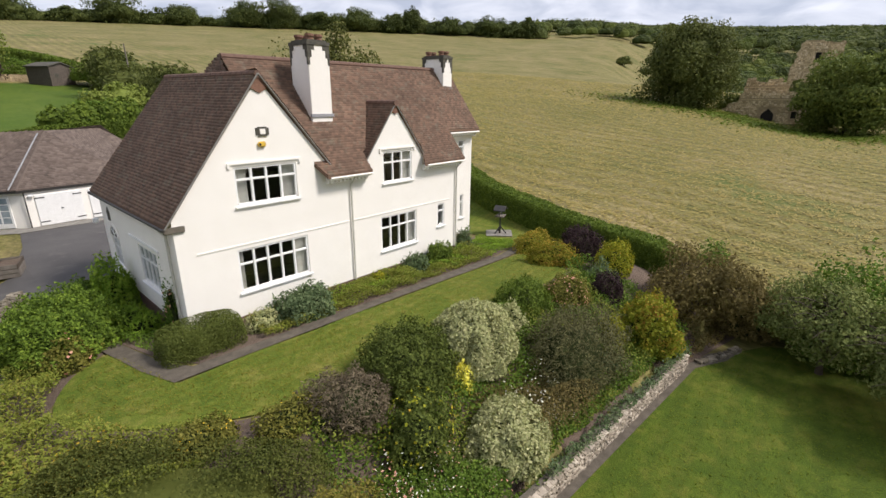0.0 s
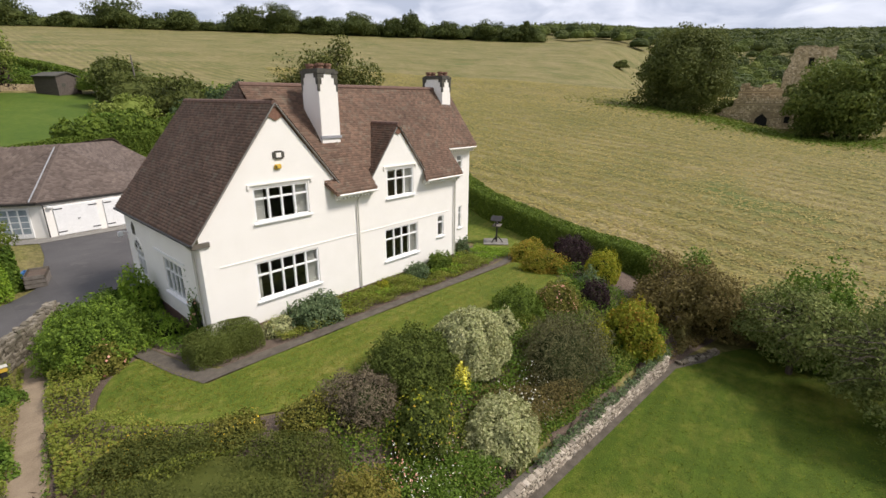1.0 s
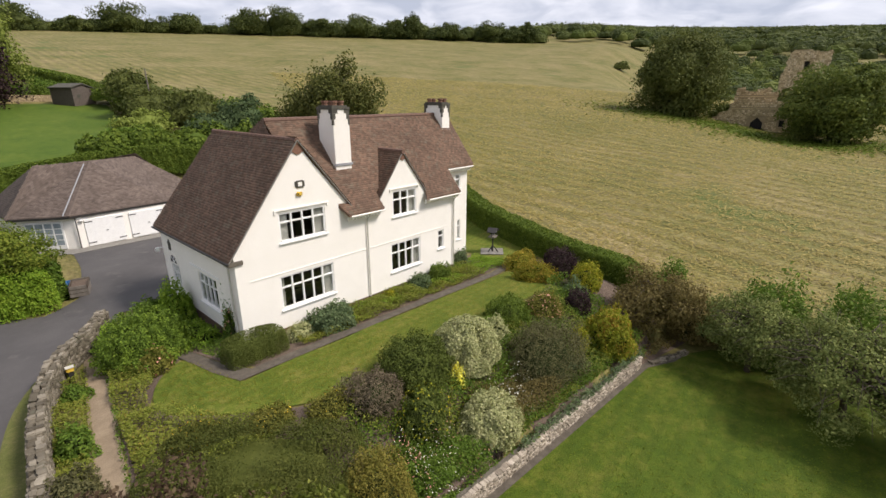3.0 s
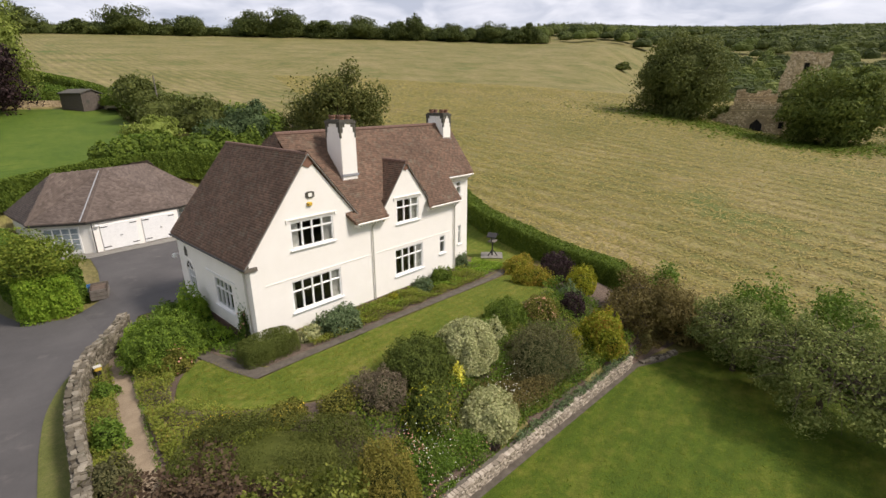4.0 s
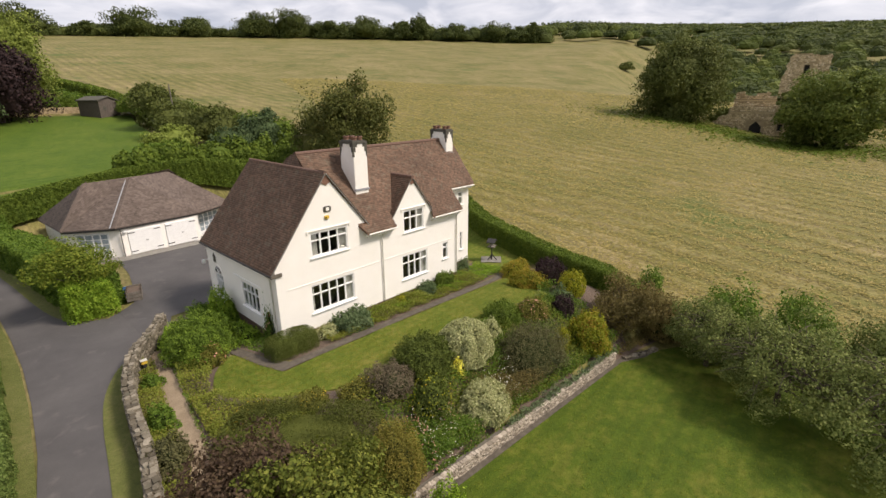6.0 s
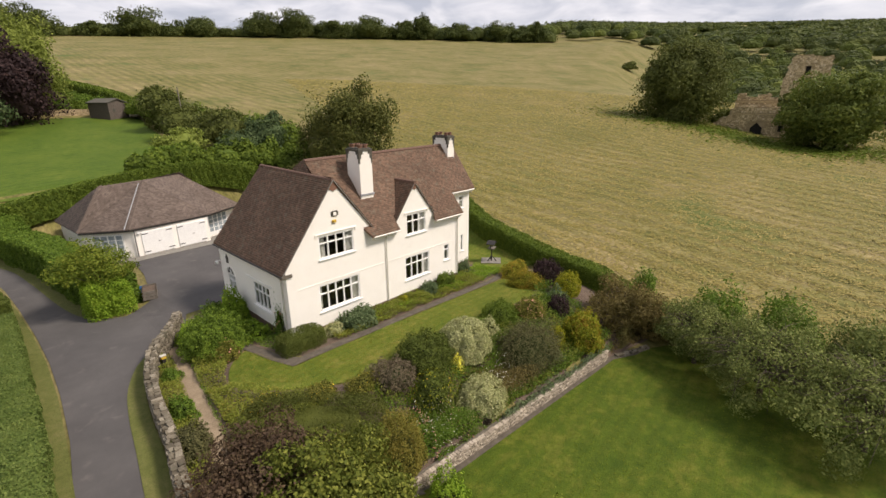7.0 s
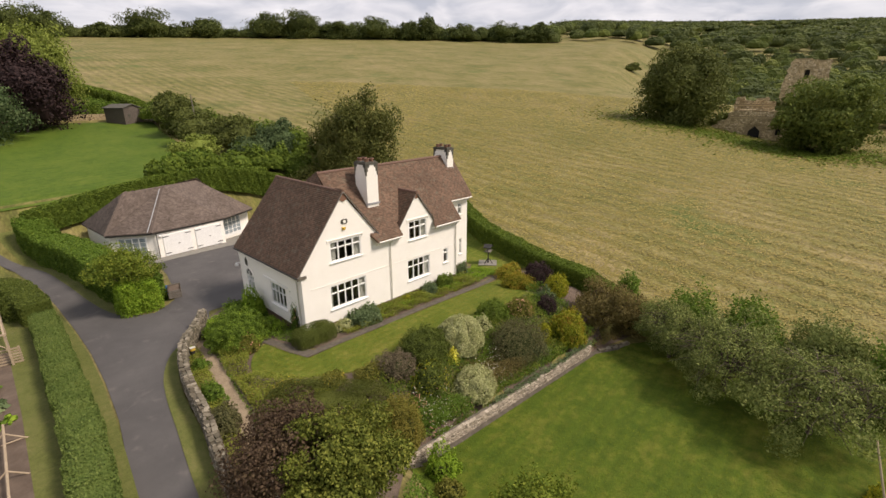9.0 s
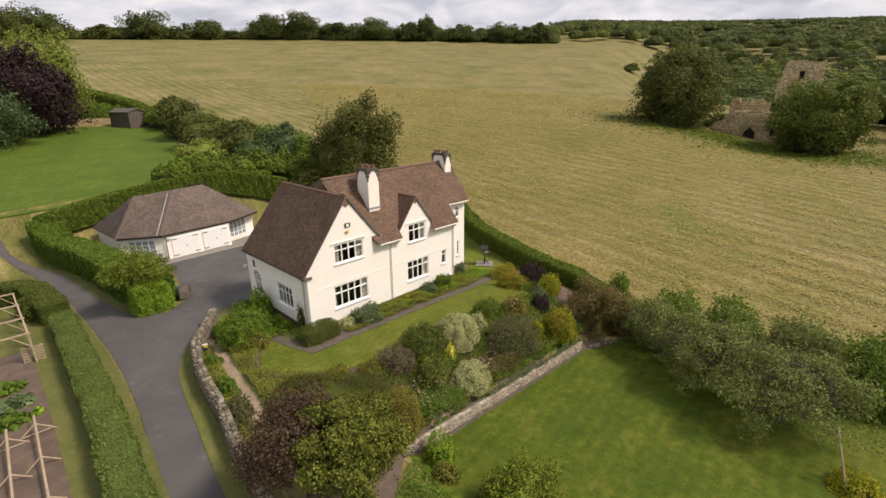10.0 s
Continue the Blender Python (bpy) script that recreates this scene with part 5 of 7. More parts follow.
# ---- shrubs: between the lawns ----
bush("golden_mound", "low shrub covered with golden flowers", -3.82, -4.4, 0.95, 0.7, 0.85, F_OLIVE, 0.07, 1100, 0.1, flowers=[(F_GOLD, 130, 0.055)])
bush("golden_mound", "low shrub tipped with golden flowers", -1.82, -5.6, 1.0, 0.6, 0.7, F_OLIVE, 0.07, 1100, 0.1, flowers=[(F_GOLD, 50, 0.055)])
bush("golden_mound", "low green shrub with few golden flowers", -0.02, -6.4, 1.0, 0.6, 0.7, F_OLIVE, 0.07, 1100, 0.1, flowers=[(F_GOLD, 20, 0.055)])
bush("lavender_shrub", "dull purple-grey loose shrub", 1.38, -7, 1.35, 1.1, 1.1, F_LAV, 0.09, 1100, 0.12, spiky=0.06, aspect=0.3)
bush("domed_shrub", "dark green domed shrub with fine leaves", 3.53, -6.95, 1.6, 1.5, 1.6, F_DARK, 0.07, 1500, 0.07)
bush("variegated_shrub", "large silver variegated evergreen dome", 5.98, -7.55, 1.5, 1.4, 1.8, F_SILVER, 0.085, 2000, 0.05, spiky=0.02, knob=0.2)
bush("yellow_flower_clump", "bright yellow flower clump", 4.78, -8.2, 0.46, 0.42, 0.8, F_YELLOW, 0.10, 1100, 0.12)
bush("variegated_shrub", "small upright pale variegated shrub", 8.28, -7.6, 0.55, 0.5, 1.1, F_SILVER, 0.09, 800, 0.2)
bush("domed_shrub", "dark green shrub beside the lawn", 9.98, -6.95, 1.3, 1.1, 1.3, F_HEDGE, 0.07, 1300, 0.08)
bush("domed_shrub", "brownish shrub with pink seed heads", 11.88, -7.9, 1.1, 1.0, 1.3, F_OLIVE, 0.07, 1200, 0.1, flowers=[(F_PINK, 260, 0.07)])
bush("loose_shrub", "large loose brown-green shrub", 8.88, -9.7, 2.2, 1.6, 2.3, F_DUSK, 0.08, 900, 0.10, spiky=0.08, aspect=0.35)
bush("loose_shrub", "olive-green shrub with yellow tips", 2.18, -8.7, 1.05, 0.95, 1.5, F_DARK, 0.08, 900, 0.18, flowers=[(F_ACER, 300, 0.08)])
bush("variegated_shrub", "silver variegated shrub by the stone wall", 4.38, -10.15, 1.3, 1.05, 1.35, F_SILVER, 0.085, 1900, 0.08, spiky=0.02, knob=0.25)
bush("olive_shrub", "clipped olive-green domed shrub", -1.05, -9.95, 1.2, 1.1, 2.5, F_DOME, 0.06, 1500, 0.04, spiky=0.015, knob=0.4)
bush("yellow_shrub", "layered yellow and orange shrub", 13.38, -10.8, 1.5, 1.25, 2.1, F_AUTUMN, 0.10, 1000, 0.16)
bush("yellow_shrub", "upright lime-yellow leafy garden shrub", 11.68, -10.1, 0.5, 0.5, 1.4, F_ACER, 0.09, 900, 0.12)
bush("grey_shrub", "low grey-green shrub on the wall top", 10.38, -10.6, 0.9, 0.6, 0.7, F_BLUE, 0.08, 900, 0.14)
bush("purple_shrub", "small dark purple shrub", 14.08, -8.7, 0.8, 0.7, 1.15, F_PURPLE, 0.08, 1000, 0.1)
bush("purple_shrub", "domed dark red-purple shrub", 17.68, -5.6, 1.35, 1.2, 1.85, F_PURPLE, 0.08, 1000, 0.06)
bush("yellow_shrub", "yellow-green clipped shrub by the hedge", 16.78, -7.9, 0.9, 0.85, 1.55, F_ACER, 0.08, 900, 0.1)
bush("barberry_hedge", "low orange and green clipped shrub", 17.28, -3, 1.25, 0.8, 1.15, F_ORANGE, 0.08, 1100, 0.08)
bush("barberry_hedge", "low orange-tinted clipped shrub", 15.78, -5.1, 1.5, 0.7, 1.2, F_ORANGE, 0.08, 1100, 0.06, turn=-60)
bush("grey_grass", "blue-grey tuft of grass", 15.18, -7.9, 0.6, 0.5, 0.9, F_BLUE, 0.2, 300, 0.3, spiky=0.1, aspect=0.15)
bush("bronze_bush", "dusky bronze-green shrub inside the stone wall", -7.0, -4.6, 0.75, 0.95, 1.3, F_DUSK, 0.08, 1000, 0.1)
bush("leafy_shrub", "light green leafy shrub by the gravel path", -6.45, -1.7, 0.5, 0.8, 0.7, F_GREEN, 0.10, 800, 0.2)
bush("leafy_shrub", "dark green shrub by the stone wall", -5.75, 1.9, 0.45, 0.7, 0.65, F_GREEN, 0.08, 900, 0.2)
bush("leafy_shrub", "yellow-green leafy shrub at the wall's end", -0.6, -12.4, 0.8, 0.8, 1.3, F_BRIGHT, 0.10, 700, 0.25)
bush("leafy_shrub", "blue-green shrub beside the lower lawn", -1.5, -13.6, 0.6, 0.6, 0.8, F_OLIVE, 0.10, 600, 0.2)

# ---- hedges ----
hedge("field_hedge", "tall clipped green hedge along the field", [(30.5, 17), (26.5, 10.5), (23.3, 4.6), (21.9, -0.6), (20.6, -6.0), (19.9, -11), (20.2, -16), (21.0, -23)], 1.5, [1.9, 1.9, 1.85, 1.75, 1.8], F_HEDGE, 270, 0.135)
hedge("drive_hedge", "low clipped hedge between drive and vegetable plot", [(-12.4, -20), (-12.15, -8), (-11.65, -1), (-11.45, 5), (-11.25, 11), (-11.15, 16.5)], 1.5, 1.25, F_DRIVE, 400, 0.092)
hedge("yard_hedge", "tall clipped hedge at the fork of the drive", [(-5.1, 14.6), (-5.8, 19), (-6.5, 25), (-7.3, 31), (-9.2, 38.5)], 2.7, [2.5, 2.7, 2.8], F_GREEN, 200, 0.17)
hedge("garage_hedge", "clipped hedge behind the garage", [(-9.4, 39), (-3, 40.3), (5, 41), (12, 40.5), (19, 38)], 1.9, [2.6, 2.6, 3.0, 3.6], F_HEDGE, 170, 0.22)
bush("clipped_yew", "clipped dark yew block with rounded ends", 0.05, -0.8, 1.42, 0.8, 1.25, F_YEW, 0.042, 3800, 0.008, square=0.66, spiky=0.006)
bush("clipped_shrubbery", "broad flat-topped olive-green clipped shrubbery", -3.05, -7.0, 3.35, 1.75, 1.02, F_MOUND, 0.048, 2400, 0.02, square=0.62, spiky=0.008, turn=-47)


# ---- stone walls ----
def stone_meshes(rng, mat, n=6):
    out = []
    for _ in range(n):
        bm = bmesh.new()
        bmesh.ops.create_cube(bm, size=1)
        bmesh.ops.subdivide_edges(bm, edges=bm.edges[:], cuts=1, use_grid_fill=True)
        for v in bm.verts:
            r = v.co.length
            v.co *= 0.5 / max(r, 0.5) * 0.35 + 0.65
            v.co += Vector(rng.normal(0, 0.035, 3))
        me = bpy.data.meshes.new("stone")
        bm.to_mesh(me)
        bm.free()
        me.materials.append(mat)
        out.append(me)
    return out


def stone_wall(label, line, thick, heights, seed, faces_on=(-1, 1), stone=(0.32, 0.17), base=None, cope=True, limit=300, mat=None, joined_mat=None):
    """A rubble wall: a solid core and separate stones, the nearest as parts, on its faces and its top."""
    rng = np.random.default_rng(seed)
    kinds = stone_meshes(rng, mat or STONE)
    pts = np.array(smooth_line(line, 6))
    ln = np.r_[0, np.cumsum(np.linalg.norm(np.diff(pts, axis=0), axis=1))]
    x0, y0 = pts[0]
    g = (lambda x, y: gz(x, y)) if base is None else (lambda x, y: base)
    z0 = g(x0, y0)
    ob = thing("stone_wall", label, "wall", (x0, y0, z0))
    def at(s):
        px, py = np.interp(s, ln, pts[:, 0]), np.interp(s, ln, pts[:, 1])
        qx, qy = np.interp(s + 0.2, ln, pts[:, 0]) - np.interp(s - 0.2, ln, pts[:, 0]), np.interp(s + 0.2, ln, pts[:, 1]) - np.interp(s - 0.2, ln, pts[:, 1])
        m = math.hypot(qx, qy)
        return px, py, qx / m, qy / m, np.interp(s / ln[-1], np.linspace(0, 1, len(heights)), heights)
    ss, verts = np.linspace(0, ln[-1], int(ln[-1] / 0.4)), []
    for s in ss:
        px, py, tx, ty, h = at(s)
        gg = g(px, py)
        for a, b in ((-0.42, -0.3), (-0.42, h - 0.06), (0.42, h - 0.06), (0.42, -0.3)):
            verts.append((px - ty * a * thick - x0, py + tx * a * thick - y0, gg + b - z0))
    fs = [(k * 4 + j, k * 4 + (j + 1) % 4, k * 4 + 4 + (j + 1) % 4, k * 4 + 4 + j) for k in range(len(ss) - 1) for j in range(4)]
    fs += [(0, 1, 2, 3), tuple(len(verts) - 4 + j for j in (3, 2, 1, 0))]
    part("core", mesh_of("core", verts, fs, STONE_FILL), None, ob)
    places = []
    if cope:
        s = 0.0
        while s < ln[-1]:
            w = rng.uniform(0.10, 0.34)
            px, py, tx, ty, h = at(s + w / 2)
            for o in (-0.27, 0.27):
                places.append((px - ty * o * thick + rng.normal(0, 0.02), py + tx * o * thick, g(px, py) + h + rng.uniform(-0.05, 0.06), tx, ty, w * rng.uniform(0.8, 1.1), thick * rng.uniform(0.36, 0.66), rng.uniform(0.06, 0.22)))
            s += w
    for sd in faces_on:
        row, z = 0, 0.02
        while z < max(heights) - 0.05:
            hh = stone[1] * rng.uniform(0.75, 1.25)
            s = rng.uniform(-0.2, 0)
            while s < ln[-1]:
                w = stone[0] * rng.uniform(0.55, 1.4)
                px, py, tx, ty, h = at(min(max(s + w / 2, 0), ln[-1]))
                if z + hh * 0.6 < h:
                    o = sd * (0.40 * thick + rng.uniform(-0.02, 0.025))
                    places.append((px - ty * o, py + tx * o, g(px, py) + z + hh / 2, tx, ty, w * 0.95, 0.2, hh * 0.95))
                s += w
            z += hh
    places.sort(key=lambda p: (p[0] + 10) ** 2 * 0.002 + (p[1] + 20) ** 2 * 0.002)
    joined = bmesh.new()
    for k, (px, py, pz, tx, ty, a, b, c) in enumerate(places):
        m = Matrix.Translation((px - x0, py - y0, pz - z0)) @ pose(0, 0, 0, rng.uniform(-8, 8), rng.uniform(-9, 9), math.degrees(math.atan2(ty, tx)) + rng.uniform(-9, 9)) @ Matrix.Diagonal((a * 1.12, b * 1.1, c * 1.12, 1))
        me = kinds[int(rng.integers(len(kinds)))]
        if k < limit:
            part("stone", me, None, ob, "", m)
        else:
            q = me.copy()
            q.transform(m)
            joined.from_mesh(q)
            bpy.data.meshes.remove(q)
    if len(places) > limit:
        part("stones", joined, joined_mat or STONE_JOINED, ob, "", None, "stuff")
    else:
        joined.free()
    return ob


STONE_JOINED = per_piece("limestone_rubble_joined", GREY_STOPS, 0.92, (0.65, 1.2), 1.5, 0.6, True, (0.11, 0.11, 0.075))
PALE_JOINED = per_piece("pale_limestone_joined", PALE_STOPS, 0.92, (0.7, 1.15), 1.8, 0.6, True, (0.20, 0.18, 0.13))
stone_wall("lichened limestone wall curving along the drive", [(-3.5, 7.6), (-4.2, 6.4), (-5.6, 4.5), (-6.6, 1.9), (-7.15, -1.0), (-7.5, -4.0), (-8.05, -7.0), (-8.6, -12.0), (-8.75, -15)], 0.36, [1.12, 1.05, 0.95, 0.85, 0.8], 21, (-1, 1), (0.21, 0.11))
stone_wall("pale limestone wall holding up the shrub bank", [(-1.6, wall_line(-1.6)), (3, wall_line(3)), (8, wall_line(8)), (13.9, wall_line(13.9))], 0.34, [0.74, 0.70, 0.66], 22, (-1,), (0.15, 0.08), -2.3, False, 300, PALE_STONE, PALE_JOINED)
stone_wall("low stone steps edging in the corner of the lawn", [(14.6, -12.6), (15.8, -13.2), (17.0, -13.6)], 0.3, [0.16, 0.14], 23, (-1,), (0.30, 0.12), -2.35, True, 300, STONE, STONE_JOINED)

F_LIME = foliage("lime_leaves", [(0.0, (0.040, 0.072, 0.012)), (0.5, (0.074, 0.112, 0.020)), (1.0, (0.128, 0.158, 0.032))])
# verges and plots
sheet("verge", smooth_line([(-3.75, 7.3), (-4.5, 6.05), (-5.95, 4.3), (-6.95, 1.8), (-7.45, -1), (-7.8, -4), (-8.3, -7), (-8.85, -12), (-9.0, -20)], 4) + smooth_line([(-9.75, -20), (-9.65, -12), (-9.15, -7), (-8.55, -3), (-8.1, 0), (-7.5, 2.6), (-6.4, 5.0), (-4.95, 6.4), (-4.0, 7.4)], 4), VERGE, 0.06, "structure", "narrow grass verge at the wall's foot", "grass")
sheet("verge", [(-11.15, -30), (-11.1, -12), (-10.95, -7.2), (-10.65, -4), (-10.3, 0), (-10.0, 4.4), (-9.85, 9), (-9.9, 14), (-10.1, 20), (-10.5, 24), (-14.2, 24), (-14.2, 14), (-14.2, 4), (-14.4, -6), (-14.6, -30)], VERGE, 0.045, "structure", "grass strip along the drive", "grass")
sheet("verge", smooth_line([(-6.6, 13.2), (-7.5, 16), (-8.1, 20), (-8.8, 26), (-9.6, 32), (-12, 40)], 4) + [(-9.4, 40), (-7.4, 30), (-6.4, 22), (-5.8, 15)], VERGE, 0.05, "structure", "grass verge under the tall hedge", "grass")
sheet("garden_plot", [(-13.3, 13.5), (-13.4, 4), (-13.7, -6), (-14.0, -20), (-22, -20), (-22, 13.5)], SOIL, 0.05, "structure", "bare dug soil of the vegetable plot", "soil", 0.8)
sheet("verge", [(-12.35, 30), (-12.4, 13.5), (-22, 13.5), (-22, 30)], VERGE, 0.04, "structure", "rough grass round the fruit cage", "grass", 1.0)
sheet("neighbour_lawn", [(-30, 42.5), (12, 42.8), (13, 52), (14.5, 62), (15.5, 75), (17.5, 90), (12, 93.5), (3, 96), (-30, 98)], FARLAWN, 0.12, "structure", "bright green mown lawn beyond the hedge", "lawn", 3.0)
sheet("kerb", [(-1.7, 25.5), (10.4, 26.5), (10.4, 26.7), (-1.7, 25.7)], KERB, 0.05, "structure", "pale channel in front of the garage", "kerb", 2.0, 0.02)
sheet("apron", [(-4.6, 27.6), (-1.7, 25.75), (10.4, 26.75), (10.4, 31), (6, 29.2), (5.8, 27.8), (-0.8, 27.2), (-4.4, 29.5)], KERB, 0.045, "structure", "concrete strip at the garage doors", "paving", 2.0)
sheet("paving", [(17.7, 0.6), (18.9, 1.5), (19.9, 0.2), (18.7, -0.7)], KERB, 0.08, "structure", "square pale paved patch in the grass", "paving", 0.5, 0.03)
sheet("lawn_strip", [(16.4, -1.8), (17.6, -2.2), (20.6, -2.6), (21.4, 0), (22.2, 3.5), (24.5, 9), (17.8, 9), (17.7, 1.4), (16.9, 0.9)], LAWN, 0.05, "structure", "green grass beside the house", "lawn", 1.0)

# ---- trees of the garden ----
F_GTREE = foliage("small_tree_leaves", [(0.0, (0.034, 0.050, 0.011)), (0.5, (0.064, 0.088, 0.020)), (1.0, (0.125, 0.150, 0.040))], vary=0.95)
limb_tree("garden_tree", "small green leafy tree by the gravel path", -6.2, -13.2, 2.3, (2.1, 2.05, 1.65), F_GTREE, 0.115, 32000, 31, 0.12, 60, base=-0.55, low=-0.75, wide=0.25, lumps=0.32)
limb_tree("copper_tree", "spreading copper-purple leaved tree by the wall", -7.0, -11.2, 2.15, (2.55, 2.2, 1.8), F_COPPER, 0.10, 28000, 32, 0.12, 70, base=-0.55, low=-0.8, wide=0.22)
limb_tree("bronze_tree", "loose bronze-brown ornamental tree", 17.2, -11.6, 1.0, (2.0, 2.1, 1.75), F_BRONZE, 0.13, 12000, 33, 0.12, 30, low=-0.6, twiggy=40, base=-1.7)
limb_tree("apple_tree", "spreading apple tree over the lower lawn", 17.0, -16.4, 0.9, (2.5, 2.5, 2.0), F_APPLE, 0.12, 15000, 34, 0.14, 60, low=-0.6, twiggy=110, base=-2.1, wide=0.20)
limb_tree("apple_tree", "old apple tree with drooping twigs", 15.2, -20.0, 1.2, (3.4, 3.2, 2.3), F_APPLE, 0.12, 19000, 35, 0.16, 75, low=-0.7, twiggy=170, base=-2.1, wide=0.18, lumps=0.24)
limb_tree("apple_tree", "wide apple tree beside the lower lawn", 13.9, -24.2, 1.3, (3.7, 3.4, 2.4), F_APPLE, 0.12, 20000, 36, 0.16, 75, low=-0.7, twiggy=170, base=-2.1, wide=0.18, lumps=0.24)
for k, (x, y, rx, ry, h, m, l) in enumerate(((19.0, -13.6, 1.3, 1.3, 2.1, F_BRONZE, "bronze-green shrub by the field hedge"), (19.6, -16.8, 1.7, 1.8, 3.4, F_GREEN, "tall green shrub by the field hedge"), (20.3, -20.2, 1.9, 2.0, 3.6, F_GREEN, "tall loose green shrub by the field hedge"), (20.0, -24.0, 2.0, 2.2, 3.8, F_APPLE, "tall grey-green shrub by the field hedge"), (19.3, -28.0, 2.2, 2.2, 4.0, F_GREEN, "tall green shrub beyond the lawn"))):
    bush("tall_shrub", l, x, y, rx, ry, h, m, 0.14, 420, 0.2, group="shrubs along the field hedge", base=-1.9, spiky=0.15)
bush("field_shrub", "bushy sapling on the field side of the hedge", 23.6, -10.8, 0.8, 0.8, 1.6, F_GREEN, 0.14, 450, 0.25, spiky=0.15)
bush("leafy_shrub", "yellow-green leafy shrub at the lower lawn", -1.1, -16.9, 2.3, 1.3, 1.9, F_LIME, 0.12, 700, 0.3, spiky=0.15)
limb_tree("hedge_tree", "small light green spreading tree by the yard", -6.0, 15.2, 2.5, (2.7, 2.4, 1.8), F_LIME, 0.15, 9000, 37, 0.08, 40, low=-0.4, wide=0.24)
bush("hedge_end", "clipped bright green end of the tall hedge", -5.75, 14.5, 1.45, 1.4, 2.8, F_BRIGHT, 0.11, 750, 0.05, square=0.62)

# ---- trees and hedges towards the field ----
F_FTREE = foliage("field_tree_leaves", [(0.0, (0.024, 0.037, 0.012)), (0.5, (0.052, 0.066, 0.023)), (1.0, (0.105, 0.116, 0.044))], patch=0.5, patch_scale=0.25)
F_TEAL = foliage("dark_teal_leaves", [(0.0, (0.020, 0.040, 0.022)), (0.5, (0.038, 0.066, 0.036)), (1.0, (0.068, 0.100, 0.056))])
limb_tree("field_tree", "large dense green tree behind the house", 28.3, 34, 3.3, (7.7, 7.5, 9.0), F_FTREE, 0.34, 38000, 41, 0.5, 60, low=-0.95, solid=0.56, wide=0.22, lumps=0.20, skirt=0.4, twiggy=40)
for k, (x, y, tr, c, m, lf, n, l) in enumerate(((23.5, 46.5, 0.8, (4.4, 4.2, 3.2), F_TEAL, 0.4, 4500, "blue-green bushy tree behind the hedge"), (19.5, 53, 1, (5.0, 4.6, 3.6), F_OAK, 0.4, 4500, "dark bushy tree behind the hedge"), (12.0, 49.0, 1, (3.9, 3.2, 2.3), F_LIGHT, 0.35, 5000, "light green orchard tree behind the garage"), (8.5, 45.5, 0.8, (2.6, 2.2, 1.6), F_GREEN, 0.35, 3500, "light green bushy tree behind the garage"), (16.2, 62, 1, (4.5, 4.5, 3.4), F_OAK, 0.45, 3500, "dark bushy tree in the hedgerow"), (19.0, 72, 1, (5.5, 5.0, 4.0), F_OAK, 0.5, 3800, "grey-green bushy tree in the hedgerow"), (20.5, 84, 1, (4.6, 4.6, 4.2), F_OAK, 0.5, 3500, "dark green bushy tree in the hedgerow"), (18.5, 46, 0.8, (3.8, 3.4, 2.2), F_TEAL, 0.35, 3500, "green bushy tree in the hedgerow"))):
    limb_tree("hedgerow_tree", l, x, y, tr, c, m, lf, n, 50 + k, 0.2, 20, low=-0.5, group="trees of the hedgerow", solid=0.62)
limb_tree("purple_beech", "large dark purple beech by the far lawn", -1.6, 91, 2, (7.2, 7.0, 8.4), F_PURPLE, 0.5, 17000, 61, 0.5, 36, low=-0.95, skirt=0.4, solid=0.6)
limb_tree("light_tree", "tall light green tree behind the purple beech", 2.6, 102, 2, (6.8, 6.4, 11.0), F_LIGHT, 0.45, 17000, 62, 0.5, 36, low=-0.6, solid=0.66)
limb_tree("dark_tree", "dark blue-green tree at the lawn's edge", -10.2, 82, 1.5, (6.3, 6, 7.5), F_TEAL, 0.5, 9000, 63, 0.4, 30, low=-0.95, skirt=0.4, solid=0.6)
limb_tree("light_tree", "tall green tree beyond the far lawn", -9.0, 112, 3, (12, 9, 13), F_WOOD, 0.8, 7000, 64, 0.5, 32, low=-0.6, solid=0.66)
hedge("far_hedge", "clipped hedge up the side of the field", [(18, 100), (17.5, 112), (14, 135), (9, 160), (4, 185)], 3.0, [3.2, 3.0], F_HEDGE, 20, 0.45)

# ---- oaks and ruin ----
limb_tree("oak", "huge dark dense oak standing in the field", 136, 22.5, 4.2, (11.8, 11.8, 12.8), F_OAK, 0.62, 40000, 71, 1.0, 130, low=-0.95, base=6.0, wide=0.21, skirt=0.4, lumps=0.09, solid=0.58)
limb_tree("oak", "broad green oak beside the ruin", 132, -12.6, 2.8, (11.6, 11.0, 9.6), F_OAKB, 0.62, 36000, 72, 0.9, 90, low=-0.9, base=1.2, wide=0.20, skirt=0.2, lumps=0.10, solid=0.56)
limb_tree("bush_tree", "light green bush between oak and ruin", 143, 12.5, 0.6, (3.0, 3.0, 2.2), F_APPLE, 0.6, 2500, 73, 0.3, 16, low=-0.6)

ruin = thing("ruined_gatehouse", "ruined buff stone gatehouse with a pointed arch", "ruin", (139.6, 3.6, 2.9), -80)
ruin.scale = (1.35, 1.35, 1.15)
gate = prism([(-9.5, 0), (5.2, 0), (5.2, 5.2), (4.3, 5.6), (4.3, 6.6), (1.8, 6.6), (1.8, 6.2), (-0.4, 6.2), (-0.4, 6.9), (-3.2, 6.8), (-3.4, 6.3), (-4.8, 6.2), (-5.0, 4.6), (-6.4, 4.2), (-6.8, 3.4), (-8.2, 2.6), (-9.5, 1.4)], "y", 0, 4.0)
part("wall", carve(gate, [(-1.0, 1.0, -1, 5, -0.5, 2.5), (3.6, 4.4, -1, 5, 1.2, 2.6)]), RUIN, ruin, "broken buff rubble wall")
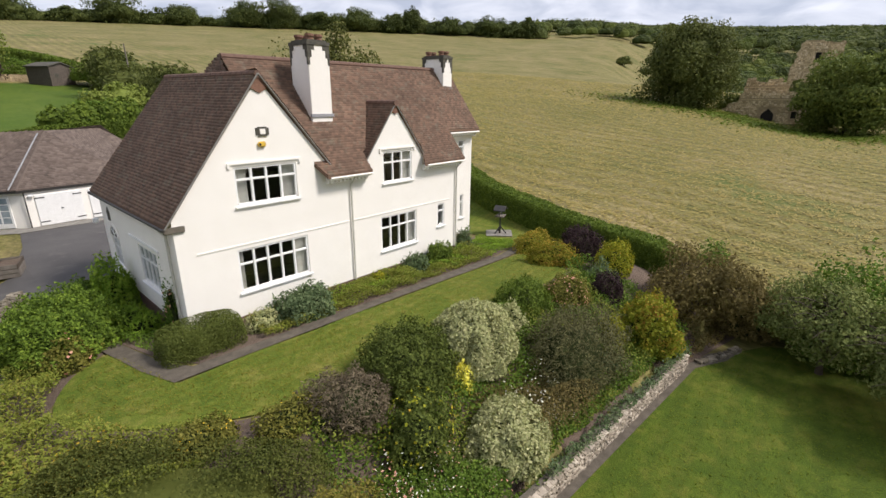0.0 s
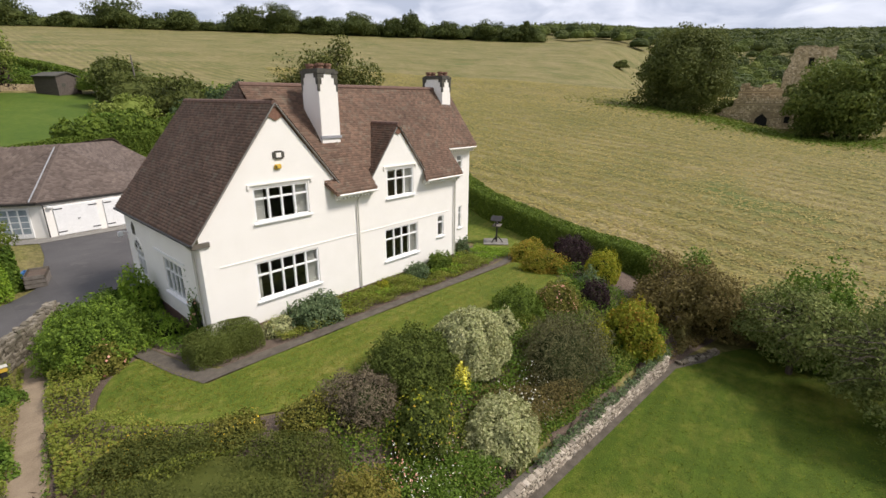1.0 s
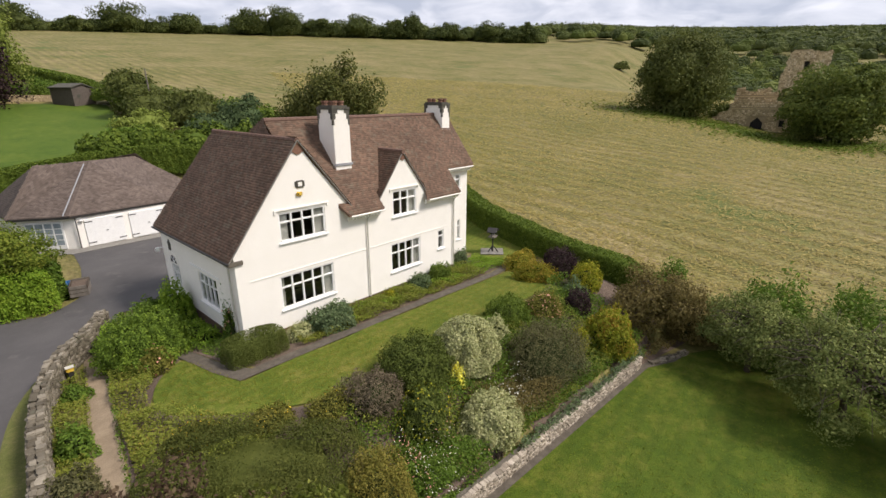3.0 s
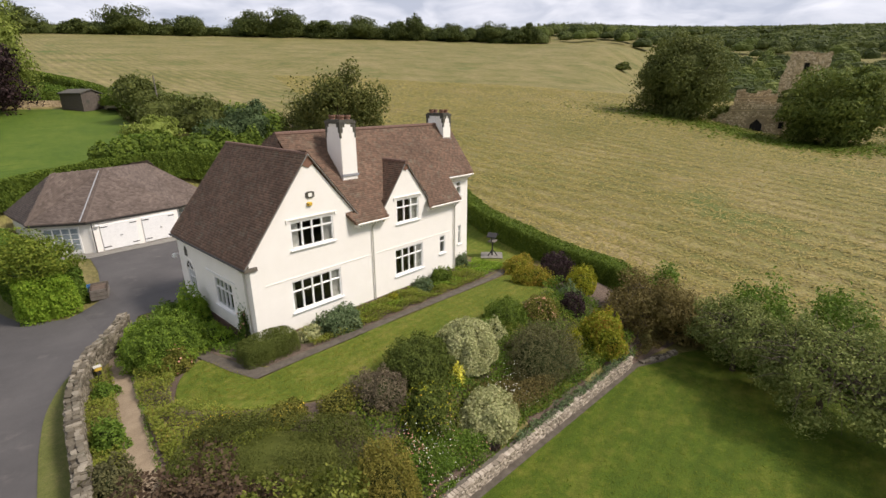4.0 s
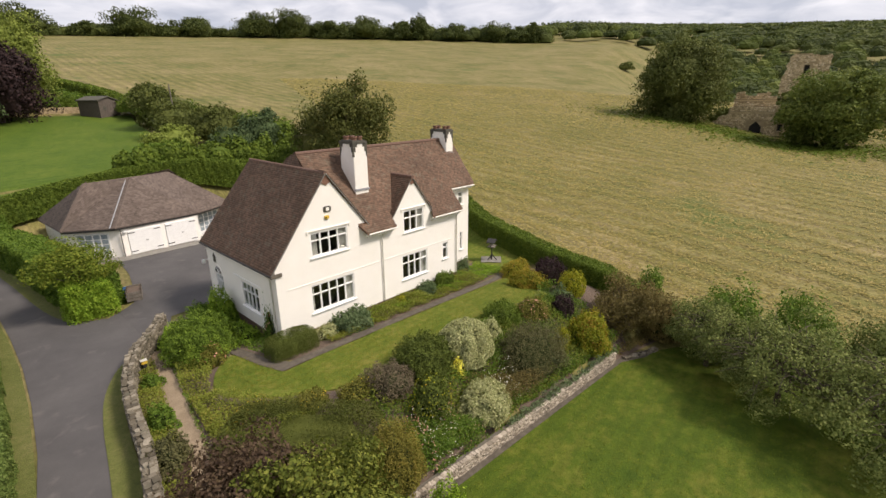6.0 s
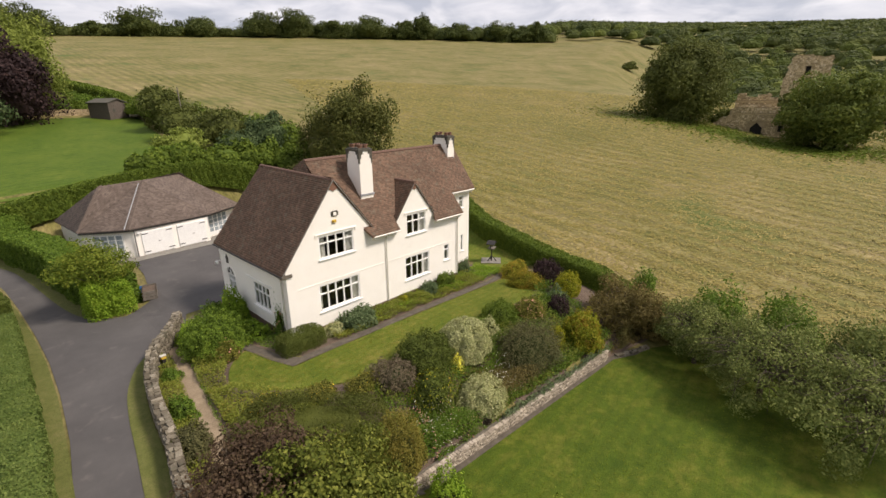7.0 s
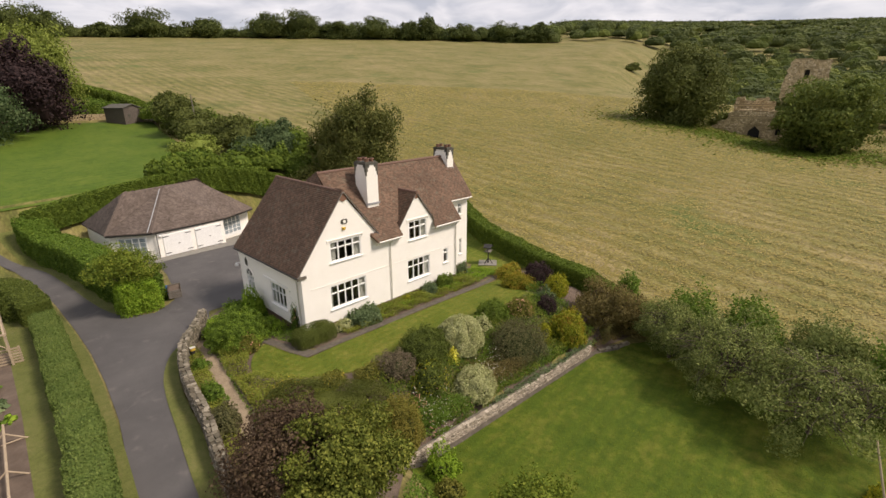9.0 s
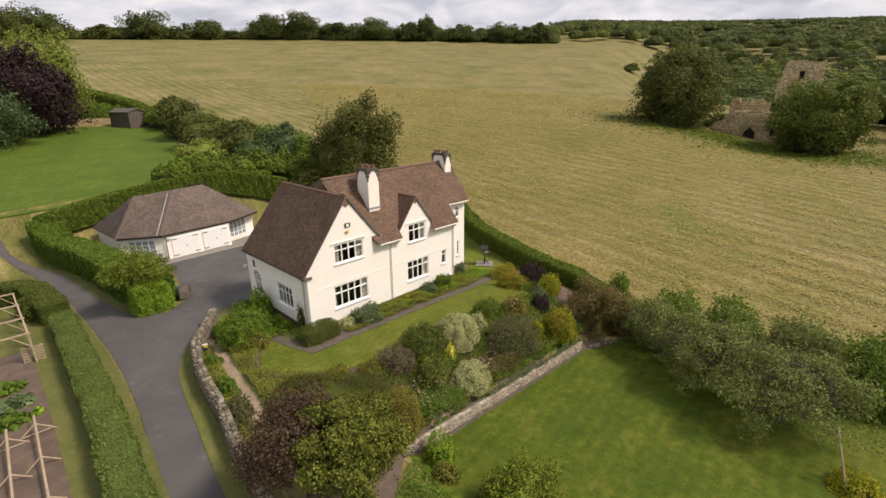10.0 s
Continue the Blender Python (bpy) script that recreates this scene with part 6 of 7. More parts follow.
part("wall", prism([(-4.4, 0), (2.8, 0), (2.8, 8.6), (1.6, 8.8), (1.6, 9.6), (-0.6, 9.4), (-0.8, 8.8), (-2.6, 9.0), (-2.8, 9.9), (-4.0, 9.7), (-4.4, 8.0)], "y", 5.0, 8.0), RUIN, ruin)
part("wall", prism([(5.2, 0), (12, 0), (12, 0.8), (10, 1.6), (8.6, 1.5), (7.5, 2.8), (6.0, 3.6), (5.2, 3.4)], "y", 0.6, 3.0), RUIN, ruin)
part("arch_head", prism([(-1.0, 2.4), (-1.0, 2.0), (0, 3.2), (1.0, 2.0), (1.0, 2.4), (1.35, 2.4), (0, 3.8), (-1.35, 2.4)], "y", -0.15, 0.3), RUIN, ruin, "pointed arch of dressed stone")
# flat panel over the arch, its black standing for the shade within
part("doorway", prism([(-0.98, 0), (0.98, 0), (0.98, 2.1), (0, 3.25), (-0.98, 2.1)], "y", -0.06, -0.02), VOID, ruin, "doorway closed by a panel in painted shade")
part("course", box(-4.6, 4.4, -0.22, 4.1, 4.9, 5.2), RUIN_BLOCK, ruin, "pale stone string course")
part("course", box(-4.5, 2.9, 4.85, 8.1, 7.6, 7.9), RUIN_BLOCK, ruin, "pale stone string course")


def rubble_face(outline, holes, y, course, seed):
    """Uneven courses of squared blocks standing proud of a wall's face."""
    rng, bm = np.random.default_rng(seed), bmesh.new()
    (x0, z0), (x1, z1) = np.min(outline, 0), np.max(outline, 0)
    z = z0
    while z < z1:
        h = course * rng.uniform(0.7, 1.25)
        x = x0 + rng.uniform(-0.5, 0)
        while x < x1:
            w = course * rng.uniform(0.7, 1.7)
            cx, cz_ = x + w / 2, z + h / 2
            if inside_outline(np.array([cx]), np.array([cz_]), outline)[0] and not any(a - 0.1 < cx < b and c < cz_ < d for a, b, c, d in holes) and rng.uniform() > 0.06:
                add_box(bm, x + 0.03, x + w - 0.03, y - rng.uniform(0.04, 0.26), y + 0.1, z + 0.02, z + h - 0.02)
            x += w
        z += h
    return bm


GATE = [(-9.5, 0), (5.2, 0), (5.2, 5.2), (4.3, 5.6), (4.3, 6.6), (1.8, 6.6), (1.8, 6.2), (-0.4, 6.2), (-0.4, 6.9), (-3.2, 6.8), (-3.4, 6.3), (-4.8, 6.2), (-5.0, 4.6), (-6.4, 4.2), (-6.8, 3.4), (-8.2, 2.6), (-9.5, 1.4)]
part("block", rubble_face(GATE, [(-1.45, 1.45, -1, 3.5), (3.4, 4.6, 1.0, 2.8), (-9, 9, 4.8, 5.3)], 0.0, 0.32, 4), RUIN_BLOCK, ruin, "weathered squared stone blocks", None, "stuff")
part("block", rubble_face([(-4.4, 6.5), (2.8, 6.5), (2.8, 8.6), (1.6, 8.8), (1.6, 9.6), (-0.6, 9.4), (-0.8, 8.8), (-2.6, 9.0), (-2.8, 9.9), (-4.0, 9.7), (-4.4, 8.0)], [(-9, 9, 7.5, 8.0)], 5.0, 0.32, 5), RUIN_BLOCK, ruin, "", None, "stuff")
part("block", rubble_face([(5.2, 0), (12, 0), (12, 0.8), (10, 1.6), (8.6, 1.5), (7.5, 2.8), (6.0, 3.6), (5.2, 3.4)], [], 0.6, 0.32, 6), RUIN_BLOCK, ruin, "", None, "stuff")
part("slit", box(3.55, 4.45, 0.3, 0.4, 1.1, 2.7), VOID, ruin, "narrow opening backed by a panel in painted shade")
tower = thing("ruined_tower", "tall roofless ruined stone tower among trees", "ruin", (175, -0.2, 8.6), -82)
tower.scale = (0.84, 0.9, 0.93)
part("wall", carve(prism([(-6.4, 0), (7.4, 0), (7.4, 17.2), (6.6, 17.5), (6.0, 17.0), (2.5, 17.4), (1.0, 17.9), (-3.4, 18.0), (-3.8, 17.4), (-4.5, 17.2), (-4.4, 15.4), (-5.1, 15.0), (-4.9, 13.2), (-5.3, 12.8), (-5.2, 11.4), (-5.8, 10.8), (-6.0, 8.0)], "y", 0, 2.0), [(0.2, 1.7, -1, 3, 11.8, 14.4)]), RUIN, tower, "tall broken buff rubble wall")
part("wall", carve(prism([(2.0, 0), (11, 0), (11, 15), (8, 17.0), (5.5, 16.4), (2.0, 17.3)], "x", 5.4, 7.4), [(4.6, 8, 4, 5.6, 11, 14)]), RUIN, tower)
part("wall", prism([(-6, 0), (7, 0), (7, 15.6), (-2, 16.4), (-6, 11)], "y", 11, 13), RUIN, tower)
part("block", rubble_face([(-6.3, 0), (7.4, 0), (7.4, 17.2), (6.6, 17.5), (6.0, 17.0), (2.5, 17.4), (1.0, 17.9), (-3.4, 18.0), (-3.8, 17.4), (-4.5, 17.2), (-4.4, 15.4), (-5.1, 15.0), (-4.9, 13.2), (-5.3, 12.8), (-5.2, 11.4), (-5.8, 10.8), (-6.0, 8.0)], [(0.0, 1.9, 11.6, 14.6)], 0.0, 0.46, 7), RUIN_BLOCK, tower, "weathered squared stone blocks", None, "stuff")
part("window_void", box(0.1, 1.8, 0.5, 0.6, 11.7, 14.5), VOID, tower, "window opening backed by a panel in painted shade")

# ---- shed, low wall, pole ----
shed = thing("shed", "weathered grey wooden shed at the lawn's end", "shed", (14.4, 90.6, gz(14.4, 90.6) - 0.1), 30)
shed.scale = (0.8, 0.8, 0.86)
part("wall", prism([(-2.7, 0), (2.7, 0), (2.7, 3.8), (0, 4.5), (-2.7, 3.8)], "y", 0, 6), SHED_WOOD, shed, "vertical grey boards")
for k in range(14):
    if abs(-2.51 + 0.386 * k - 0.3) > 0.75:
        part("board", box(-2.7 + 0.386 * k + 0.015, -2.7 + 0.386 * k + 0.37, -0.06, 0.0, 0.1, 3.75), SHED_WOOD, shed)
part("roof", prism([(-3.0, 3.62), (0, 4.55), (3.0, 3.62), (3.0, 3.82), (0, 4.75), (-3.0, 3.82)], "y", -0.3, 6.3), SOOT, shed, "dark felt roof")
part("door", box(-0.4, 1.0, -0.1, -0.02, 0.1, 3.1), SHED_WOOD, shed)
part("window", box(-1.7, -0.8, -0.08, -0.065, 1.7, 2.5), SOOT, shed, "small dark window")
lw = thing("low_wall", "low pale stone wall behind the lawn", "wall", (4.6, 98.8, gz(8, 97.5)), -12)
part("wall", box(0, 9.5, 0, 0.7, -1.5, 1.3, 0.1), RUIN, lw)
for bx, by, br, bh, bm_, bl in ((6.4, 101.5, 2.6, 3.0, F_GREEN, "green shrub beyond the low wall"), (10.6, 101.0, 2.2, 2.4, F_HEDGE, "dark green shrub beyond the low wall"), (13.4, 103.5, 2.4, 3.0, F_GREEN, "green shrub beside the field hedge"), (11.5, 109.0, 3.2, 3.0, F_GREEN, "broad green shrub in the far garden")):
    bush("garden_shrub", bl, bx, by, br, br * 0.85, bh, bm_, 0.3, 60, 0.18, spiky=0.1)
pole = thing("pole", "thin weathered wooden pole in the hedgerow", "pole", (18.0, 66, gz(18, 66)))
part("post", tube([(0, 0, 0), (-0.15, 0, 8.2)], 0.12, 0.09, 7), WOOD, pole)

rg_ = np.random.default_rng(9)
hedgerow_spots = []
for k in range(46):
    f = k / 45
    hx0, hy0 = 26 - 7.5 * f ** 0.7 + rg_.normal(0, 0.8), 45 + 48 * f
    hedgerow_spots.append((hx0, hy0, gz(hx0, hy0) - 0.3, rg_.uniform(2.0, 3.2), rg_.uniform(3.2, 5.2)))
for k in range(16):
    hx0, hy0 = 5 + k * 1.0 + rg_.normal(0, 0.5), 44.0 + rg_.normal(0, 0.8)
    hedgerow_spots.append((hx0, hy0, gz(hx0, hy0) - 0.3, rg_.uniform(1.2, 2.2), rg_.uniform(2.0, 3.6)))
for k in range(14):
    hx0, hy0 = 15 + k * 1.1 + rg_.normal(0, 0.5), 41.5 + rg_.normal(0, 0.9)
    hedgerow_spots.append((hx0, hy0, gz(hx0, hy0) - 0.3, rg_.uniform(1.4, 2.2), rg_.uniform(2.4, 4.0)))


# ---- woods and skyline ----
def clump_wood(name, label, spots, mat, per, seed, leaf_of):
    """Far trees that nobody could count, as clumps of leaves: x, y, z of the foot, radius and height."""
    rng = np.random.default_rng(seed)
    out = []
    for x, y, z, r, h in spots:
        n = per
        d = directions(rng, n, -0.3)
        w = wobble(d, rng, 0.16, 2.4)
        p = d * (w * (1 - 0.3 * rng.uniform(0, 1, n) ** 2))[:, None] * np.array([r, r, h * 0.55]) + np.array([x, y, z + h * 0.48])
        out.append(leaf_quads(rng, p, d, leaf_of(r), 0.75, 0.5))
    ob = tagged(new(name, quads_mesh(name, np.concatenate(out), mat)), label, "trees", "", "stuff")
    # the shaded inside of every crown
    dome = [(0, 0, 1)] + [(math.cos(a + t) * math.cos(e), math.sin(a + t) * math.cos(e), math.sin(e)) for t, e in ((0, 0.9), (0.4, 0.35), (0, -0.3)) for a in (k * math.pi / 4 for k in range(8))]
    fan = [(0, 1 + k, 1 + (k + 1) % 8) for k in range(8)] + [(1 + r * 8 + k, 9 + r * 8 + k, 9 + r * 8 + (k + 1) % 8, 1 + r * 8 + (k + 1) % 8) for r in range(2) for k in range(8)]
    verts, faces = [], []
    for x, y, z, r, h in spots:
        base = len(verts)
        verts += [(x + a * r * 0.84, y + b * r * 0.84, z + h * 0.48 + c * h * 0.45) for a, b, c in dome]
        faces += [tuple(base + i for i in f) for f in fan]
    part("inner_mass", mesh_of("inner_mass", verts, faces, mat), None, ob, "", None, "stuff")
    return ob


def from_eye(az_deg, r):
    a = radians(az_deg)
    return -11 + r * math.cos(a), -22 + r * math.sin(a)


rw = np.random.default_rng(5)
skyline = ((84.8, 26, 22), (82.3, 20, 20), (77.6, 12, 10), (74.3, 20, 19), (71.2, 11, 10), (68.8, 15, 16), (66.2, 8, 6), (62.8, 20, 20), (59.6, 18, 20), (55.8, 15, 14), (51.5, 24, 18), (47.3, 14, 15), (45.2, 10, 19), (41.4, 14, 13), (36.6, 18, 15), (34.2, 13, 12), (32.3, 8, 17))
for k, (az, w, h) in enumerate(skyline):
    x, y = from_eye(az, 560)
    limb_tree("skyline_tree", "rounded dark green tree on the hilltop", x, y, h * 0.22, (w * 1.3, w * 1.1, h * 0.80), F_WOOD, 1.6, 6500, 200 + k, 0.5, 30, low=-0.95, wide=0.27, group="trees along the hilltop", lumps=0.2, base=gz(x, y) - 0.16 * h, skirt=0.3, solid=0.52)
spots = []
for az in np.arange(31, 64, 0.38):
    x, y = from_eye(az + rw.uniform(-0.2, 0.2), 566 + rw.uniform(-6, 8))
    spots.append((x, y, gz(x, y) - 5, rw.uniform(8, 12), rw.uniform(15, 22)))
for az in np.arange(64, 90, 0.45):
    x, y = from_eye(az + rw.uniform(-0.3, 0.3), 564 + rw.uniform(-6, 8))
    spots.append((x, y, gz(x, y) - 4, rw.uniform(6, 11), rw.uniform(9, 16)))
clump_wood("hilltop_hedge", "overgrown dark hedge along the hilltop", spots, F_WOOD, 280, 6, lambda r: 1.4)
spots = []
while len(spots) < 860:
    az, r = rw.uniform(-30, 34), 215 * math.exp(rw.uniform(0, 1) * 1.35)
    if az > 17 and r < 600 or az > 3 and r < 290:
        continue
    x, y = from_eye(az, r)
    spots.append((x, y, gz(x, y) - 1, rw.uniform(7.5, 13), rw.uniform(10, 18)))
clump_wood("woodland", "dense dark woodland filling the valley", spots[::2] + spots[1::4], F_WOOD, 230, 7, lambda r: 1.3)
clump_wood("woodland", "lighter green trees of the valley woodland", spots[3::4], F_WOODL, 230, 17, lambda r: 1.3)
spots = []
while len(spots) < 1000:
    az, r = rw.uniform(-30, 36), 800 * math.exp(rw.uniform(0, 1) * 1.5)
    x, y = from_eye(az, r)
    if math.sin(x * 0.006 + 2) * math.sin(y * 0.009 + x * 0.002) > 0.45 and 1300 < r < 2600:
        continue
    spots.append((x, y, gz(x, y) - 2, rw.uniform(16, 34), rw.uniform(12, 17)))
clump_wood("far_woods", "distant dark woods up to the horizon", spots, F_WOOD, 64, 8, lambda r: 4.8)
spots = []
for x, y, r, h in ((330, 118, 5, 7), (355, 112, 4, 5), (210, -12, 10, 15), (160, -34, 9, 12), (185, -26, 9, 14), (172, -48, 10, 14), (163, 0, 5, 9), (162, -7, 6, 12)):
    spots.append((x, y, gz(x, y) - 1, r, h))
clump_wood("ruin_trees", "leafy trees round the ruin", spots, F_OAK, 700, 9, lambda r: 1.3)


# ---- loose hay over the nearer field ----
F_HAY = foliage("hay_straws", [(0.0, (0.074, 0.086, 0.028)), (0.4, (0.130, 0.128, 0.052)), (0.75, (0.184, 0.167, 0.080)), (1.0, (0.262, 0.240, 0.135))], patch=0.3, patch_scale=0.06)
rh = np.random.default_rng(77)
n_hay = 170000
rr, aa = 32 + 170 * rh.uniform(0, 1, n_hay) ** 1.6, np.radians(rh.uniform(-28, 70, n_hay))
hx, hy = -11 + rr * np.cos(aa), -22 + rr * np.sin(aa)
keep = (hx - 0.40 * np.maximum(hy, -4) > 24.2) & (hy < 220)
hx, hy, rr = hx[keep], hy[keep], rr[keep]
# windrows: the straws lie in loose bands
hx = hx + 0.28 * np.sin(hx * 1.848 + 1.5 * np.sin(hy * 0.09))
n_hay = len(hx)
ln, wd = (0.16 + 0.0042 * rr) * rh.uniform(0.6, 1.5, n_hay), (0.030 + 0.0011 * rr) * rh.uniform(0.7, 1.4, n_hay)
ta = radians(-32) + rh.normal(0, 0.55, n_hay)
tx, ty = np.cos(ta), np.sin(ta)
z0 = ground_height(hx, hy)
up = 0.03 + np.abs(rh.normal(0, 0.05, n_hay)) * (1 + rr * 0.01)
rise = rh.normal(0, 0.12, n_hay)
quad = []
for su, sv in ((-1, 0), (0.1, 1), (1, 0), (0.1, -1)):
    px, py = hx + tx * ln * 0.5 * su - ty * wd * 0.5 * sv, hy + ty * ln * 0.5 * su + tx * wd * 0.5 * sv
    quad.append(np.stack([px, py, z0 + up + 0.05 * (px - hx) + 0.15 * (py - hy) + rise * ln * 0.5 * su + 0.15 * wd * sv], 1))
tagged(new("hay", quads_mesh("hay", np.stack(quad, 1), F_HAY)), "loose dry straw over the mown field", "grass", "", "stuff")

# ---- short grass over the lawns ----
def turf(name, label, outline, mat, per, size, seed):
    rng = np.random.default_rng(seed)
    lo, hi = np.min(outline, 0), np.max(outline, 0)
    n = int((hi[0] - lo[0]) * (hi[1] - lo[1]) * per)
    x, y = rng.uniform(lo[0], hi[0], n), rng.uniform(lo[1], hi[1], n)
    k = inside_outline(x, y, outline)
    x, y = x[k], y[k]
    p = np.stack([x, y, ground_height(x, y) + 0.06 + rng.uniform(0, 0.03, len(x))], 1)
    q = leaf_quads(rng, p, np.tile((0, 0, 1.0), (len(x), 1)), size, 0.3, 0.4)
    return tagged(new(name, quads_mesh(name, q, mat)), label, "grass", "", "stuff")


G_LAWN = foliage("lawn_blades", [(0.0, (0.060, 0.074, 0.010)), (0.5, (0.082, 0.092, 0.015)), (1.0, (0.120, 0.112, 0.030))], patch=0.3, patch_scale=0.6)
G_LOW = foliage("lower_lawn_blades", [(0.0, (0.040, 0.066, 0.005)), (0.5, (0.056, 0.084, 0.008)), (1.0, (0.090, 0.104, 0.015))], patch=0.3, patch_scale=0.5)
turf("lawn_blades", "short blades of the upper lawn", [(-2.0, 1.0), (-3.7, -0.6), (-3.7, -1.9), (-0.8, -5.2), (1.3, -6.2), (7, -5.7), (15.0, -6.2), (16.0, -4.6), (15.8, -2.95), (7.5, -2.65), (-1.3, -2.45)], G_LAWN, 220, 0.07, 91)
turf("lower_lawn_blades", "short blades of the lower lawn", [(-1.0, -11.75), (15.0, -13.05), (17.9, -14.7), (18, -28), (-3, -28), (-2.4, -16)], G_LOW, 45, 0.085, 92)
clump_wood("hedgerow", "overgrown green hedgerow between lawn and field", hedgerow_spots, F_HEDGE, 700, 10, lambda r: 0.42)

# ---- green rough grass round the oaks and the ruin ----
F_ROUGH = foliage("rough_grass_blades", [(0.0, (0.046, 0.078, 0.012)), (1.0, (0.072, 0.112, 0.022))], patch=0.2)
rgn = np.random.default_rng(55)
sx, sy = [], []
for cx, cy, ax, ay, n in ((130, 25, 8, 11, 2800), (127, 2, 5, 8, 2600), (125, -14, 7, 9, 3200), (118, 6, 8, 14, 700)):
    sx.append(rgn.normal(cx, ax, n)), sy.append(rgn.normal(cy, ay, n))
sx, sy = np.concatenate(sx), np.concatenate(sy)
sp = np.stack([sx, sy, ground_height(sx, sy) + 0.22 + rgn.uniform(0, 0.2, len(sx))], 1)
tagged(new("rough_grass", quads_mesh("rough_grass", leaf_quads(rgn, sp, np.tile((0, 0, 1.0), (len(sx), 1)), 0.9, 0.4, 0.25), F_ROUGH)), "green rough grass round the oaks and ruin", "grass", "", "stuff")


# ---- small things ----
table = thing("bird_table", "dark wooden bird table on a paved patch", "bird table", (18.8, 0.35, gz(18.8, 0.35) + 0.1), 20)
part("post", tube([(0, 0, 0), (0, 0, 1.15)], 0.06, 0.05, 8), DARK, table)
for a in (0.5, 2.6, 4.7):
    part("brace", tube([(0.42 * math.cos(a), 0.42 * math.sin(a), 0.03), (0, 0, 0.5)], 0.04, 0.03, 6), DARK, table)
part("tray", box(-0.38, 0.38, -0.28, 0.28, 1.12, 1.18, 0.01), WOOD, table)
for x in (-0.3, 0.3):
    part("roof_post", box(x - 0.025, x + 0.025, -0.025, 0.025, 1.18, 1.55), DARK, table)
part("table_roof", prism([(-0.42, 1.5), (0, 1.75), (0.42, 1.5), (0.42, 1.55), (0, 1.8), (-0.42, 1.55)], "y", -0.36, 0.36), DARK, table)
part("feeder", tube([(0.62, 0.1, 0.95), (0.62, 0.1, 1.3)], 0.06, 0.06, 8), GREY_PAINT, table)
part("feeder_arm", tube([(0.0, 0.0, 1.12), (0.62, 0.1, 1.32)], 0.015, 0.015, 5), DARK, table)

lantern = thing("yellow_box", "small yellow box on a dark post", "lamp", (-5.6, 3.5, gz(-5.6, 3.5)))
part("post", box(-0.09, 0.09, -0.09, 0.09, 0, 0.5, 0.02), DARK, lantern)
part("box", box(-0.13, 0.13, -0.11, 0.11, 0.5, 0.68, 0.03), YELLOW, lantern)
part("lid", box(-0.15, 0.15, -0.13, 0.13, 0.68, 0.71, 0.01), GREY_PAINT, lantern)

trough = thing("planter", "brown wooden trough beside the hedge", "planter", (-3.1, 15.0, gz(-3.1, 15)), 75)
for z in (0.05, 0.28, 0.51):
    for y in (-0.45, 0.42):
        part("plank", box(-0.8, 0.8, y, y + 0.04, z, z + 0.2, 0.006), BARK if z > 0.4 else WOOD, trough)
    for x in (-0.8, 0.76):
        part("plank", box(x, x + 0.04, -0.41, 0.42, z, z + 0.2, 0.006), WOOD, trough)
part("soil", box(-0.75, 0.75, -0.4, 0.4, 0.1, 0.6), SOIL, trough)
crate = thing("recycling_box", "blue plastic box by the trough", "box", (-3.4, 16.1, gz(-3.4, 16.1)), 70)
bx = bmesh.new()
add_box(bx, -0.3, 0.3, -0.22, -0.19, 0, 0.62), add_box(bx, -0.3, 0.3, 0.19, 0.22, 0, 0.62)
add_box(bx, -0.3, -0.27, -0.19, 0.19, 0, 0.62), add_box(bx, 0.27, 0.3, -0.19, 0.19, 0, 0.62), add_box(bx, -0.27, 0.27, -0.19, 0.19, 0, 0.03)
part("body", bx, BLUE, crate)
part("rim", box(-0.33, 0.33, -0.25, -0.19, 0.58, 0.64, 0.01), BLUE, crate)


def trestle_row(x0, y0, x1, y1, label):
    """A long rail on crossed feet over a vegetable row."""
    g = gz(x0, y0)
    ob = thing("bean_frame", label, "frame", (x0, y0, g), 0, "frames on the vegetable plot")
    dx, dy = x1 - x0, y1 - y0
    n = math.hypot(dx, dy)
    ux, uy = dx / n, dy / n
    part("rail", tube([(0, 0, 0.62), (dx, dy, 0.62)], 0.055, 0.045, 7), POLE, ob)
    for s in np.arange(0.9, n, 3.0):
        cx, cy = ux * s, uy * s
        for sg in (-1, 1):
            part("leg", tube([(cx - uy * 0.75 * sg, cy + ux * 0.75 * sg, 0.02), (cx, cy, 0.66)], 0.04, 0.04, 6), POLE, ob)
        part("tie", tube([(cx - uy * 0.62, cy + ux * 0.62, 0.14), (cx + uy * 0.62, cy - ux * 0.62, 0.14)], 0.035, 0.035, 6), POLE, ob)
    return ob


trestle_row(-15.1, 2.2, -15.5, -9.5, "pale wooden rail on crossed legs over bare soil")
trestle_row(-14.05, 2.6, -14.5, -9.5, "long pale wooden rail on crossed legs")
trestle_row(-16.6, 0.2, -17.0, -9.5, "pale wooden rail on crossed legs")

cage = thing("fruit_cage", "open frame of pale weathered timber", "frame", (-17.8, 11.0, gz(-15, 13)), 0)
for x in (0.0, 2.3, 4.6):
    for y in (0.0, 3.0, 6.0, 9.0):
        part("post", box(x - 0.05, x + 0.05, y - 0.05, y + 0.05, -0.1, 2.0), POLE, cage)
    part("beam", box(x - 0.045, x + 0.045, -0.1, 9.1, 2.0, 2.09), POLE, cage)
for y in (0.0, 3.0, 6.0, 9.0):
    part("rail", box(-0.1, 4.7, y - 0.045, y + 0.045, 2.09, 2.18), POLE, cage)
    part("brace", tube([(4.6, y, 1.2), (3.8, y, 2.05)], 0.035, 0.035, 5), POLE, cage)
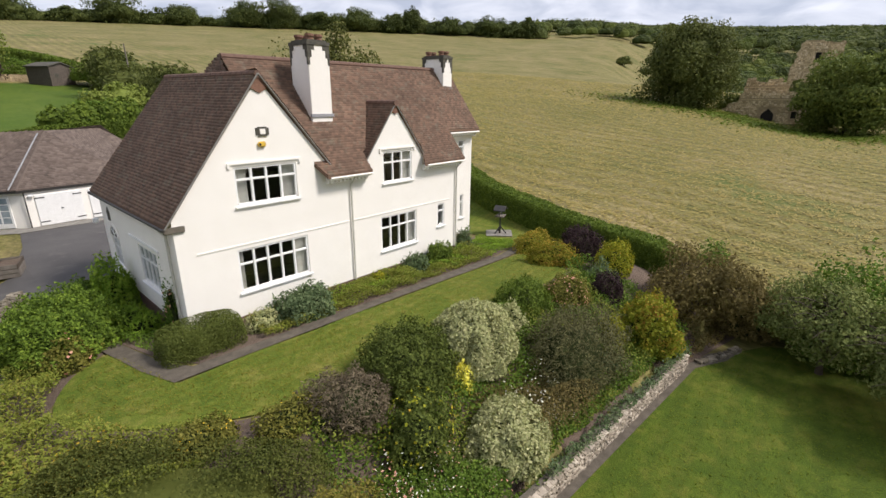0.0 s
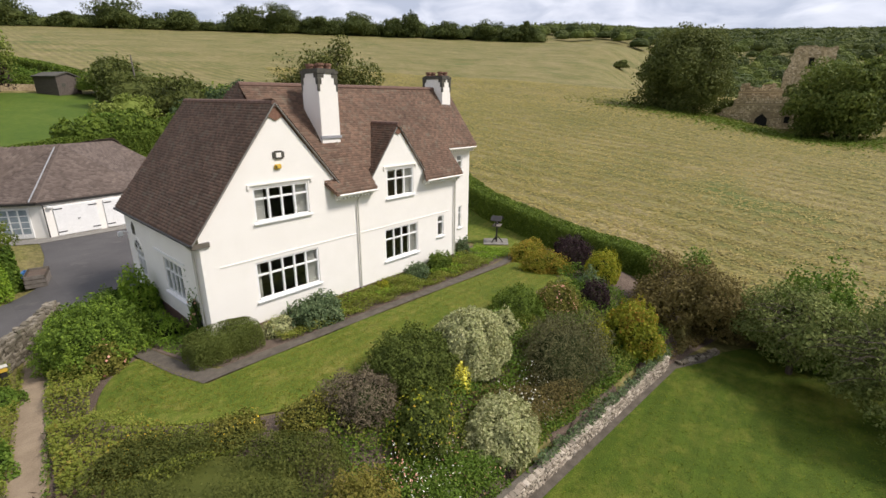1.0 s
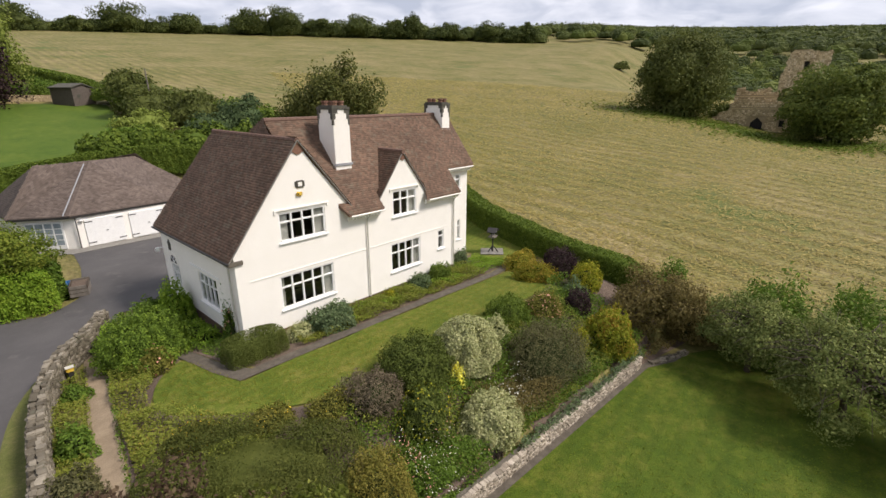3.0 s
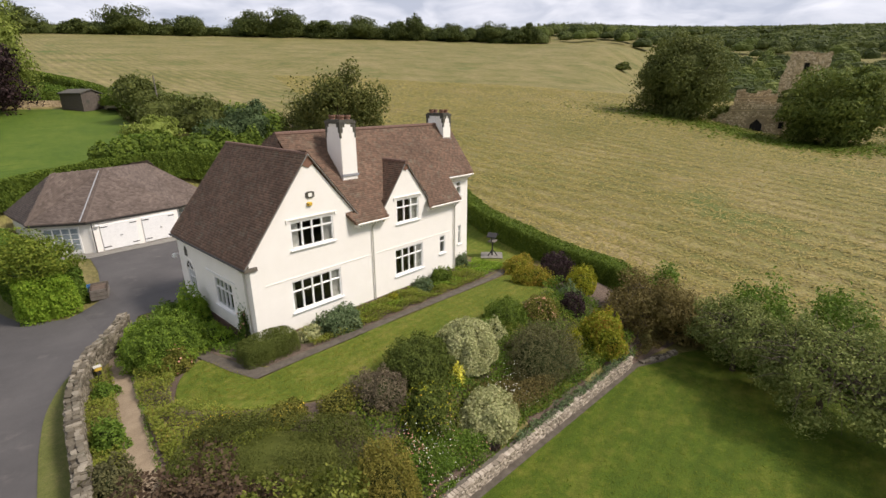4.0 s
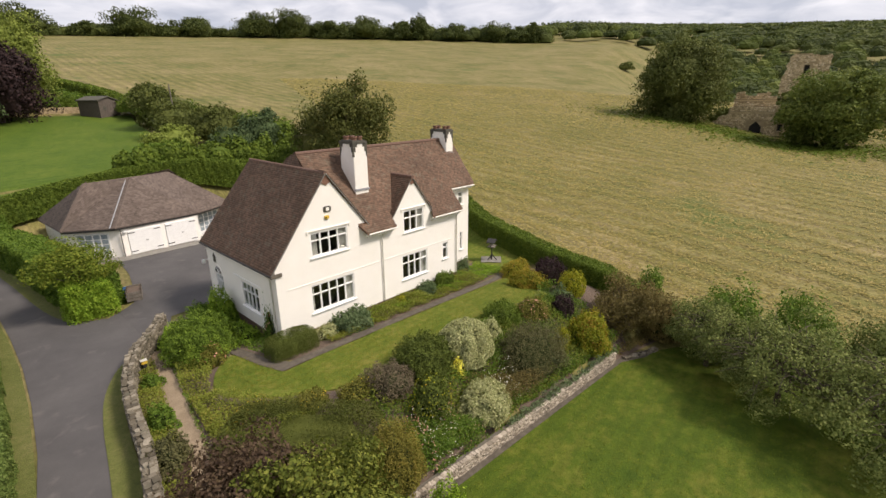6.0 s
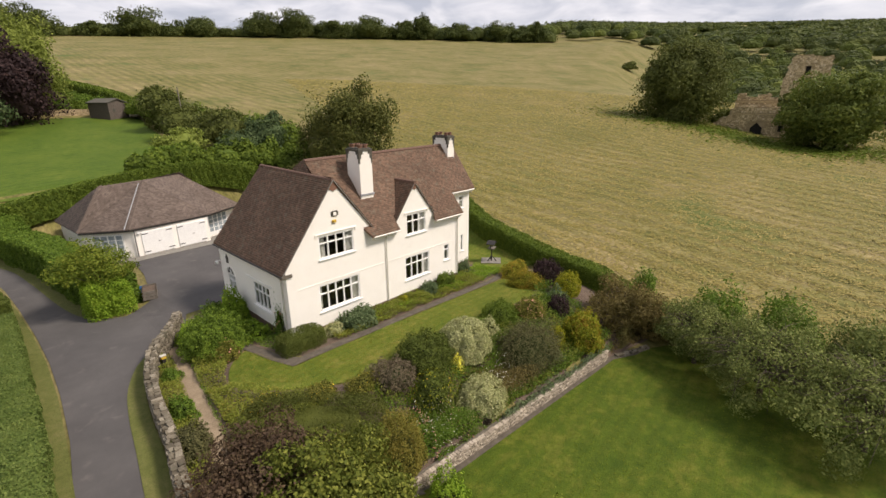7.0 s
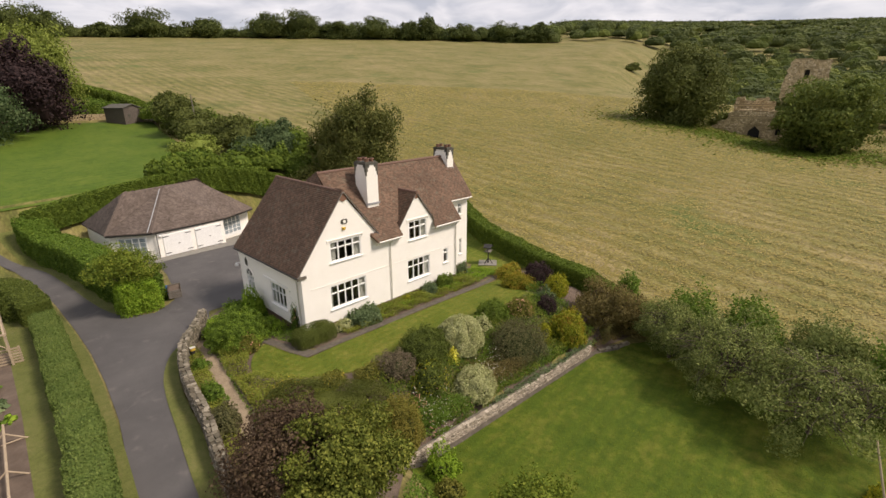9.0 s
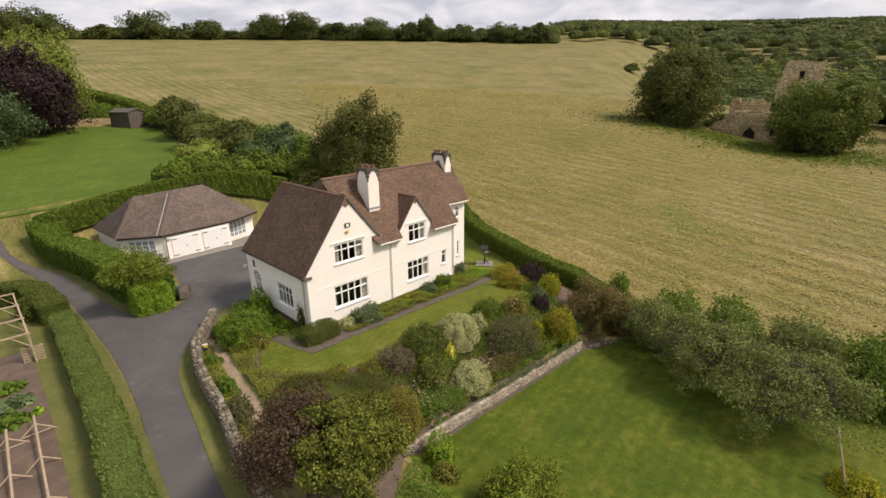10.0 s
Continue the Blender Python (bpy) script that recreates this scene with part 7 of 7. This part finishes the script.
for z in (0.5, 1.0, 1.5):
    part("rail", box(4.57, 4.63, 0.05, 8.95, z, z + 0.06), WOOD, cage)
pallet = thing("pallet", "pale slatted pallet leaning on the frame", "pallet", (-13.25, 11.2, gz(-13.25, 11.2)), -8)
for k in range(6):
    part("slat", box(-0.55, 0.55, 0.0 + 0.02 * k, 0.025 + 0.02 * k, 0.06 + 0.17 * k, 0.17 + 0.17 * k), POLE, pallet)
for x in (-0.5, 0.0, 0.42):
    part("bearer", box(x, x + 0.08, 0.12, 0.2, 0, 1.05), POLE, pallet)

for k, (x, y, rx, ry, h, m, l) in enumerate(((-15.0, 7.9, 1.0, 0.7, 0.55, F_GREEN, "clump of large green rhubarb leaves"), (-14.8, 5.6, 1.1, 0.75, 0.6, F_BLUE, "clump of broad green cabbage leaves"), (-14.9, 3.7, 0.9, 0.7, 0.5, F_GREEN, "clump of dark green leaves"), (-16.2, 6.5, 1.0, 0.8, 0.5, F_GREEN, "clump of broad green leaves"), (-16.5, 9.0, 1.0, 0.8, 0.5, F_BLUE, "clump of blue-green cabbage leaves"), (-13.8, 3.9, 0.22, 0.22, 0.3, F_BRIGHT, "small bright green seedling clump"))):
    bush("vegetable_clump", l, x, y, rx, ry, h, m, 0.30, 90, 0.3, group="vegetables on the plot", spiky=0.06, aspect=0.7)
bush("plot_shrub", "dark clipped shrub beside the fruit cage", -12.3, 20.5, 1.0, 1.6, 1.9, F_DARK, 0.11, 500, 0.1)
hedge("plot_hedge", "dark hedge behind the vegetable plot", [(-11.3, 17.5), (-11.6, 21), (-12.6, 24.5), (-17, 26), (-24, 27)], 1.8, [1.7, 1.9], F_DARK, 300, 0.12)
fence = thing("leaning_pole", "pale pole leaning beside the lower lawn", "pole", (9.9, -27.2, -1.95))
part("post", tube([(0, 0, 0), (1.2, 0.9, 2.6)], 0.05, 0.04, 7), POLE, fence)
bush("yellow_shrub", "yellow-green clipped shrub at the lawn's edge", 10.5, -27.4, 1.1, 1.1, 1.0, F_ACER, 0.10, 600, 0.1, base=-2.1)
